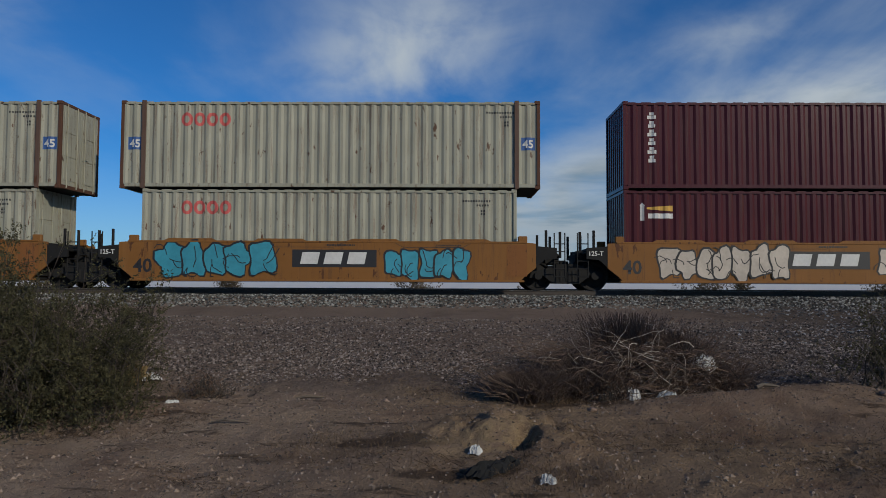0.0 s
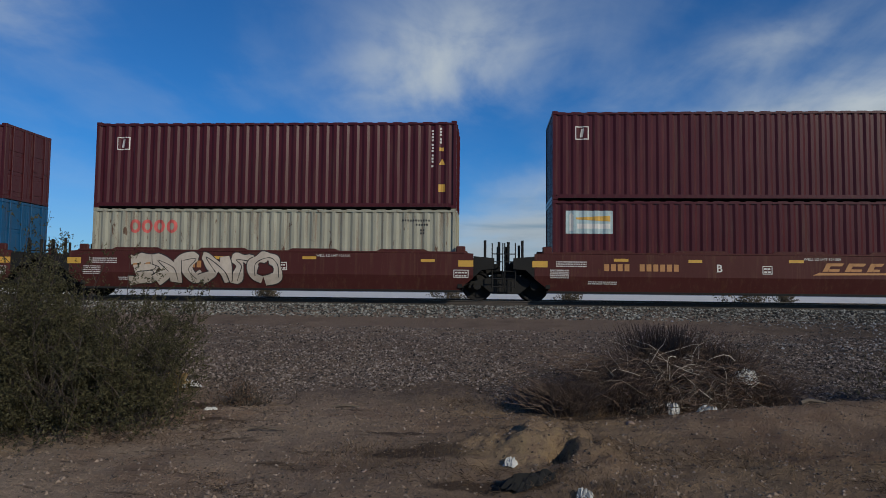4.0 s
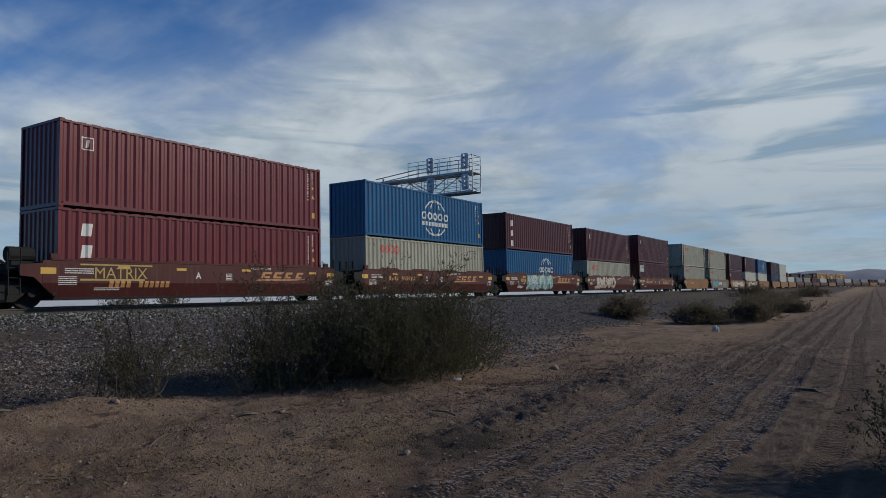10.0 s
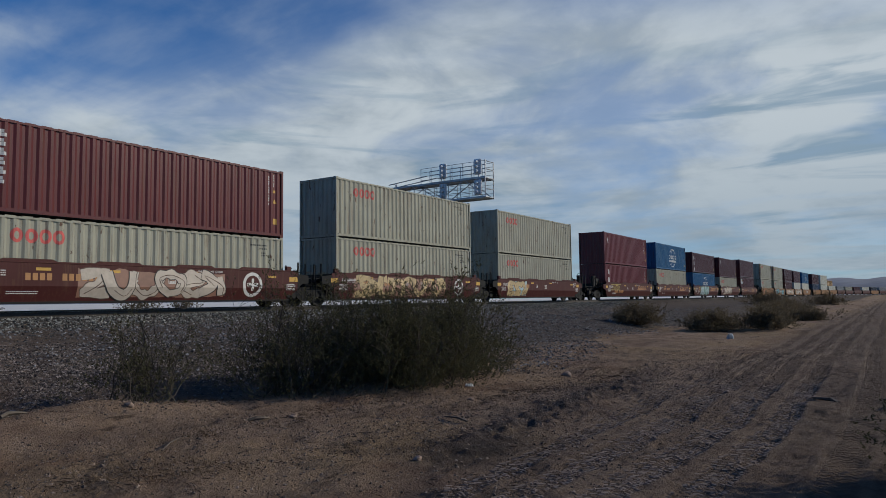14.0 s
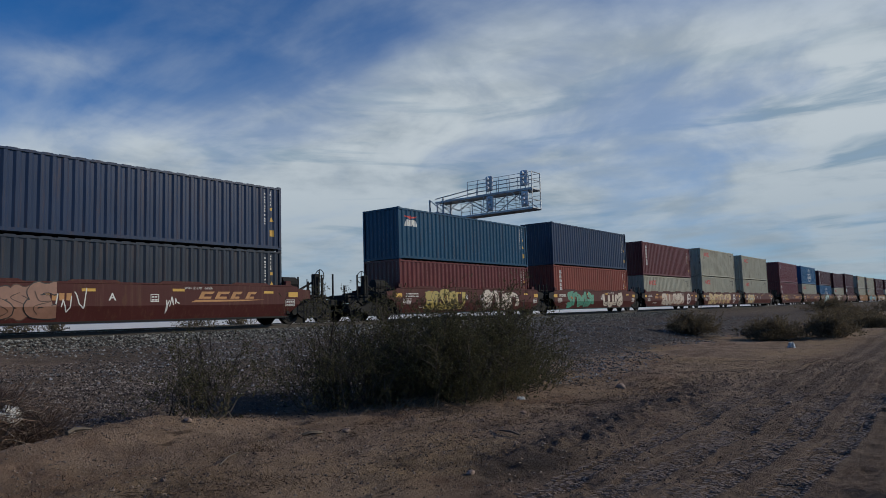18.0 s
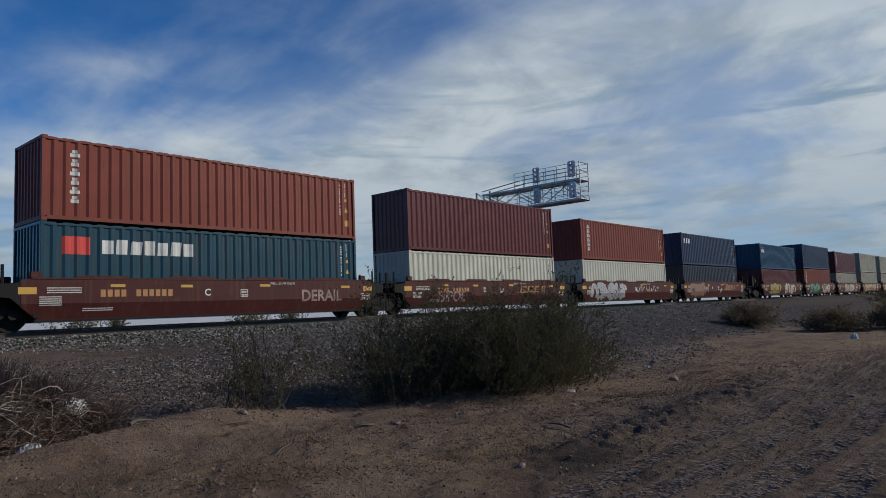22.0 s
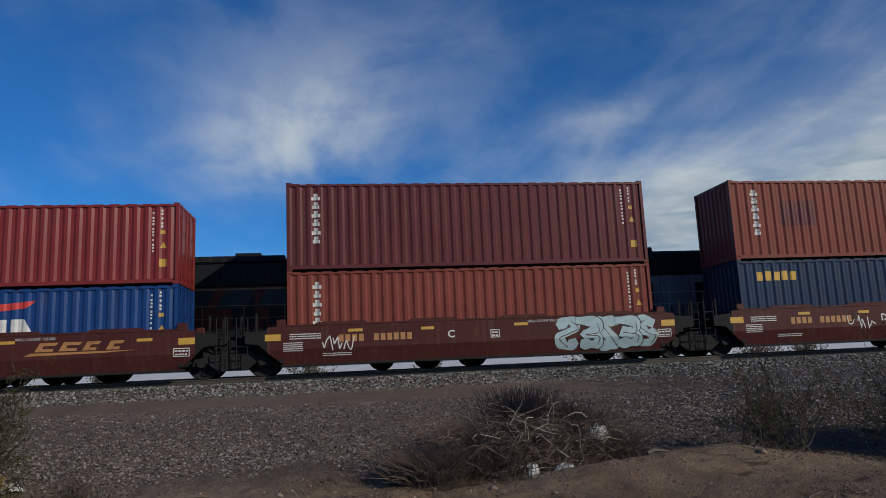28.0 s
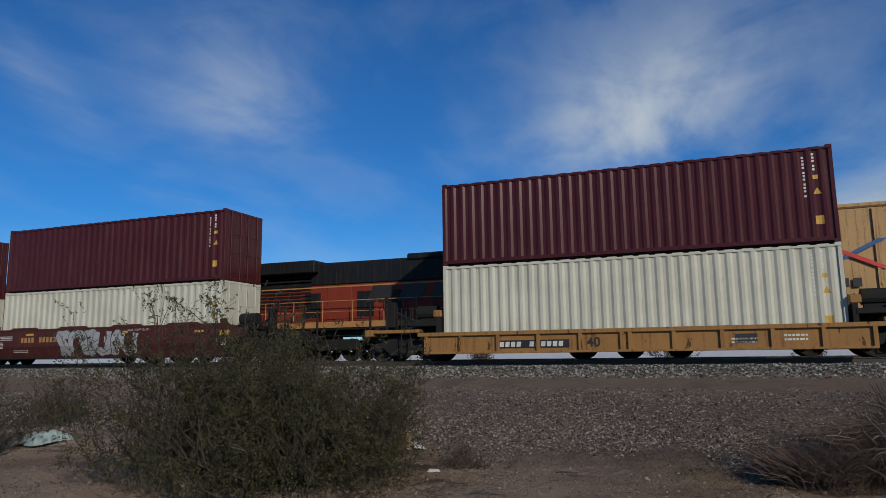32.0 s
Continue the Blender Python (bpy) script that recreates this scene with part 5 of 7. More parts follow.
def derail_deco(car):
    car_marks(car, "C", False, 1)
    letters(car, "DERAIL", 0.62, 3.0, 0.72, CHALK, name="graffiti", label="hand-sprayed faded pink word")


def hipoe_deco(car):
    car_marks(car, "D", True, 1)
    letters(car, "HIPOE", 0.72, -4.5, 0.55, CHALK, name="graffiti", label="hand-sprayed faded pink word")


def matrix_deco(car):
    car_marks(car, "A", True, 1, row=0.65)
    letters(car, "MATRIX", 0.54, -5.05, 0.95, SPRAY["mustard"], name="graffiti", label="hand-sprayed mustard word", y=PLATE_Y - 0.004)
    ink("graffiti_line", lambda bm: (rect(bm, -5.5, -2.9, 1.375, 1.425), rect(bm, -5.5, -3.2, 0.875, 0.935)), SPRAY["mustard"], car, "mustard sprayed strokes above and below a word", False, key="matrix_lines")


def sized_deco(car):
    brown_deco("A", False, ((-5.2, 2.6, 0.36, 1.1, "sand", "pale", 3, 31),))(car)
    letters(car, "40", 0.20, 5.52, 1.24, INK_WHITE, label="white size stencil")
    letters(car, "20", 0.20, 5.52, 1.06, INK_WHITE, label="white size stencil")
    ink("size_mark", lambda bm: (rect(bm, 5.82, 5.84, 1.05, 1.40), ring(bm, 5.98, 1.30, 0.09, 0.09, 0.022, n=14)), INK_WHITE, car, "white bar and ring beside the size", False, key="size_mark")


def build_train():
    R, S, G, Wg = mark_rings, mark_stack, mark_globe, mark_wings
    L = 13.716
    front = [(93.4 + 15.5 * i, "brown_smooth" if i % 5 else "yellow_", (("white", "grey", "cream", "maroon", "white", "slate", "grey")[i % 7], STD, ()), None) for i in range(17)]
    for cx, kind, lower, upper in front[::-1]:
        unit(cx, kind, lower, upper)
    unit(77.9, "yellow_", ("white", HC, ()), ("white", HC, ()), left=False)
    unit(62.4, "yellow_", ("navy", HC, ()), ("maroon", HC, ()), left=True)
    unit(42.9, "yellow_", ("white", HC, ()), ("blue", HC, ((G, 1.5, 1.6),)), right=True, deco=lambda c: yellow_marks(c))
    unit(27.3, "yellow_", ("white", HC, ()), ("maroon", HC, ((S,),)), deco=deco_a0)
    unit(11.68, "yellow_", ("maroon", HC, ((mark_plate,),)), ("maroon", HC, ((S,),)), deco=deco_a0)
    unit(-3.96, "yellow_", ("cream", HC, ((R,),)), ("cream", HC, ((R,), (forty_five,)), L), deco=deco_a)
    unit(-19.64, "yellow_", ("cream", HC, ((R,),)), ("cream", HC, ((R,), (forty_five,)), L), left=True, deco=deco_b)
    # five brown units
    unit(-39.31, "brown_smooth", ("maroon", HC, ((mark_plate, 1.3),)), ("maroon", HC, ((mark_flag,),)), right=True, deco=brown_deco("B"))
    unit(-54.61, "brown_smooth", ("cream", STD, ((R,),)), ("maroon", HC, ((mark_flag,),)), deco=brown_deco("C", False, ((-4.6, 4.9, 0.36, 1.12, "bone", "black", 6, 21),)))
    unit(-70.0, "brown_smooth", ("blue", HC, ((G, 0.6, 1.55, 1.15),)), ("maroon", STD, ((mark_stack3,),)), deco=brown_deco("D", True, ((-3.4, 4.4, 0.36, 1.2, "pale", "green", 6, 22),), ((-5.0, 0.5, 1.2, 0.5, "white", 23),)))
    unit(-85.5, "brown_smooth", ("cream", HC, ((R,),)), ("blue", HC, ((G, 0.45, 1.5, 1.25),)), deco=brown_deco("E"))
    unit(-101.0, "brown_smooth", ("crimson", HC, ((mark_stack3,),)), ("crimson", HC, ((mark_flag,),)), left=True, deco=matrix_deco)
    # five older brown units
    unit(-120.6, "brown_smooth", ("cream", HC, ((R,),)), ("cream", HC, ((R,),)), right=True, deco=sized_deco)
    def with_roundel(letter, pieces, tags=()):
        inner = brown_deco(letter, False, pieces, tags)
        return lambda car: (inner(car), roundel(car))
    unit(-136.25, "brown_smooth", ("cream", HC, ((R,),)), ("cream", HC, ((R,),)), deco=with_roundel("D", ((-5.0, 7.6, 0.34, 1.14, "sand", "rose", 8, 32),)))
    unit(-151.8, "brown_smooth", ("cream", STD, ((R,),)), ("brown", HC, ((S,),)), deco=with_roundel("C", ((-2.8, 5.5, 0.36, 1.1, "bone", "rose", 6, 33),)))
    unit(-167.4, "brown_smooth", ("rust", HC, ((S,),)), ("navy", HC, ()), deco=brown_deco("E", False, ((-4.8, 3.8, 0.36, 1.1, "green", "sand", 5, 34), (0.8, 3.4, 0.36, 1.1, "bone", "black", 4, 35))))
    unit(-182.9, "brown_smooth", ("brown", STD, ()), ("deep", STD, ((Wg, -5.15, 2.12, True, 0.36),), ), left=True, deco=brown_deco("B", False, ((-4.6, 3.3, 0.36, 1.15, "mustard", "black", 5, 36), (0.6, 3.6, 0.36, 1.1, "bone", "black", 5, 37))))
    # five brown units
    unit(-202.3, "brown_smooth", ("slate", STD, ()), ("navy", STD, ((mark_row, -5.5, 1.75, 0.42, 3, INK_WHITE),)), right=True, deco=brown_deco("A", True, ((-5.4, 2.8, 0.36, 1.15, "rose", "bone", 4, 41),), ((-2.9, 0.6, 1.2, 0.8, "white", 42), (0.9, 0.5, 0.5, 0.7, "white", 43))))
    unit(-217.8, "brown_smooth", ("white", STD, ()), ("rust", STD, ((S,),)), deco=brown_deco("E", False, ((-5.6, 4.4, 0.36, 1.15, "silver", "bone", 6, 44),), ((0.5, 0.8, 3.6, 0.5, "white", 45),)))
    unit(-233.3, "brown_smooth", ("white", STD, ()), ("brown", HC, ()), deco=hipoe_deco)
    unit(-248.7, "brown_smooth", ("teal", HC, ((mark_row, -4.35, 1.95, 0.48, 7, INK_WHITE), (mark_patch, -5.5, 0.8, 0.55, INK_RED, 0.66))), ("rust", STD, ((S,),)), deco=derail_deco)
    unit(-264.1, "brown_smooth", ("sky", HC, ()), ("brown", HC, ()), left=True, deco=brown_deco("B", True, (), ((4.9, 0.75, 1.1, 0.5, "white", 48),)))
    # five brown units
    unit(-283.4, "brown_smooth", ("royal", STD, ((Wg, 0.9, 1.95),)), ("brown", HC, ((mark_patch, -2.6, 0.6, 0.7, PAINT["red"]),)), right=True, deco=brown_deco("A", False, ((0.6, 4.2, 0.36, 1.2, "sand", "black", 7, 51),), ((-4.5, 0.5, 2.8, 0.9, "rose", 52),)))
    unit(-298.6, "brown_smooth", ("navy", HC, ((mark_row, -1.7, 1.28, 0.62, 6, INK_WHITE, True),)), ("rust", HC, ((S,),)), deco=brown_deco("E", False, ((-5.2, 4.9, 0.36, 1.15, "green", "black", 6, 53), (1.0, 3.4, 0.36, 1.1, "bone", "rose", 4, 54))))
    unit(-313.95, "brown_smooth", ("navy", HC, ((mark_row, -5.4, 2.15, 0.34, 5, INK_YELLOW),)), ("rust", HC, ((S,), (mark_patch, -4.2, 1.4, 0.9, PAINT["brown"]))), deco=brown_deco("D", True, ((3.6, 2.6, 0.5, 1.0, "silver", "bone", 4, 55),), ((-2.4, 0.6, 1.2, 0.6, "white", 56),)))
    unit(-329.4, "brown_smooth", ("rust", HC, ((S,),)), ("brown", HC, ((S,),)), deco=brown_deco("C", False, ((2.6, 3.4, 0.36, 1.15, "pale", "bone", 5, 57),), ((-5.0, 0.7, 1.0, 0.5, "white", 58),)))
    unit(-344.9, "brown_smooth", ("royal", STD, ((Wg, 0.7, 2.0),)), ("red", STD, ((mark_sticker,),)), left=True, deco=brown_deco("B"))
    # single cars
    def ribbed_marks(car):
        y = -1.452
        letters(car, "40", 0.42, -1.2, 0.42, INK_BLACK, y=y, label="black painted forty")
        ink("number_panel", lambda bm: rect(bm, -4.15, -1.75, 0.40, 0.66), INK_BLACK, car, "black panel with white bars", False, key="rpanel", y=y)
        ink("number_bar", lambda bm: [rect(bm, a, a + 0.14, 0.45, 0.61, 0.02) for a in (-4.05, -3.86, -3.67, -3.48, -3.05, -2.86, -2.67, -2.48, -2.29, -2.10)], INK_WHITE, car, "white number blocks", False, key="rnumber", y=y, lift=0.009)
        ink("data_marking", lambda bm: (bars(bm, 3.0, 0.55, 2, 0.7, 0.05, 2), bars(bm, 4.4, 0.62, 2, 0.6, 0.06, 3)), INK_WHITE, car, "small painted data", False, key="rdata", y=y)
        ink("inspection_box", lambda bm: rect(bm, 3.1, 3.7, 0.45, 0.72), INK_BLACK, car, "black inspection stencil", False, key="rbox", y=y)

    def deco_m1(car):
        ribbed_marks(car)
        ink("emblem", lambda bm: [rect(bm, 0.9 + 0.62 * i, 1.38 + 0.62 * i, 0.44, 0.78, 0.05) for i in range(3)], INK_WHITE, car, "worn white emblem blocks", False, y=-1.452)
        scrawl(car, -3.0, 0.36, 0.9, 0.45, SPRAY["white"], 61, y=-1.452, thick=0.04)
    unit(-364.6, "ribbed_brown", ("red", HC, ((mark_sticker,),)), ("royal", STD, ((Wg, 0.2, 2.1),)), deco=deco_m1)
    unit(-384.1, "ribbed_yellow", ("white", HC, ()), ("maroon", HC, ()), deco=ribbed_marks)
    unit(-405.6, "brown_smooth", ("white", HC, ()), ("maroon", HC, ()), left=False, right=True, deco=brown_deco("A", False, ((-2.2, 4.2, 0.36, 1.15, "silver", "bone", 6, 62),)))
    unit(-421.1, "brown_smooth", ("white", HC, ()), ("maroon", HC, ()), left=True, deco=brown_deco("B", False))


def mark_stack3(c, long, high):
    x = -long / 2 + 0.75
    ink("emblem", lambda bm: [rect(bm, x, x + 0.36, high - 0.5 - 0.72 * i - 0.42, high - 0.5 - 0.72 * i, 0.08) for i in range(3)], INK_WHITE, c, "three slanted white blocks", key=("stack3", long, high))


build_train()

# ---- the train on the far track: three locomotives and box cars, going left ----
FAR_TRAIN = []
LOCO_ORANGE = painted("loco_orange", (0.200, 0.030, 0.017), 0.5)
LOCO_SILVER = painted("loco_silver", (0.165, 0.182, 0.205), 0.5)
LOCO_RED = painted("loco_red", (0.140, 0.036, 0.046), 0.4)
LOCO_DARK = painted("loco_dark", (0.010, 0.012, 0.015), 0.1)
GLASS = plain("dark_window_glass", (0.02, 0.025, 0.03), 0.12, 0.0, 3, 0.1)
BOX_TAN = painted("boxcar_tan", (0.42, 0.27, 0.13), 0.6)


def build_loco(body, cab_mat, dark_top, words, number):
    loco = tagged(new("locomotive"), words, "locomotive", "locomotives of the far train")
    part("underframe", lambda bm: (box(bm, -10.9, 10.9, -1.5, 1.5, 1.35, 1.62, 0.03), box(bm, -10.9, 10.9, -1.1, 1.1, 1.1, 1.35)), BLACK, loco)
    part("walkway_edge", lambda bm: [box(bm, -10.9, 10.9, s * 1.53 - 0.025, s * 1.53 + 0.025, 1.45, 1.66) for s in (-1, 1)], INK_GOLD if dark_top else LOCO_SILVER, loco, "striped walkway edge")
    hood = part("long_hood", lambda bm: (box(bm, -10.3, 5.6, -0.95, 0.95, 1.62, 4.25, 0.06),), body, loco, "panelled long engine hood")
    part("hood_roof", lambda bm: (box(bm, -10.32, 5.6, -1.0, 1.0, 3.36, 4.42, 0.08), box(bm, -10.2, -6.6, -1.45, 1.45, 3.95, 4.52, 0.05), box(bm, -2.2, 1.4, -1.1, 1.1, 4.3, 4.58, 0.06)), LOCO_DARK, hood, "dark roof with wide radiator wings")
    for i in range(9):
        part("hood_door", lambda bm: (box(bm, -0.62, 0.62, -0.985, -0.955, 1.75, 3.32, 0.01), tube(bm, [(0.52, -1.0, 2.2), (0.52, -1.0, 2.6)], 0.025, 5)), body, hood, key=("hooddoor", body.name), at=(-6.9 + i * 1.35, 0, 0))
        if i % 3 != 1:
            part("door_grille", lambda bm: [box(bm, -0.42, 0.36, -1.0, -0.986, 1.95 + 0.12 * k, 2.03 + 0.12 * k) for k in range(9)] + [box(bm, -0.45, 0.39, -0.99, -0.9855, 1.92, 3.05)], LOCO_DARK, hood, "dark slatted grille", key="doorgrille", at=(-6.9 + i * 1.35, 0, 0))
    part("radiator_grille", lambda bm: [box(bm, -10.0, -7.0, -1.0, -0.955, 2.4 + 0.16 * i, 2.48 + 0.16 * i) for i in range(9)], LOCO_DARK, hood)
    part("exhaust_pipe", lambda bm: box(bm, -0.6, 0.4, -0.35, 0.35, 4.55, 4.8, 0.03), LOCO_DARK, hood)
    part("roof_fan", lambda bm: tube(bm, [(3.2, 0, 4.4), (3.2, 0, 4.6)], 0.55, 14), LOCO_DARK, hood)

    def horn(bm):
        tube(bm, [(4.6, 0, 4.4), (4.6, 0, 4.85)], 0.03, 5)
        for dy in (-0.15, 0, 0.15):
            tube(bm, [(4.4, dy, 4.9), (4.95, dy, 4.9)], [0.03, 0.09], 7)
    part("horn", horn, IRON, hood)
    cab = part("cab", lambda bm: prism(bm, [(5.6, 1.62), (8.3, 1.62), (8.3, 3.55), (8.05, 4.45), (7.85, 4.62), (5.8, 4.62), (5.6, 4.5)], -1.50, 1.50), cab_mat, loco, "wide cab with side windows")
    part("cab_roof", lambda bm: box(bm, 5.55, 8.0, -1.42, 1.42, 4.60, 4.72, 0.03), LOCO_DARK if dark_top else cab_mat, cab)
    for s in (-1, 1):
        for x in (6.15, 7.05):
            part("side_window", lambda bm, s=s, x=x: box(bm, x, x + 0.75, s * 1.51 - 0.012, s * 1.51 + 0.012, 3.45, 4.2, 0.01), GLASS, cab)
        part("sunshade", lambda bm, s=s: box(bm, 6.0, 7.9, min(s * 1.5, s * 1.72), max(s * 1.5, s * 1.72), 4.26, 4.30), INK_WHITE, cab)
        part("windshield", lambda bm, s=s: sheet_yz(bm, 8.33, 8.10, s), GLASS, cab)
    part("nose", lambda bm: prism(bm, [(8.3, 1.62), (10.35, 1.62), (10.42, 2.2), (10.40, 3.22), (10.2, 3.42), (8.3, 3.54)], -1.15, 1.15), cab_mat, cab, "short blunt nose")
    part("headlight", lambda bm: [tube(bm, [(10.42, dy, 2.75), (10.52, dy, 2.75)], 0.09, 10) for dy in (-0.12, 0.12)], GALV, cab)
    if dark_top:
        ink("emblem", lambda bm: [rect(bm, -4.2 + i * 1.5, -3.1 + i * 1.5, 2.55, 3.25, 0.35) for i in range(4)], INK_BLACK, loco, "dark slanted emblem blocks", False, y=-1.002, lift=0.006)
        ink("stripe", lambda bm: (rect(bm, -10.2, 5.5, 3.27, 3.33), rect(bm, -10.2, 5.5, 1.66, 1.74)), INK_GOLD, loco, "yellow stripes along the hood", False, y=-1.002, lift=0.004)
        ink("number_bar", lambda bm: bars(bm, 6.0, 2.6, 1, 1.6, 0.42, 3), INK_BLACK, loco, "", False, y=-1.505, lift=0.005)
    else:
        ink("emblem", lambda bm: ring(bm, -0.6, 2.55, 0.62, 0.66, 0.26, n=18), LOCO_RED, loco, "faded red rounded emblem", False, y=-1.002, lift=0.006)
        ink("stripe", lambda bm: (rect(bm, 5.7, 8.2, 2.55, 2.75), rect(bm, 5.8, 6.9, 2.15, 2.45)), INK_YELLOW, loco, "yellow band on the cab", False, y=-1.505, lift=0.005)
    part("fuel_tank", lambda bm: box(bm, -3.2, 3.2, -1.35, 1.35, 0.35, 1.15, 0.15), BLACK, loco)
    for s in (-1, 1):
        def rails(bm, s=s):
            xs = [-10.6 + 1.5 * i for i in range(11)]
            for x in xs:
                tube(bm, [(x, s * 1.48, 1.62), (x, s * 1.48, 2.62)], 0.02, 5)
            tube(bm, [(xs[0], s * 1.48, 2.62), (xs[-1], s * 1.48, 2.62)], 0.02, 5)
            tube(bm, [(xs[0], s * 1.48, 2.15), (xs[-1], s * 1.48, 2.15)], 0.015, 5)
        part("handrail", rails, GALV if not dark_top else INK_GOLD, loco, "thin walkway handrail")
        for x in (8.7, 10.7, -10.8):
            part("step_ladder", lambda bm, s=s, x=x: [box(bm, x - 0.3, x + 0.1, s * 1.5 - 0.1, s * 1.5 + 0.03, z, z + 0.04) for z in (0.45, 0.75, 1.05, 1.3)] + [tube(bm, [(x - 0.3, s * 1.52, 0.4), (x - 0.3, s * 1.52, 2.5)], 0.02, 5)], IRON, loco)
    for cx in (-6.9, 6.9):
        truck = part("truck", lambda bm: [box(bm, -2.4, 2.4, s * 1.1 - 0.08, s * 1.1 + 0.08, 0.45, 0.95, 0.05) for s in (-1, 1)] + [box(bm, -0.4, 0.4, -1.1, 1.1, 0.6, 1.1)], BLACK, loco, "six-wheel black truck", key="loco_truck", at=(cx, 0, 0))
        for dx in (-1.85, 0, 1.85):
            for s in (-1, 1):
                part("wheel", wheel, WHEEL, truck, key="wheel", at=(dx, s * 0.755, 0.48), turn=0 if s < 0 else 180)
    for w in (-1, 1):
        part("coupler", lambda bm, w=w: box(bm, min(w * 10.9, w * 11.4), max(w * 10.9, w * 11.4), -0.18, 0.18, 0.72, 1.0, 0.04), IRON, loco)
        part("pilot", lambda bm, w=w: box(bm, min(w * 10.85, w * 11.0), max(w * 10.85, w * 11.0), -1.4, 1.4, 0.25, 1.3, 0.02), BLACK, loco)
    return loco


def sheet_yz(bm, x0, x1, s):
    v = [bm.verts.new(p) for p in ((x0 + 0.01, s * 0.1, 3.6), (x0 + 0.01, s * 1.35, 3.6), (x1 + 0.01, s * 1.3, 4.4), (x1 + 0.01, s * 0.1, 4.4))]
    bm.faces.new(v)


def build_boxcar():
    car = tagged(new("box_car"), "worn tan box car with faded blue and red crossed shapes", "rail car", "box cars of the far train")
    part("body", lambda bm: box(bm, -8.0, 8.0, -1.45, 1.45, 1.1, 5.0, 0.04), BOX_TAN, car)
    part("roof", lambda bm: (box(bm, -8.05, 8.05, -1.5, 1.5, 5.0, 5.17, 0.05),), BOX_TAN, car)
    for i in range(17):
        part("side_post", lambda bm: box(bm, -0.05, 0.05, -1.53, -1.45, 1.15, 4.95), BOX_TAN, car, key="boxpost", at=(-7.9 + i * 0.9875, 0, 0))
    part("sliding_door", lambda bm: (box(bm, -1.6, 1.6, -1.56, -1.5, 1.15, 4.4, 0.01), tube(bm, [(-1.2, -1.6, 1.4), (-1.2, -1.6, 4.2)], 0.03, 6)), BOX_TAN, car)
    ink("emblem", lambda bm: sheet(bm, [(-6.9, 2.9), (-6.6, 2.9), (-4.6, 3.9), (-4.9, 3.9)]), INK_BLUE, car, "faded blue slanting band", False, y=-1.54)
    ink("emblem", lambda bm: sheet(bm, [(-6.9, 3.9), (-4.9, 2.9), (-4.6, 2.9), (-6.6, 3.9)]), INK_RED, car, "faded red slanting band", False, y=-1.54, lift=0.009)
    ink("number_bar", lambda bm: (bars(bm, -7.2, 2.3, 1, 1.8, 0.3, 2), bars(bm, -7.0, 1.75, 1, 1.4, 0.3, 3)), INK_BLACK, car, "", False, y=-1.54)
    for x in (-6.2, 6.2):
        add_truck(car, x)
    for w in (-1, 1):
        part("coupler", lambda bm, w=w: box(bm, min(w * 8.0, w * 8.6), max(w * 8.0, w * 8.6), -0.15, 0.15, 0.72, 1.0, 0.03), IRON, car)
    return car


def build_far_train():
    for c30, spec in ((-29.6, (LOCO_ORANGE, LOCO_ORANGE, True, "orange and black diesel locomotive with yellow stripes", 1)), (-6.7, (LOCO_SILVER, LOCO_RED, False, "faded silver diesel locomotive with a red cab", 2)),
                      (16.2, (LOCO_ORANGE, LOCO_ORANGE, True, "orange and black diesel locomotive with yellow stripes", 3))):
        FAR_TRAIN.append((build_loco(*spec), c30, RAIL_Z))
    first = build_boxcar()
    FAR_TRAIN.append((first, 36.4, RAIL_Z))
    for c30 in (53.6, 70.8):
        FAR_TRAIN.append((copy_thing(first, pose(0, 0, 0)), c30, RAIL_Z))


build_far_train()


# ---- cantilever signal bridge ----
HEAD = plain("signal_grey", (0.50, 0.52, 0.55), 0.6)


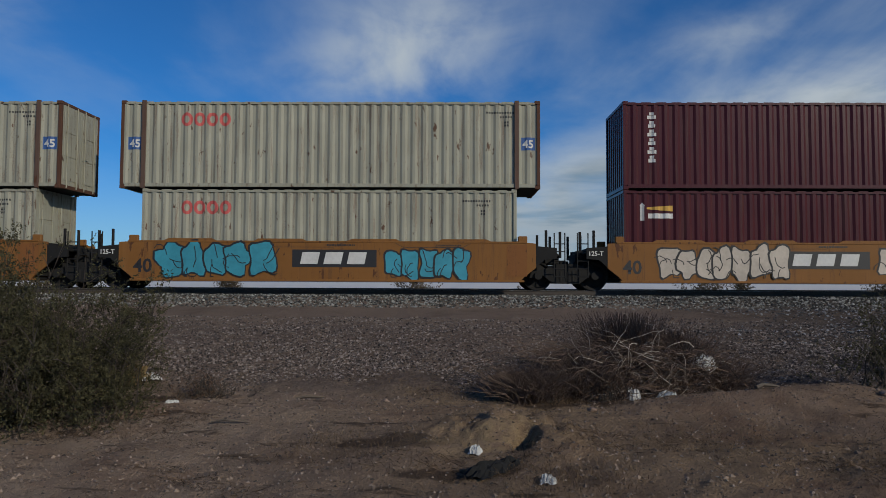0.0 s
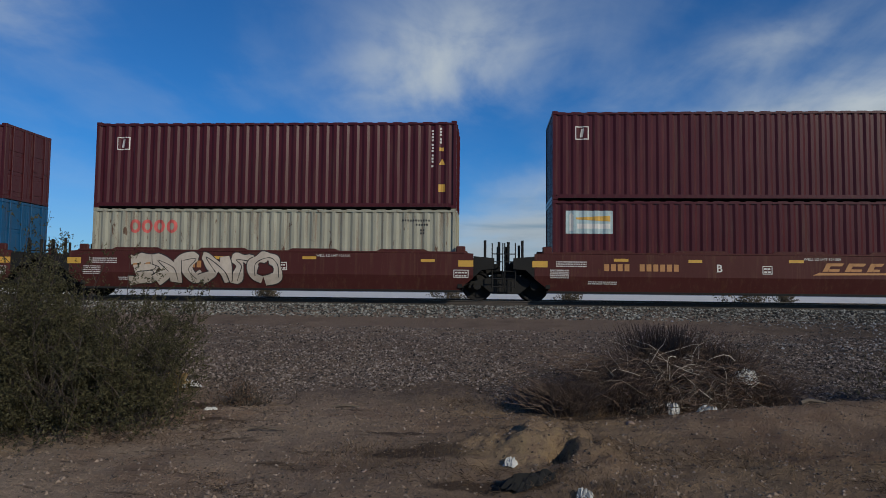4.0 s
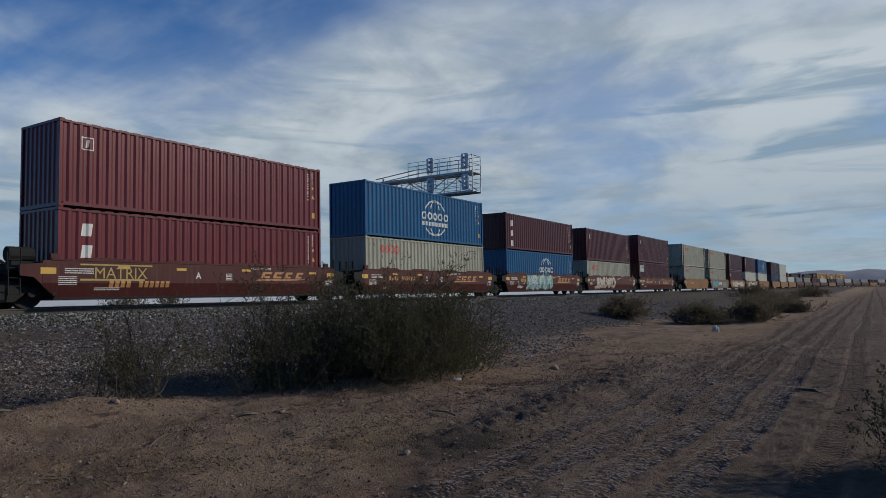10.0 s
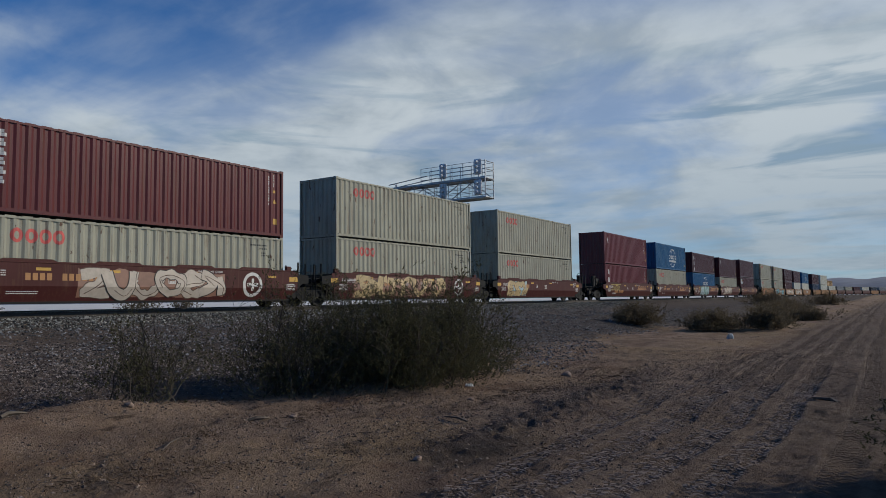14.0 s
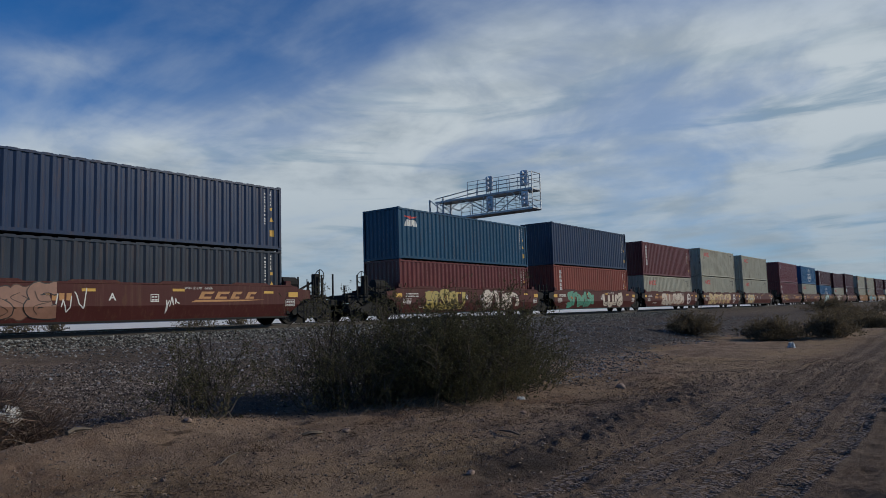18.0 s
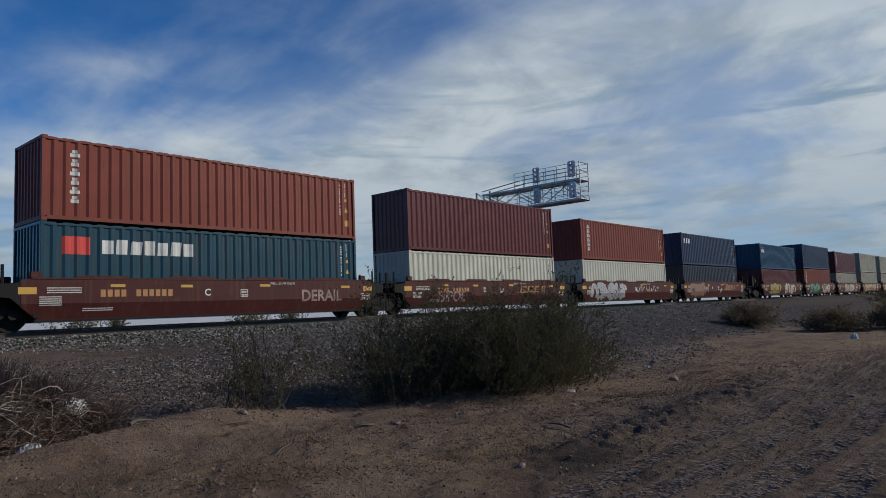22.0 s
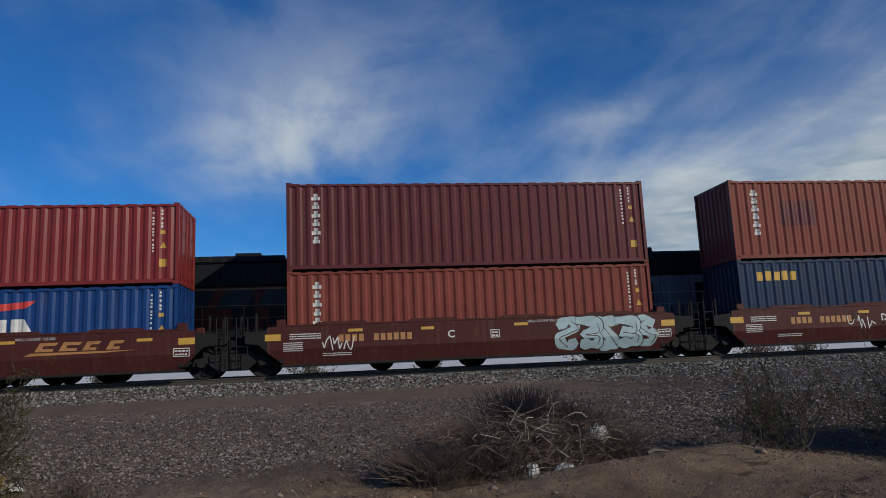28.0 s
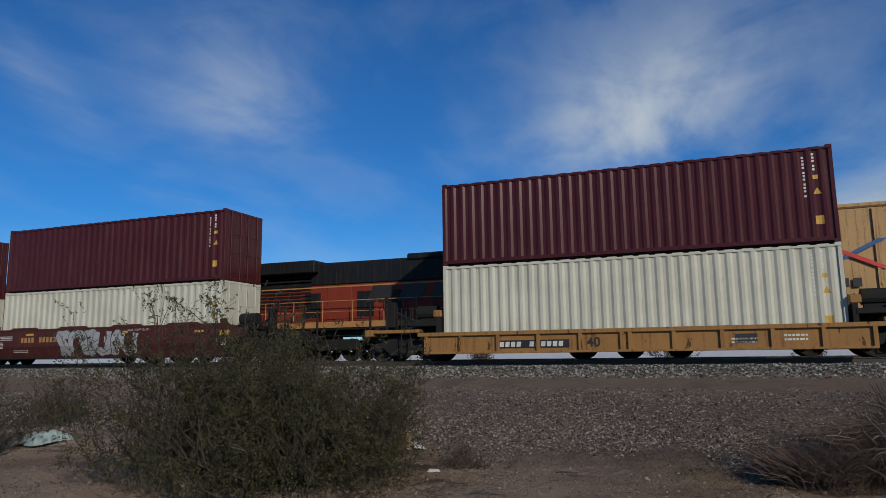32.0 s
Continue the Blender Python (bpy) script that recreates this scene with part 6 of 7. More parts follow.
def build_signal_bridge():
    X, y0, y1 = 39.8, 30.9, 22.75
    g = tagged(new("signal_bridge"), "galvanised cantilever signal bridge over the tracks with railings", "signal bridge")
    zg = float(ground_height(X, y0))
    for dx in (-0.45, 0.45):
        for dy in (-0.62, 0.62):
            part("mast", lambda bm, dx=dx, dy=dy: tube(bm, [(X + dx, y0 + dy, zg - 0.1), (X + dx, y0 + dy, 10.0)], 0.075, 8), GALV, g, "steel tower leg")
        for k in range(9):
            z = zg + 0.4 + k * 0.95
            part("mast_brace", lambda bm, dx=dx, z=z, k=k: tube(bm, [(X + dx, y0 - 0.62 + 1.24 * (k % 2), z), (X + dx, y0 + 0.62 - 1.24 * (k % 2), z + 0.95)], 0.035, 5), GALV, g)
            part("mast_strut", lambda bm, dx=dx, z=z: tube(bm, [(X + dx, y0 - 0.62, z), (X + dx, y0 + 0.62, z)], 0.028, 5), GALV, g)
    part("footing", lambda bm: box(bm, X - 0.9, X + 0.9, y0 - 0.6, y0 + 0.6, zg - 0.6, zg + 0.25, 0.04), CONCRETE, g)
    for z, ya in ((8.42, 28.6), (9.72, y0)):
        part("walkway", lambda bm, z=z, ya=ya: (box(bm, X - 0.55, X + 0.55, y1, ya, z, z + 0.05), box(bm, X - 0.6, X - 0.54, y1, ya, z - 0.06, z + 0.06), box(bm, X + 0.54, X + 0.6, y1, ya, z - 0.06, z + 0.06)), GALV, g, "grated walkway deck")
    for s in (-0.55, 0.55):
        for z, ya, tall in ((8.45, 28.6, 1.2), (9.75, 28.0, 1.1)):
            def railing(bm, s=s, z=z, ya=ya, tall=tall):
                n = 6
                for i in range(n + 1):
                    y = y1 + (ya - y1) * i / n
                    tube(bm, [(X + s, y, z), (X + s, y, z + tall)], 0.025, 5)
                for k in range(1, 5):
                    tube(bm, [(X + s, y1, z + tall * k / 4), (X + s, ya, z + tall * k / 4)], 0.016, 5)
            part("railing", railing, GALV, g, "pipe railing")

        def truss(bm, s=s):
            pts = [(y1 + 0.2, 8.5), (24.4, 9.7), (26.4, 8.5), (28.4, 9.7), (29.6, 9.1), (y0, 9.7)]
            for (ya, za), (yb, zb) in zip(pts, pts[1:]):
                tube(bm, [(X + s, ya, za), (X + s, yb, zb)], 0.032, 6)
            tube(bm, [(X + s, 28.6, 8.45), (X + s, y0, 9.0)], 0.06, 6)
            tube(bm, [(X + s, 27.5, 10.3), (X + s, y0, 10.0)], 0.035, 6)
        part("truss", truss, GALV, g, "diagonal truss members")
    part("end_frame", lambda bm: [tube(bm, [(X + s, y1, 8.4), (X + s, y1, 10.9)], 0.04, 6) for s in (-0.55, 0.55)] + [tube(bm, [(X - 0.55, y1, z), (X + 0.55, y1, z)], 0.03, 6) for z in (9.0, 9.7, 10.3, 10.85)], GALV, g)
    for y in (23.3, 26.1):
        for z in (8.55, 9.95):
            head = part("signal_head", lambda bm, y=y, z=z: (box(bm, X - 0.68, X - 0.50, y - 0.28, y + 0.28, z, z + 1.05, 0.06), tube(bm, [(X - 0.45, y, z - 0.2), (X - 0.45, y, z + 0.9)], 0.05, 6)), HEAD, g, "grey signal head with hoods")
            for k in range(3):
                part("hood", lambda bm, y=y, z=z, k=k: tube(bm, [(X - 0.92, y, z + 0.2 + 0.32 * k), (X - 0.68, y, z + 0.2 + 0.32 * k)], [0.10, 0.12], 9), HEAD, head)


build_signal_bridge()


# ---- plants ----
LEAF = leaf_material("creosote_leaf", (0.037, 0.035, 0.019), (0.116, 0.106, 0.055))
FAR_LEAF = leaf_material("dry_bush_leaf", (0.075, 0.058, 0.037), (0.175, 0.138, 0.088))
TWIG = plain("grey_twig", (0.10, 0.078, 0.058), 0.85)
STEM = plain("dark_stem", (0.058, 0.044, 0.033), 0.85)
LITTER = leaf_material("twig_litter", (0.030, 0.020, 0.014), (0.17, 0.115, 0.075))
DEAD = plain("dead_wood", (0.34, 0.285, 0.23), 0.85, 0, 20, 0.45)
CROWN = plain("dead_crown", (0.118, 0.078, 0.056), 0.9)
STRAW = leaf_material("dry_straw", (0.075, 0.048, 0.030), (0.23, 0.160, 0.095))


def build_bush(x, y, wide, tall, stems, leaves, seed, label, leaf=0.020, low=0.05, mat=None):
    rng = random.Random(seed)
    z = float(ground_height(x, y)) - 0.03
    bush = tagged(new("creosote_bush"), label, "bush")
    bush.matrix_basis = pose(x, y, z)
    tips = []

    def wood(bm):
        for i in range(stems):
            a = rng.uniform(0, 2 * math.pi)
            lobe = 0.72 + 0.28 * math.sin(2.0 * a + seed) * math.sin(3.0 * a + 2.0 * seed)
            reach = wide / 2 * lobe * rng.uniform(0.10, 0.95) ** 0.8
            h = tall * (1 - 0.58 * (reach / (wide / 2)) ** 2) * (rng.uniform(0.35, 0.85) if rng.random() < 0.72 else rng.uniform(0.8, 1.12))
            p = [Vector((rng.gauss(0, 0.13) * wide, rng.gauss(0, 0.13) * wide, 0))]
            for k in range(1, 6):
                u = k / 5
                p.append(Vector((p[0].x + reach * math.cos(a) * u ** 0.8 + rng.uniform(-0.07, 0.07), p[0].y + reach * math.sin(a) * u ** 0.8 + rng.uniform(-0.07, 0.07), h * u ** 1.15 + rng.uniform(-0.04, 0.04))))
            tube(bm, p, [0.011, 0.009, 0.007, 0.005, 0.0035, 0.002], 4, False)
            tips.extend((p[k].lerp(p[k + 1], rng.random()), 0.10 + 0.04 * k) for k in (0, 1, 1, 2, 3, 3, 4, 4))
            tips.append((p[5], 0.16))
            for k in (2, 3, 4):
                for _ in range(2):
                    q = p[k] + Vector((rng.uniform(-1, 1), rng.uniform(-1, 1), rng.uniform(0.1, 1.0))) * 0.18 * tall
                    tube(bm, [p[k], p[k].lerp(q, 0.5) + Vector((0, 0, 0.03)), q], [0.006, 0.005, 0.0025], 3, False)
                    tips.append((q, 0.13))
    part("stem_tangle", wood, STEM, bush, "thin grey woody stems")["kind"] = "stuff"
    r = np.random.RandomState(seed)
    # leaves in small sprays along the outer twigs
    per = 12
    sprays = leaves // per
    # some foliage hangs low round the skirt of the bush
    for _ in range(stems * 3):
        a, q = rng.uniform(0, 2 * math.pi), rng.uniform(0.55, 0.95) * wide / 2
        tips.append((Vector((q * math.cos(a), q * math.sin(a), tall * rng.uniform(0.06, 0.40))), 0.22))
    pick = r.randint(0, len(tips), sprays)
    root = np.array([tips[i][0] for i in pick]) + r.normal(0, 1, (sprays, 3)) * np.array([tips[i][1] for i in pick])[:, None] * 0.40
    # clumps with gaps between them
    clump = lattice(root[:, 0] * 2.1 + 60 + root[:, 2], root[:, 1] * 2.1 + 60, seed) + lattice(root[:, 0] * 2.3 + 90, root[:, 2] * 2.9 + 90 + root[:, 1], seed + 1)
    root = root[clump > (-0.22 if leaf < 0.04 else -0.6) + 0.12 * r.rand(sprays)]
    sprays = len(root)
    out = root * np.array([1, 1, 0]) / (wide / 2)
    way = r.normal(0, 0.55, (sprays, 3)) + out * 0.5 + np.array([0, 0, 0.75])
    way /= np.linalg.norm(way, axis=1)[:, None]
    reach = r.uniform(0.06, 0.20, (sprays, 1, 1)) * (leaf / 0.021)
    c = (root[:, None] + way[:, None] * reach * np.linspace(0, 1, per)[None, :, None] + r.normal(0, 0.009 * leaf / 0.021, (sprays, per, 3))).reshape(-1, 3)
    way = np.repeat(way, per, axis=0)
    keep = c[:, 2] > low * r.uniform(0.3, 2.5, len(c))
    c, way = c[keep], way[keep]
    n = len(c)
    u = way * 0.8 + r.normal(0, 0.6, (n, 3))
    u /= np.linalg.norm(u, axis=1)[:, None]
    w = np.cross(u, r.normal(0, 1, (n, 3)))
    w /= np.linalg.norm(w, axis=1)[:, None]
    s = leaf * r.uniform(0.45, 1.1, (n, 1))
    quad = np.stack([c - u * s, c - w * s * 0.45, c + u * s, c + w * s * 0.45], 1).reshape(-1, 3)
    ob = new("leaves", raw_mesh("leaves", quad.tolist(), np.arange(4 * n).reshape(n, 4).tolist(), mat or (LEAF if leaf < 0.04 else FAR_LEAF)))
    ob.parent = bush
    ob["label"], ob["kind"] = "dry brown leaves and stalks" if mat else "small dark olive leaves", "stuff"
    return bush


def build_dead_twigs(x, y, wide, tall, count, seed):
    """Pale dead twigs fanned out at the foot of a bush."""
    rng = random.Random(seed)
    twigs = tagged(new("dead_twigs", mesh_of("dead_twigs", lambda bm: [tube(bm, [(px, py, 0.0), (px + dx * 0.6, py + dy * 0.6, h * 0.8), (px + dx, py + dy, h)], [0.004, 0.003, 0.0015], 3, False)
             for px, py, dx, dy, h in ((rng.gauss(0, wide * 0.3), rng.gauss(0, 0.12), rng.gauss(0, 0.16), rng.gauss(-0.1, 0.12), tall * rng.uniform(0.2, 1.0)) for _ in range(count // 2))], TWIG)), "pale dead twigs at the foot of a creosote bush", "twigs", kind="stuff")
    twigs.matrix_basis = pose(x, y, float(ground_height(x, y)))


build_bush(-5.3, 8.1, 3.9, 1.85, 170, 190000, 3, "dark olive creosote bush on bare dirt beside litter")
build_bush(-6.6, 8.5, 4.6, 2.45, 150, 160000, 4, "tall creosote bush with sparse leafy tips")
build_bush(-12.1, 8.5, 2.4, 1.4, 60, 18000, 24, "smaller creosote bush at the foot of the slope")
build_bush(10.6, 8.1, 4.2, 2.15, 190, 170000, 5, "large dark creosote bush at the foot of the slope")
build_bush(12.3, 8.4, 3.6, 1.95, 130, 110000, 6, "rounded dark creosote bush by the embankment")
build_bush(8.9, 9.0, 3.0, 2.1, 80, 50000, 27, "thin creosote bush with sparse upper twigs")
build_bush(6.1, 9.4, 2.5, 1.45, 34, 10000, 7, "sparse young creosote bush with thin leaves")
build_bush(7.35, -0.55, 1.7, 1.25, 70, 30000, 8, "low creosote bush beside the dirt road")
build_bush(-13.6, 11.4, 2.2, 1.3, 50, 11000, 9, "creosote bush near a pale tarp")
for bx, by, bw, bh, bs in ((34.9, 11.4, 2.5, 1.25, 10), (34.4, 7.5, 2.7, 1.10, 11), (35.9, 5.5, 2.5, 1.35, 12), (50, 5.4, 3.0, 1.0, 13), (58, 8.2, 4.0, 1.4, 14), (68, 8.4, 4.6, 1.6, 15), (58, -3.0, 3.5, 1.6, 16), (75, -6, 5, 2.2, 17), (90, 13.5, 6, 2.2, 18), (100, -4.5, 6, 2.5, 19), (120, 10, 7, 2.4, 20)):
    build_bush(bx, by, bw, bh * 0.85, 60, 14000, bs, "rounded grey-brown desert bush beside the dirt road", 0.042 + bw * 0.004)


for bx, by, bw, bh, bn, bs in ((-5.6, 6.9, 1.2, 0.35, 260, 61), (-6.9, 7.1, 0.9, 0.28, 140, 62), (-4.2, 8.0, 0.7, 0.25, 120, 63), (-12.3, 7.7, 0.8, 0.35, 140, 64), (8.9, 7.75, 0.9, 0.22, 90, 65)):
    build_dead_twigs(bx, by, bw, bh, bn, bs)

DRY_LEAF = leaf_material("dry_brown_leaf", (0.085, 0.050, 0.033), (0.20, 0.128, 0.085))
for bx, by, bw, bh, bn, bs, bl in ((1.35, 9.75, 1.1, 0.50, 3000, 41, "low dry reddish-brown shrub beside the brush heap"), (0.75, 10.3, 0.8, 0.35, 1500, 42, "small dry brown shrub on gravel"), (3.4, 10.75, 2.6, 1.20, 12000, 43, "dead brown shrub behind the heaped branches"),
                                   (2.2, 9.55, 0.8, 0.35, 1500, 44, "small dry brown shrub beside heaped branches"), (-3.5, 9.75, 1.2, 0.35, 2500, 45, "low dead weeds under a creosote bush")):
    build_bush(bx, by, bw, bh, 36, bn, bs, bl, 0.013, 0.02, DRY_LEAF)


def build_brush_pile():
    rng = random.Random(77)
    cx, cy = 2.65, 10.35
    z0 = float(ground_height(cx, cy))
    pile = tagged(new("brush_pile"), "tangled heap of dead grey branches and brown twigs", "brush pile")
    pile.matrix_basis = pose(cx, cy, z0 - 0.05)

    def limb(bm, count, length, thick, sides, spread):
        for _ in range(count):
            p = Vector((rng.gauss(-0.1, 0.85 * spread), rng.gauss(0, 0.36 * spread), rng.uniform(0.0, 0.75)))
            h, e = rng.uniform(0, 6.28), rng.uniform(-0.2, 0.75)
            pts, n, long = [p], 6, length * rng.uniform(0.5, 1.2)
            for k in range(n):
                h += rng.uniform(-0.6, 0.6)
                e += rng.uniform(-0.5, 0.25)
                p = p + Vector((math.cos(h) * math.cos(e), math.sin(h) * math.cos(e), math.sin(e))) * long / n
                p.z = max(p.z, 0.02)
                pts.append(p)
            tube(bm, pts, [thick * (1 - 0.8 * k / n) for k in range(n + 1)], sides, False)
    # bleached sinuous branches lying over the heap
    def pale(bm):
        p = Vector((rng.gauss(-0.05, 0.55), rng.uniform(-0.70, 0.0), rng.uniform(0.10, 0.85)))
        h, e, bend = rng.choice((0.2, 0.5, 2.8, -0.3, 3.4)) + rng.gauss(0, 0.5), rng.uniform(0.0, 0.9), rng.uniform(-0.5, 0.5)
        pts, n, long, thick = [p], 8, rng.uniform(0.35, 0.95), rng.uniform(0.0035, 0.0085)
        for k in range(n):
            h += bend + rng.uniform(-0.5, 0.5)
            e += rng.uniform(-0.55, 0.25)
            p = p + Vector((math.cos(h) * math.cos(e), 0.5 * math.sin(h) * math.cos(e), math.sin(e))) * long / n
            p.z = max(p.z, 0.03)
            pts.append(p)
        tube(bm, pts, [thick * (1 - 0.75 * k / n) for k in range(n + 1)], 5, False)
    for i in range(120):
        part("branch", pale if i < 62 else (lambda bm: limb(bm, 1, 1.2, 0.011, 5, 0.72)), DEAD if i < 62 else TWIG, pile, "bleached curved branch" if i < 62 else "")
    part("twig_tangle", lambda bm: limb(bm, 4600, 0.56, 0.0058, 3, 0.84), CROWN, pile, "dense brown twigs")["kind"] = "stuff"

    def tufts(bm):
        """Feathery twigs fanned up from a few roots."""
        for cx, cy, wide, tall, count in ((0.05, 0.45, 0.55, 1.20, 1900), (0.75, 0.35, 0.50, 0.95, 1100), (-1.55, -0.62, 0.45, 0.48, 1100), (-0.75, -0.35, 0.45, 0.65, 800), (1.35, 0.3, 0.55, 0.55, 700), (-0.55, 0.4, 0.45, 0.75, 800)):
            for _ in range(count):
                p = Vector((cx + rng.gauss(0, wide * 0.35), cy + rng.gauss(0, wide * 0.3), 0.02))
                q = p + Vector((rng.gauss(0, wide * 0.55), rng.gauss(0, wide * 0.5), tall * rng.uniform(0.35, 1.05)))
                m = p.lerp(q, 0.55) + Vector((rng.uniform(-0.05, 0.05), 0, 0.05))
                tube(bm, [p, m, q], [0.0065, 0.005, 0.0026], 3, False)
                tube(bm, [m, m + Vector((rng.gauss(0, 0.10), rng.gauss(0, 0.08), rng.uniform(0.02, 0.2)))], [0.003, 0.0015], 3, False)
    part("dry_crown", tufts, CROWN, pile, "dry reddish-brown upright twigs")["kind"] = "stuff"


build_brush_pile()


def build_dry_grass():
    """Thin dead weeds strewn over the dirt."""
    rng = np.random.RandomState(5)
    spots = [(1.4, 9.6, 0.5, 700), (0.9, 5.9, 0.8, 900), (-1.1, 7.0, 0.7, 500), (2.6, 7.4, 1.2, 800), (4.0, 6.0, 1.0, 700), (-1.7, 4.8, 0.4, 350), (-3.6, 9.9, 0.4, 400), (5.4, 7.6, 1.2, 700), (6.3, 5.0, 1.1, 600), (4.8, 10.1, 0.7, 500),
             (8.5, 6.4, 1.0, 400), (-0.6, 10.8, 1.4, 300), (1.9, 9.9, 0.5, 800), (3.6, 4.4, 0.9, 500), (7.2, 9.6, 0.7, 400), (12, 5.2, 1.5, 400)]
    verts, faces = [], []
    for cx, cy, r, count in spots:
        x, y = cx + rng.normal(0, r * 0.5, count), cy + rng.normal(0, r * 0.4, count)
        z = ground_height(x, y)
        a, h, lean = rng.uniform(0, 6.28, count), rng.uniform(0.01, 0.09, count), rng.uniform(0.6, 3.0, count)
        for i in range(count):
            dx, dy = math.cos(a[i]), math.sin(a[i])
            w, l = 0.0024, h[i] * lean[i]
            k = len(verts)
            mx, my = x[i] + dx * l * 0.5, y[i] + dy * l * 0.5
            verts += [(x[i] - dy * w, y[i] + dx * w, z[i] - 0.01), (x[i] + dy * w, y[i] - dx * w, z[i] - 0.01), (mx + dy * w, my - dx * w, z[i] + h[i] * 0.6), (mx - dy * w, my + dx * w, z[i] + h[i] * 0.6),
                      (x[i] + dx * l, y[i] + dy * l, z[i] + h[i] * 0.75)]
            faces += [(k, k + 1, k + 2, k + 3), (k + 3, k + 2, k + 4)]
    tagged(new("dry_weeds", raw_mesh("dry_weeds", verts, faces, STRAW)), "thin dead straw-coloured weeds on the dirt", "weeds", kind="stuff")


build_dry_grass()


def build_twig_litter():
    """Broken twigs and dead stalks lying in drifts on the dirt."""
    rng = np.random.RandomState(15)
    x, y = rng.uniform(-6, 16, 90000), rng.uniform(2.8, 10.6, 90000)
    drift = lattice(x * 0.55 + 40, y * 1.1 + 40, 31) + 0.6 * lattice(x * 2.0 + 40, y * 2.6 + 40, 32)
    keep = rng.rand(len(x)) < 0.9 * smooth(0.02, 0.42, drift) * (1 - 0.85 * smooth(5.5, 4.2, y) * smooth(4.0, 7.0, x)) + 0.02
    x, y = x[keep], y[keep]
    n = len(x)
    a, long, w = rng.uniform(0, math.pi, n), 0.02 + 0.13 * rng.rand(n) ** 2.5, rng.uniform(0.0012, 0.0035, n)
    dx, dy = np.cos(a) * long / 2, np.sin(a) * long / 2
    z0, z1 = ground_height(x - dx, y - dy) + 0.004, ground_height(x + dx, y + dy) + 0.004 + 0.06 * rng.rand(n) ** 4
    px, py = -np.sin(a) * w, np.cos(a) * w
    v = np.stack([np.stack(k, -1) for k in ((x - dx - px, y - dy - py, z0), (x - dx + px, y - dy + py, z0), (x + dx, y + dy, z1), (x, y, (z0 + z1) / 2 + 2 * w))], 1)
    f4 = np.array([(0, 1, 3), (1, 2, 3), (2, 0, 3), (0, 2, 1)])
    faces = (f4[None] + 4 * np.arange(n)[:, None, None]).reshape(-1, 3)
    tagged(new("twig_litter", raw_mesh("twig_litter", v.reshape(-1, 3).tolist(), faces.tolist(), LITTER)), "broken dark twigs and dead stalks strewn over dirt", "twigs", kind="stuff")


build_twig_litter()


def build_grass_tuft(x, y, wide, tall, count, seed):
    rng = np.random.RandomState(seed)
    verts, faces = [], []
    for i in range(count):
        px, py, a = rng.normal(0, wide * 0.25), rng.normal(0, wide * 0.2), rng.uniform(0, 6.28)
        h, out = tall * rng.uniform(0.4, 1.0), wide * rng.uniform(0.05, 0.45)
        dx, dy, k = math.cos(a), math.sin(a), len(verts)
        verts += [(px - dy * 0.002, py + dx * 0.002, -0.02), (px + dy * 0.002, py - dx * 0.002, -0.02), (px + dx * out * 0.4 + dy * 0.0015, py + dy * out * 0.4, h * 0.7), (px + dx * out, py + dy * out, h * rng.uniform(0.75, 1.0))]
        faces += [(k, k + 1, k + 2), (k, k + 2, k + 3)]
    ob = new("grass_tuft", raw_mesh("grass_tuft", verts, faces, GOLD_STRAW))
    ob.matrix_basis = pose(x, y, float(ground_height(x, y)))
    tagged(ob, "dry golden grass tuft beside a bush and litter", "grass", kind="stuff")


GOLD_STRAW = leaf_material("golden_straw", (0.11, 0.070, 0.032), (0.30, 0.215, 0.105))
build_grass_tuft(-5.02, 10.62, 0.55, 0.36, 420, 3)


def build_post():
    ob = new("stump", mesh_of("stump", lambda bm: (tube(bm, [(0, 0, -0.05), (0.01, 0, 0.10), (0.03, 0.01, 0.27)], [0.075, 0.06, 0.05], 8), tube(bm, [(0.02, 0, 0.08), (0.10, -0.03, 0.2)], [0.03, 0.018], 6)), TWIG))
    ob.matrix_basis = pose(-5.05, 10.42, float(ground_height(-5.05, 10.42)))
    tagged(ob, "short weathered wooden stump in dry grass", "stump")


build_post()


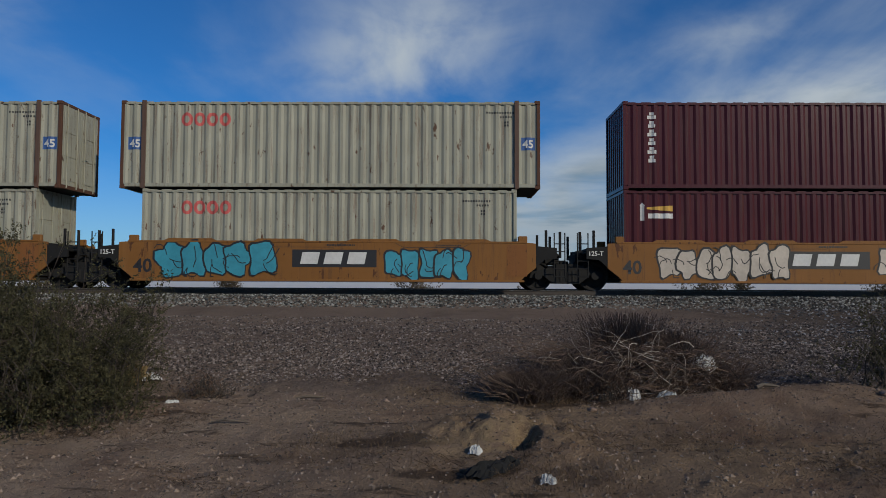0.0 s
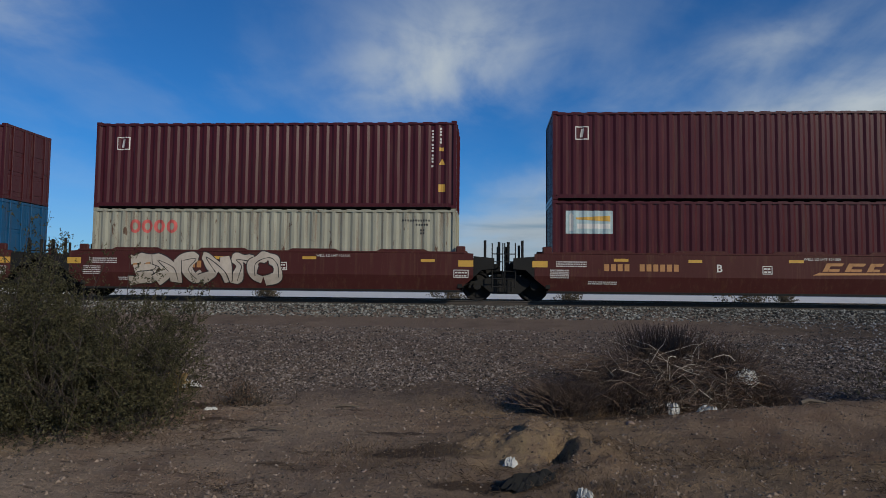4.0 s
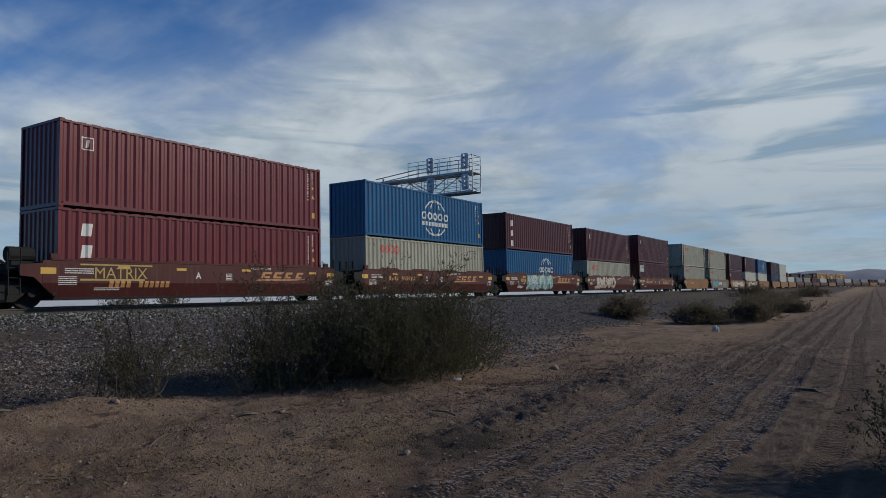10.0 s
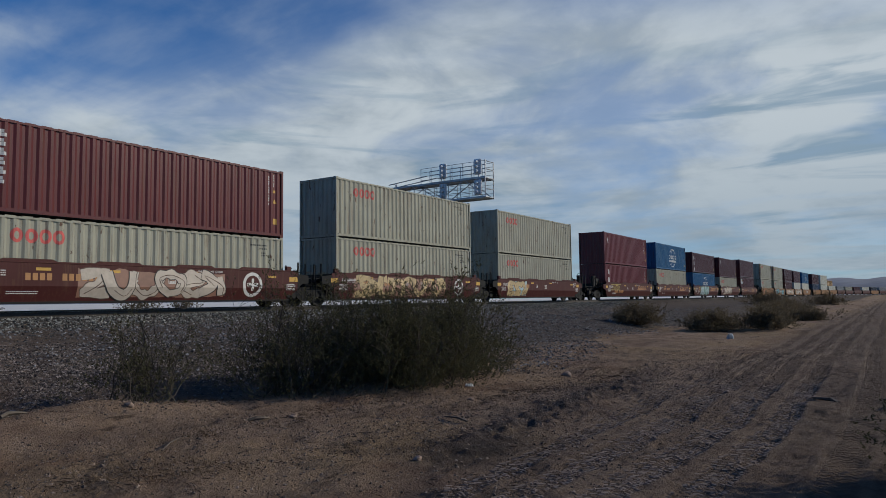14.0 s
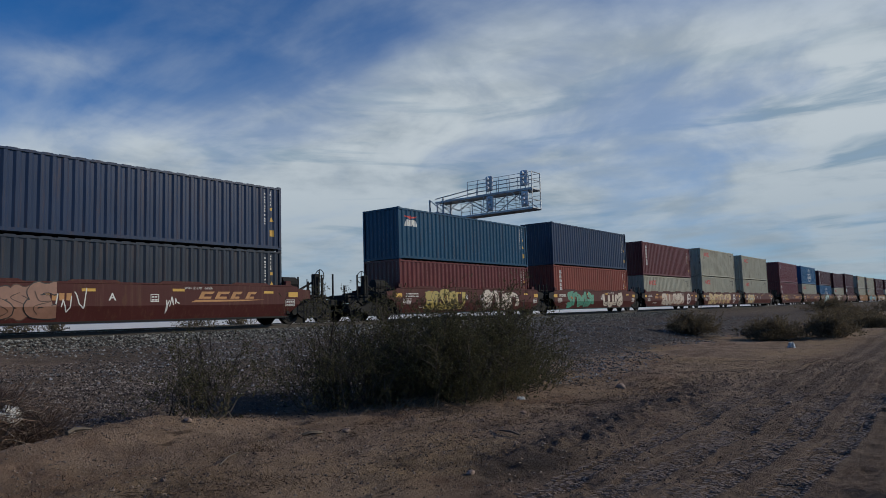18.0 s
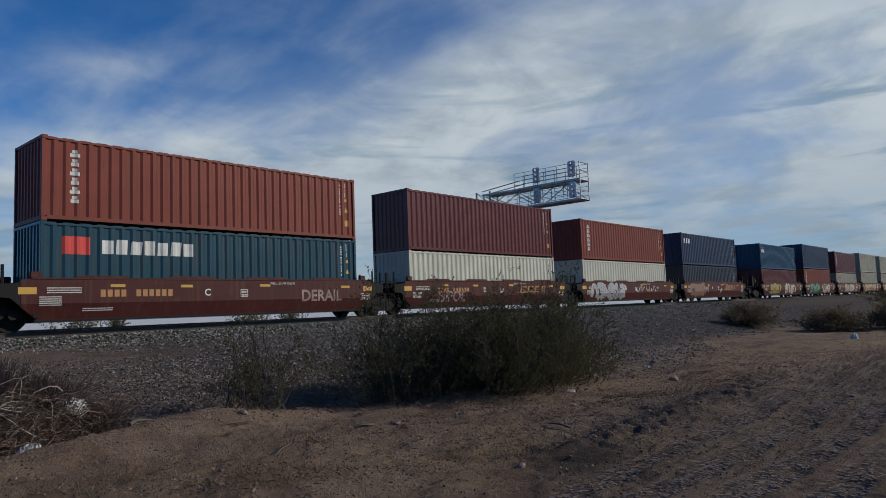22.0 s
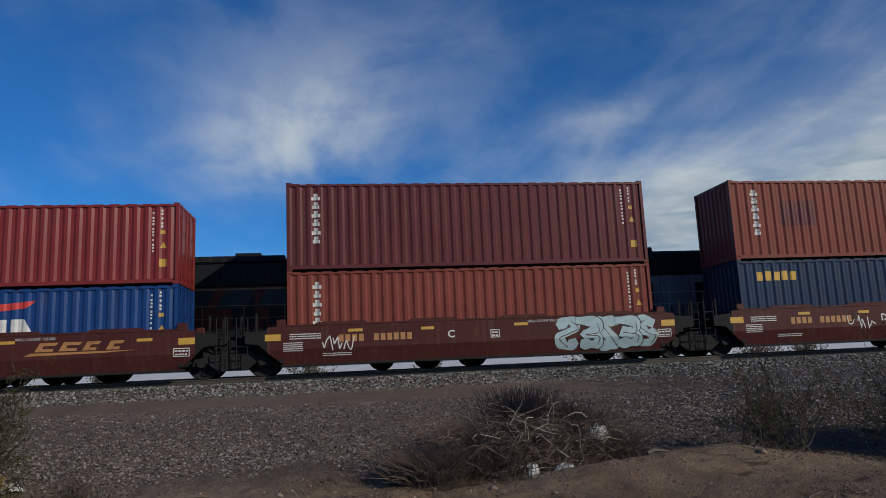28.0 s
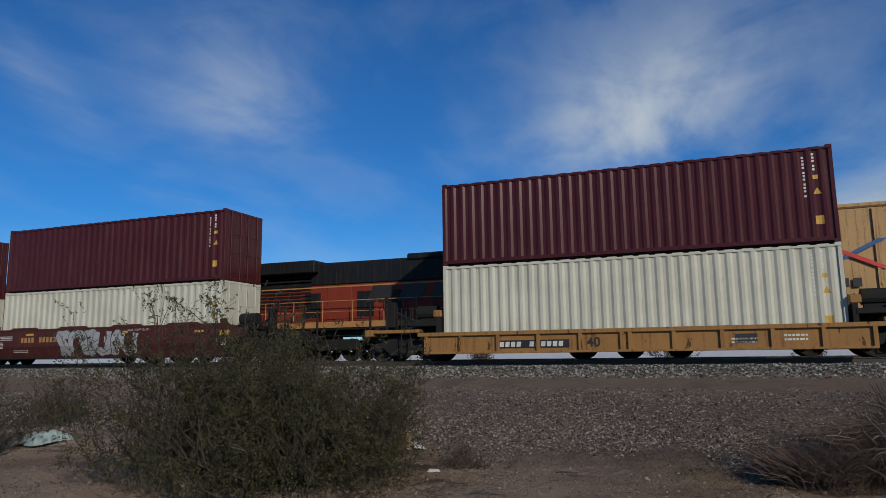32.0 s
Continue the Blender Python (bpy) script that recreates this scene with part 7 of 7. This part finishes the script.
def build_tread_marks():
    """Crumbled lugs that tyres have pressed up in the ruts."""
    rng = np.random.RandomState(44)
    verts, faces = [], []
    base = np.array([(-1, -1, -0.6), (1, -1, -0.6), (1, 1, -0.6), (-1, 1, -0.6), (-0.55, -0.8, 1), (0.55, -0.8, 1), (0.55, 0.8, 1), (-0.55, 0.8, 1)])
    quads = ((4, 5, 6, 7), (0, 1, 5, 4), (1, 2, 6, 5), (2, 3, 7, 6), (3, 0, 4, 7))
    for c0, w in RUTS[:4]:
        x = 3.4
        while x < 15.0:
            x += 0.050
            cy = c0 + 0.06 * math.sin(0.30 * x + c0) + 0.012 * max(0.0, x - 10)
            for side in (-1.75, -1.05, -0.35, 0.35, 1.05, 1.75):
                if rng.rand() < 0.24 + 0.25 * math.sin(x * 1.3 + c0 * 5) ** 2:
                    continue
                px, py = x + 0.02 * abs(side) + rng.normal(0, 0.006), cy + side * w * 0.62 + rng.normal(0, 0.008)
                a = (0.5 if side > 0 else -0.5) + rng.normal(0, 0.12)
                v = base * np.array([0.015, w * 0.20, 0.0055 * rng.uniform(0.4, 1.2)]) + rng.uniform(-0.003, 0.003, (8, 3))
                ca, sa = math.cos(a), math.sin(a)
                k, z = len(verts), float(ground_height(px, py))
                verts += [(px + p[0] * ca - p[1] * sa, py + p[0] * sa + p[1] * ca, z + p[2]) for p in v]
                faces += [tuple(k + i for i in q) for q in quads]
    tagged(new("tread_marks", raw_mesh("tread_marks", verts, faces, TREAD_DIRT)), "crumbling tyre tread marks pressed into the dirt road", "tread marks", kind="stuff")


TREAD_DIRT = plain("tread_dirt", (0.190, 0.138, 0.108), 0.95, 0, 14, 0.35)
build_tread_marks()

# ---- litter and small things on the dirt ----
PAPER = plain("dirty_white_plastic", (0.46, 0.455, 0.435), 0.6, 0, 10, 0.2)
TARP = plain("pale_green_tarp", (0.27, 0.34, 0.32), 0.6, 0, 6, 0.2)
RUBBER = plain("black_rubber_scrap", (0.006, 0.006, 0.006), 0.95)


def build_crumple(name, x, y, wide, deep, tall, mat, seed, label, category):
    rng = np.random.RandomState(seed)
    n = 12
    zg = float(ground_height(x, y))
    verts, faces = [], []
    for i in range(n + 1):
        for j in range(n + 1):
            u, v = i / n - 0.5, j / n - 0.5
            edge = max(0.0, 1 - (2 * u) ** 4 - (2 * v) ** 4 + 0.2)
            verts.append((u * wide * (1 + rng.uniform(-0.12, 0.12)), v * deep * (1 + rng.uniform(-0.12, 0.12)), tall * rng.uniform(0.15, 1.0) * min(1, edge)))
    for i in range(n):
        for j in range(n):
            a = i * (n + 1) + j
            faces.append((a, a + n + 1, a + n + 2, a + 1))
    ob = new(name, raw_mesh(name, verts, faces, mat))
    ob.matrix_basis = pose(x, y, zg - 0.005, 0, 0, rng.uniform(0, 180))
    return tagged(ob, label, category)


for x, y, w, d, h, s in ((4.35, 10.0, 0.42, 0.22, 0.10, 1), (4.75, 9.95, 0.16, 0.12, 0.06, 2), (2.55, 9.7, 0.22, 0.18, 0.17, 3), (3.0, 9.6, 0.25, 0.2, 0.10, 4), (-4.75, 10.9, 0.42, 0.3, 0.10, 5), (0.82, 5.80, 0.14, 0.11, 0.08, 6), (0.25, 6.78, 0.14, 0.12, 0.08, 7),
                         (-1.72, 4.9, 0.14, 0.12, 0.09, 8), (11.0, 6.8, 0.16, 0.12, 0.07, 9), (28.6, 5.7, 0.30, 0.26, 0.24, 10), (-3.7, 9.2, 0.18, 0.12, 0.05, 11)):
    build_crumple("plastic_scrap", x, y, w, d, h, PAPER, s, "crumpled dirty white plastic scrap on the dirt", "litter")
build_crumple("rag", 3.75, 10.3, 0.32, 0.3, 0.22, PAPER, 21, "pale rag caught in dead branches", "rag").location.z += 0.42
build_crumple("tarp", -11.8, 9.75, 1.0, 0.6, 0.22, TARP, 22, "pale green crumpled tarp beside a bush", "tarp")
build_crumple("rubber_scrap", 0.40, 6.15, 0.62, 0.24, 0.10, RUBBER, 23, "torn black rubber scrap lying on dirt", "litter")


def build_stick(x, y, long, thick, turn, seed):
    rng = random.Random(seed)
    z = float(ground_height(x, y))
    ob = new("stick", mesh_of("stick", lambda bm: tube(bm, [(-long / 2, 0, 0.01), (-long / 6, rng.uniform(-0.05, 0.05), 0.04), (long / 6, rng.uniform(-0.05, 0.05), 0.03), (long / 2, 0, 0.012)], [thick, thick, thick * 0.8, thick * 0.4], 5), TWIG))
    ob.matrix_basis = pose(x, y, z, 0, 0, turn)
    tagged(ob, "short dry stick lying on the dirt", "stick")


for i, (x, y, l, t, a) in enumerate(((4.2, 9.2, 0.35, 0.03, 10), (12.3, 1.1, 0.6, 0.03, 40), (9.2, 8.6, 0.5, 0.015, 20), (-2.0, 9.9, 0.4, 0.02, 15), (6.6, 7.5, 0.3, 0.03, -20), (5.0, 7.1, 0.8, 0.01, 35), (7.9, 5.1, 0.5, 0.015, 70), (-2.5, 7.9, 0.45, 0.012, 0))):
    build_stick(x, y, l, t, a, i)

CLOD = stone_material("red_stone", (0.13, 0.075, 0.055), (0.24, 0.17, 0.13))
for x, y, s in ((14.1, 6.2, 0.11), (6.95, 7.2, 0.06), (9.6, 5.9, 0.05), (5.6, 9.0, 0.06), (12.6, 2.6, 0.05), (5.9, 4.3, 0.05), (1.8, 8.8, 0.05), (-0.9, 9.7, 0.04)):
    def rock(bm, s=s):
        bmesh.ops.create_icosphere(bm, subdivisions=2, radius=s)
        for v in bm.verts:
            v.co *= 1 + 0.5 * noise.noise(v.co * 9 / s * 0.12 + Vector((x, y, 0)))
            v.co.z *= 0.65
    ob = new("stone", mesh_of("stone", rock, CLOD))
    ob.matrix_basis = pose(x, y, float(ground_height(x, y)) + s * 0.25)
    tagged(ob, "weathered reddish stone half sunk in dirt", "stone")


# ---- distance ----
HILL = plain("hazy_hill", (0.20, 0.21, 0.24), 0.95, 0, 0.02, 0.2)


def build_hills():
    for k, (a0, a1, dist, top, seed, label) in enumerate(((70, 135, 2600, 88, 3, "hazy blue-grey mountain ridge far away"), (-60, 60, 3000, 26, 5, "low hazy ridge on the horizon"))):
        rng = random.Random(seed)
        ph = [rng.uniform(0, 6.28) for _ in range(7)]
        verts, faces, n = [], [], 120
        for i in range(n + 1):
            u = i / n
            a = radians(a0 + (a1 - a0) * u)
            h = top * (0.45 + 0.55 * math.sin(math.pi * u) ** 0.7) * (0.7 + sum(0.16 / (j + 1) * math.sin((3 + 4 * j) * 2.2 * u * 3 + p) for j, p in enumerate(ph))) * min(1, 6 * u, 6 * (1 - u))
            for r, z in ((dist, -5), (dist + 150, max(h, 0) * 0.55), (dist + 400, max(h, 0)), (dist + 900, -5)):
                verts.append((r * math.sin(a), r * math.cos(a), z))
        for i in range(n):
            for j in range(3):
                q = i * 4 + j
                faces.append((q, q + 4, q + 5, q + 1))
        tagged(new("hills", raw_mesh("hills", verts, faces, HILL, True)), label, "hills", kind="structure")


build_hills()
POLE_WOOD = plain("pole_wood", (0.07, 0.055, 0.045), 0.9)


def build_pole(x, y, tall, lean):
    z = float(ground_height(x, y))
    p = tagged(new("utility_pole"), "dark weathered wooden utility pole with a crossarm", "utility pole", "poles along the road")
    p.matrix_basis = pose(x, y, z - 0.3, 0, lean, 0)
    part("shaft", lambda bm: tube(bm, [(0, 0, 0), (0, 0, tall)], [0.16, 0.10], 8), POLE_WOOD, p)
    part("crossarm", lambda bm: box(bm, -0.06, 0.06, -1.1, 1.1, tall - 0.7, tall - 0.58), POLE_WOOD, p)


for x, y, h, l in ((150, -6.5, 9.5, 2), (235, -16, 9, -3), (330, -30, 9, 1)):
    build_pole(x, y, h, l)

# low scrub on the plain behind the tracks
for i in range(9):
    r = random.Random(100 + i)
    build_bush(-60 + 17 * i + r.uniform(-5, 5), r.uniform(60, 110), r.uniform(3, 6), r.uniform(1.4, 2.2), 30, 1600, 200 + i, "far desert bush on the plain behind the tracks", 0.16)


def motions():
    for thing, cx, z in TRAIN:
        rows = []
        for t in range(0, 33, 2):
            x, y, turn = line_at(cx + gone(t))
            rows.append((t, pose(x, y, z, 0, 0, turn)))
        walk(thing, rows)
    for thing, c30, z in FAR_TRAIN:
        rows = []
        for t in range(0, 33, 2):
            x, y, turn = line_at(c30 - 13.0 * (t - 30), FAR_Y)
            rows.append((t, pose(x, y, z, 0, 0, turn)))
        walk(thing, rows)


motions()
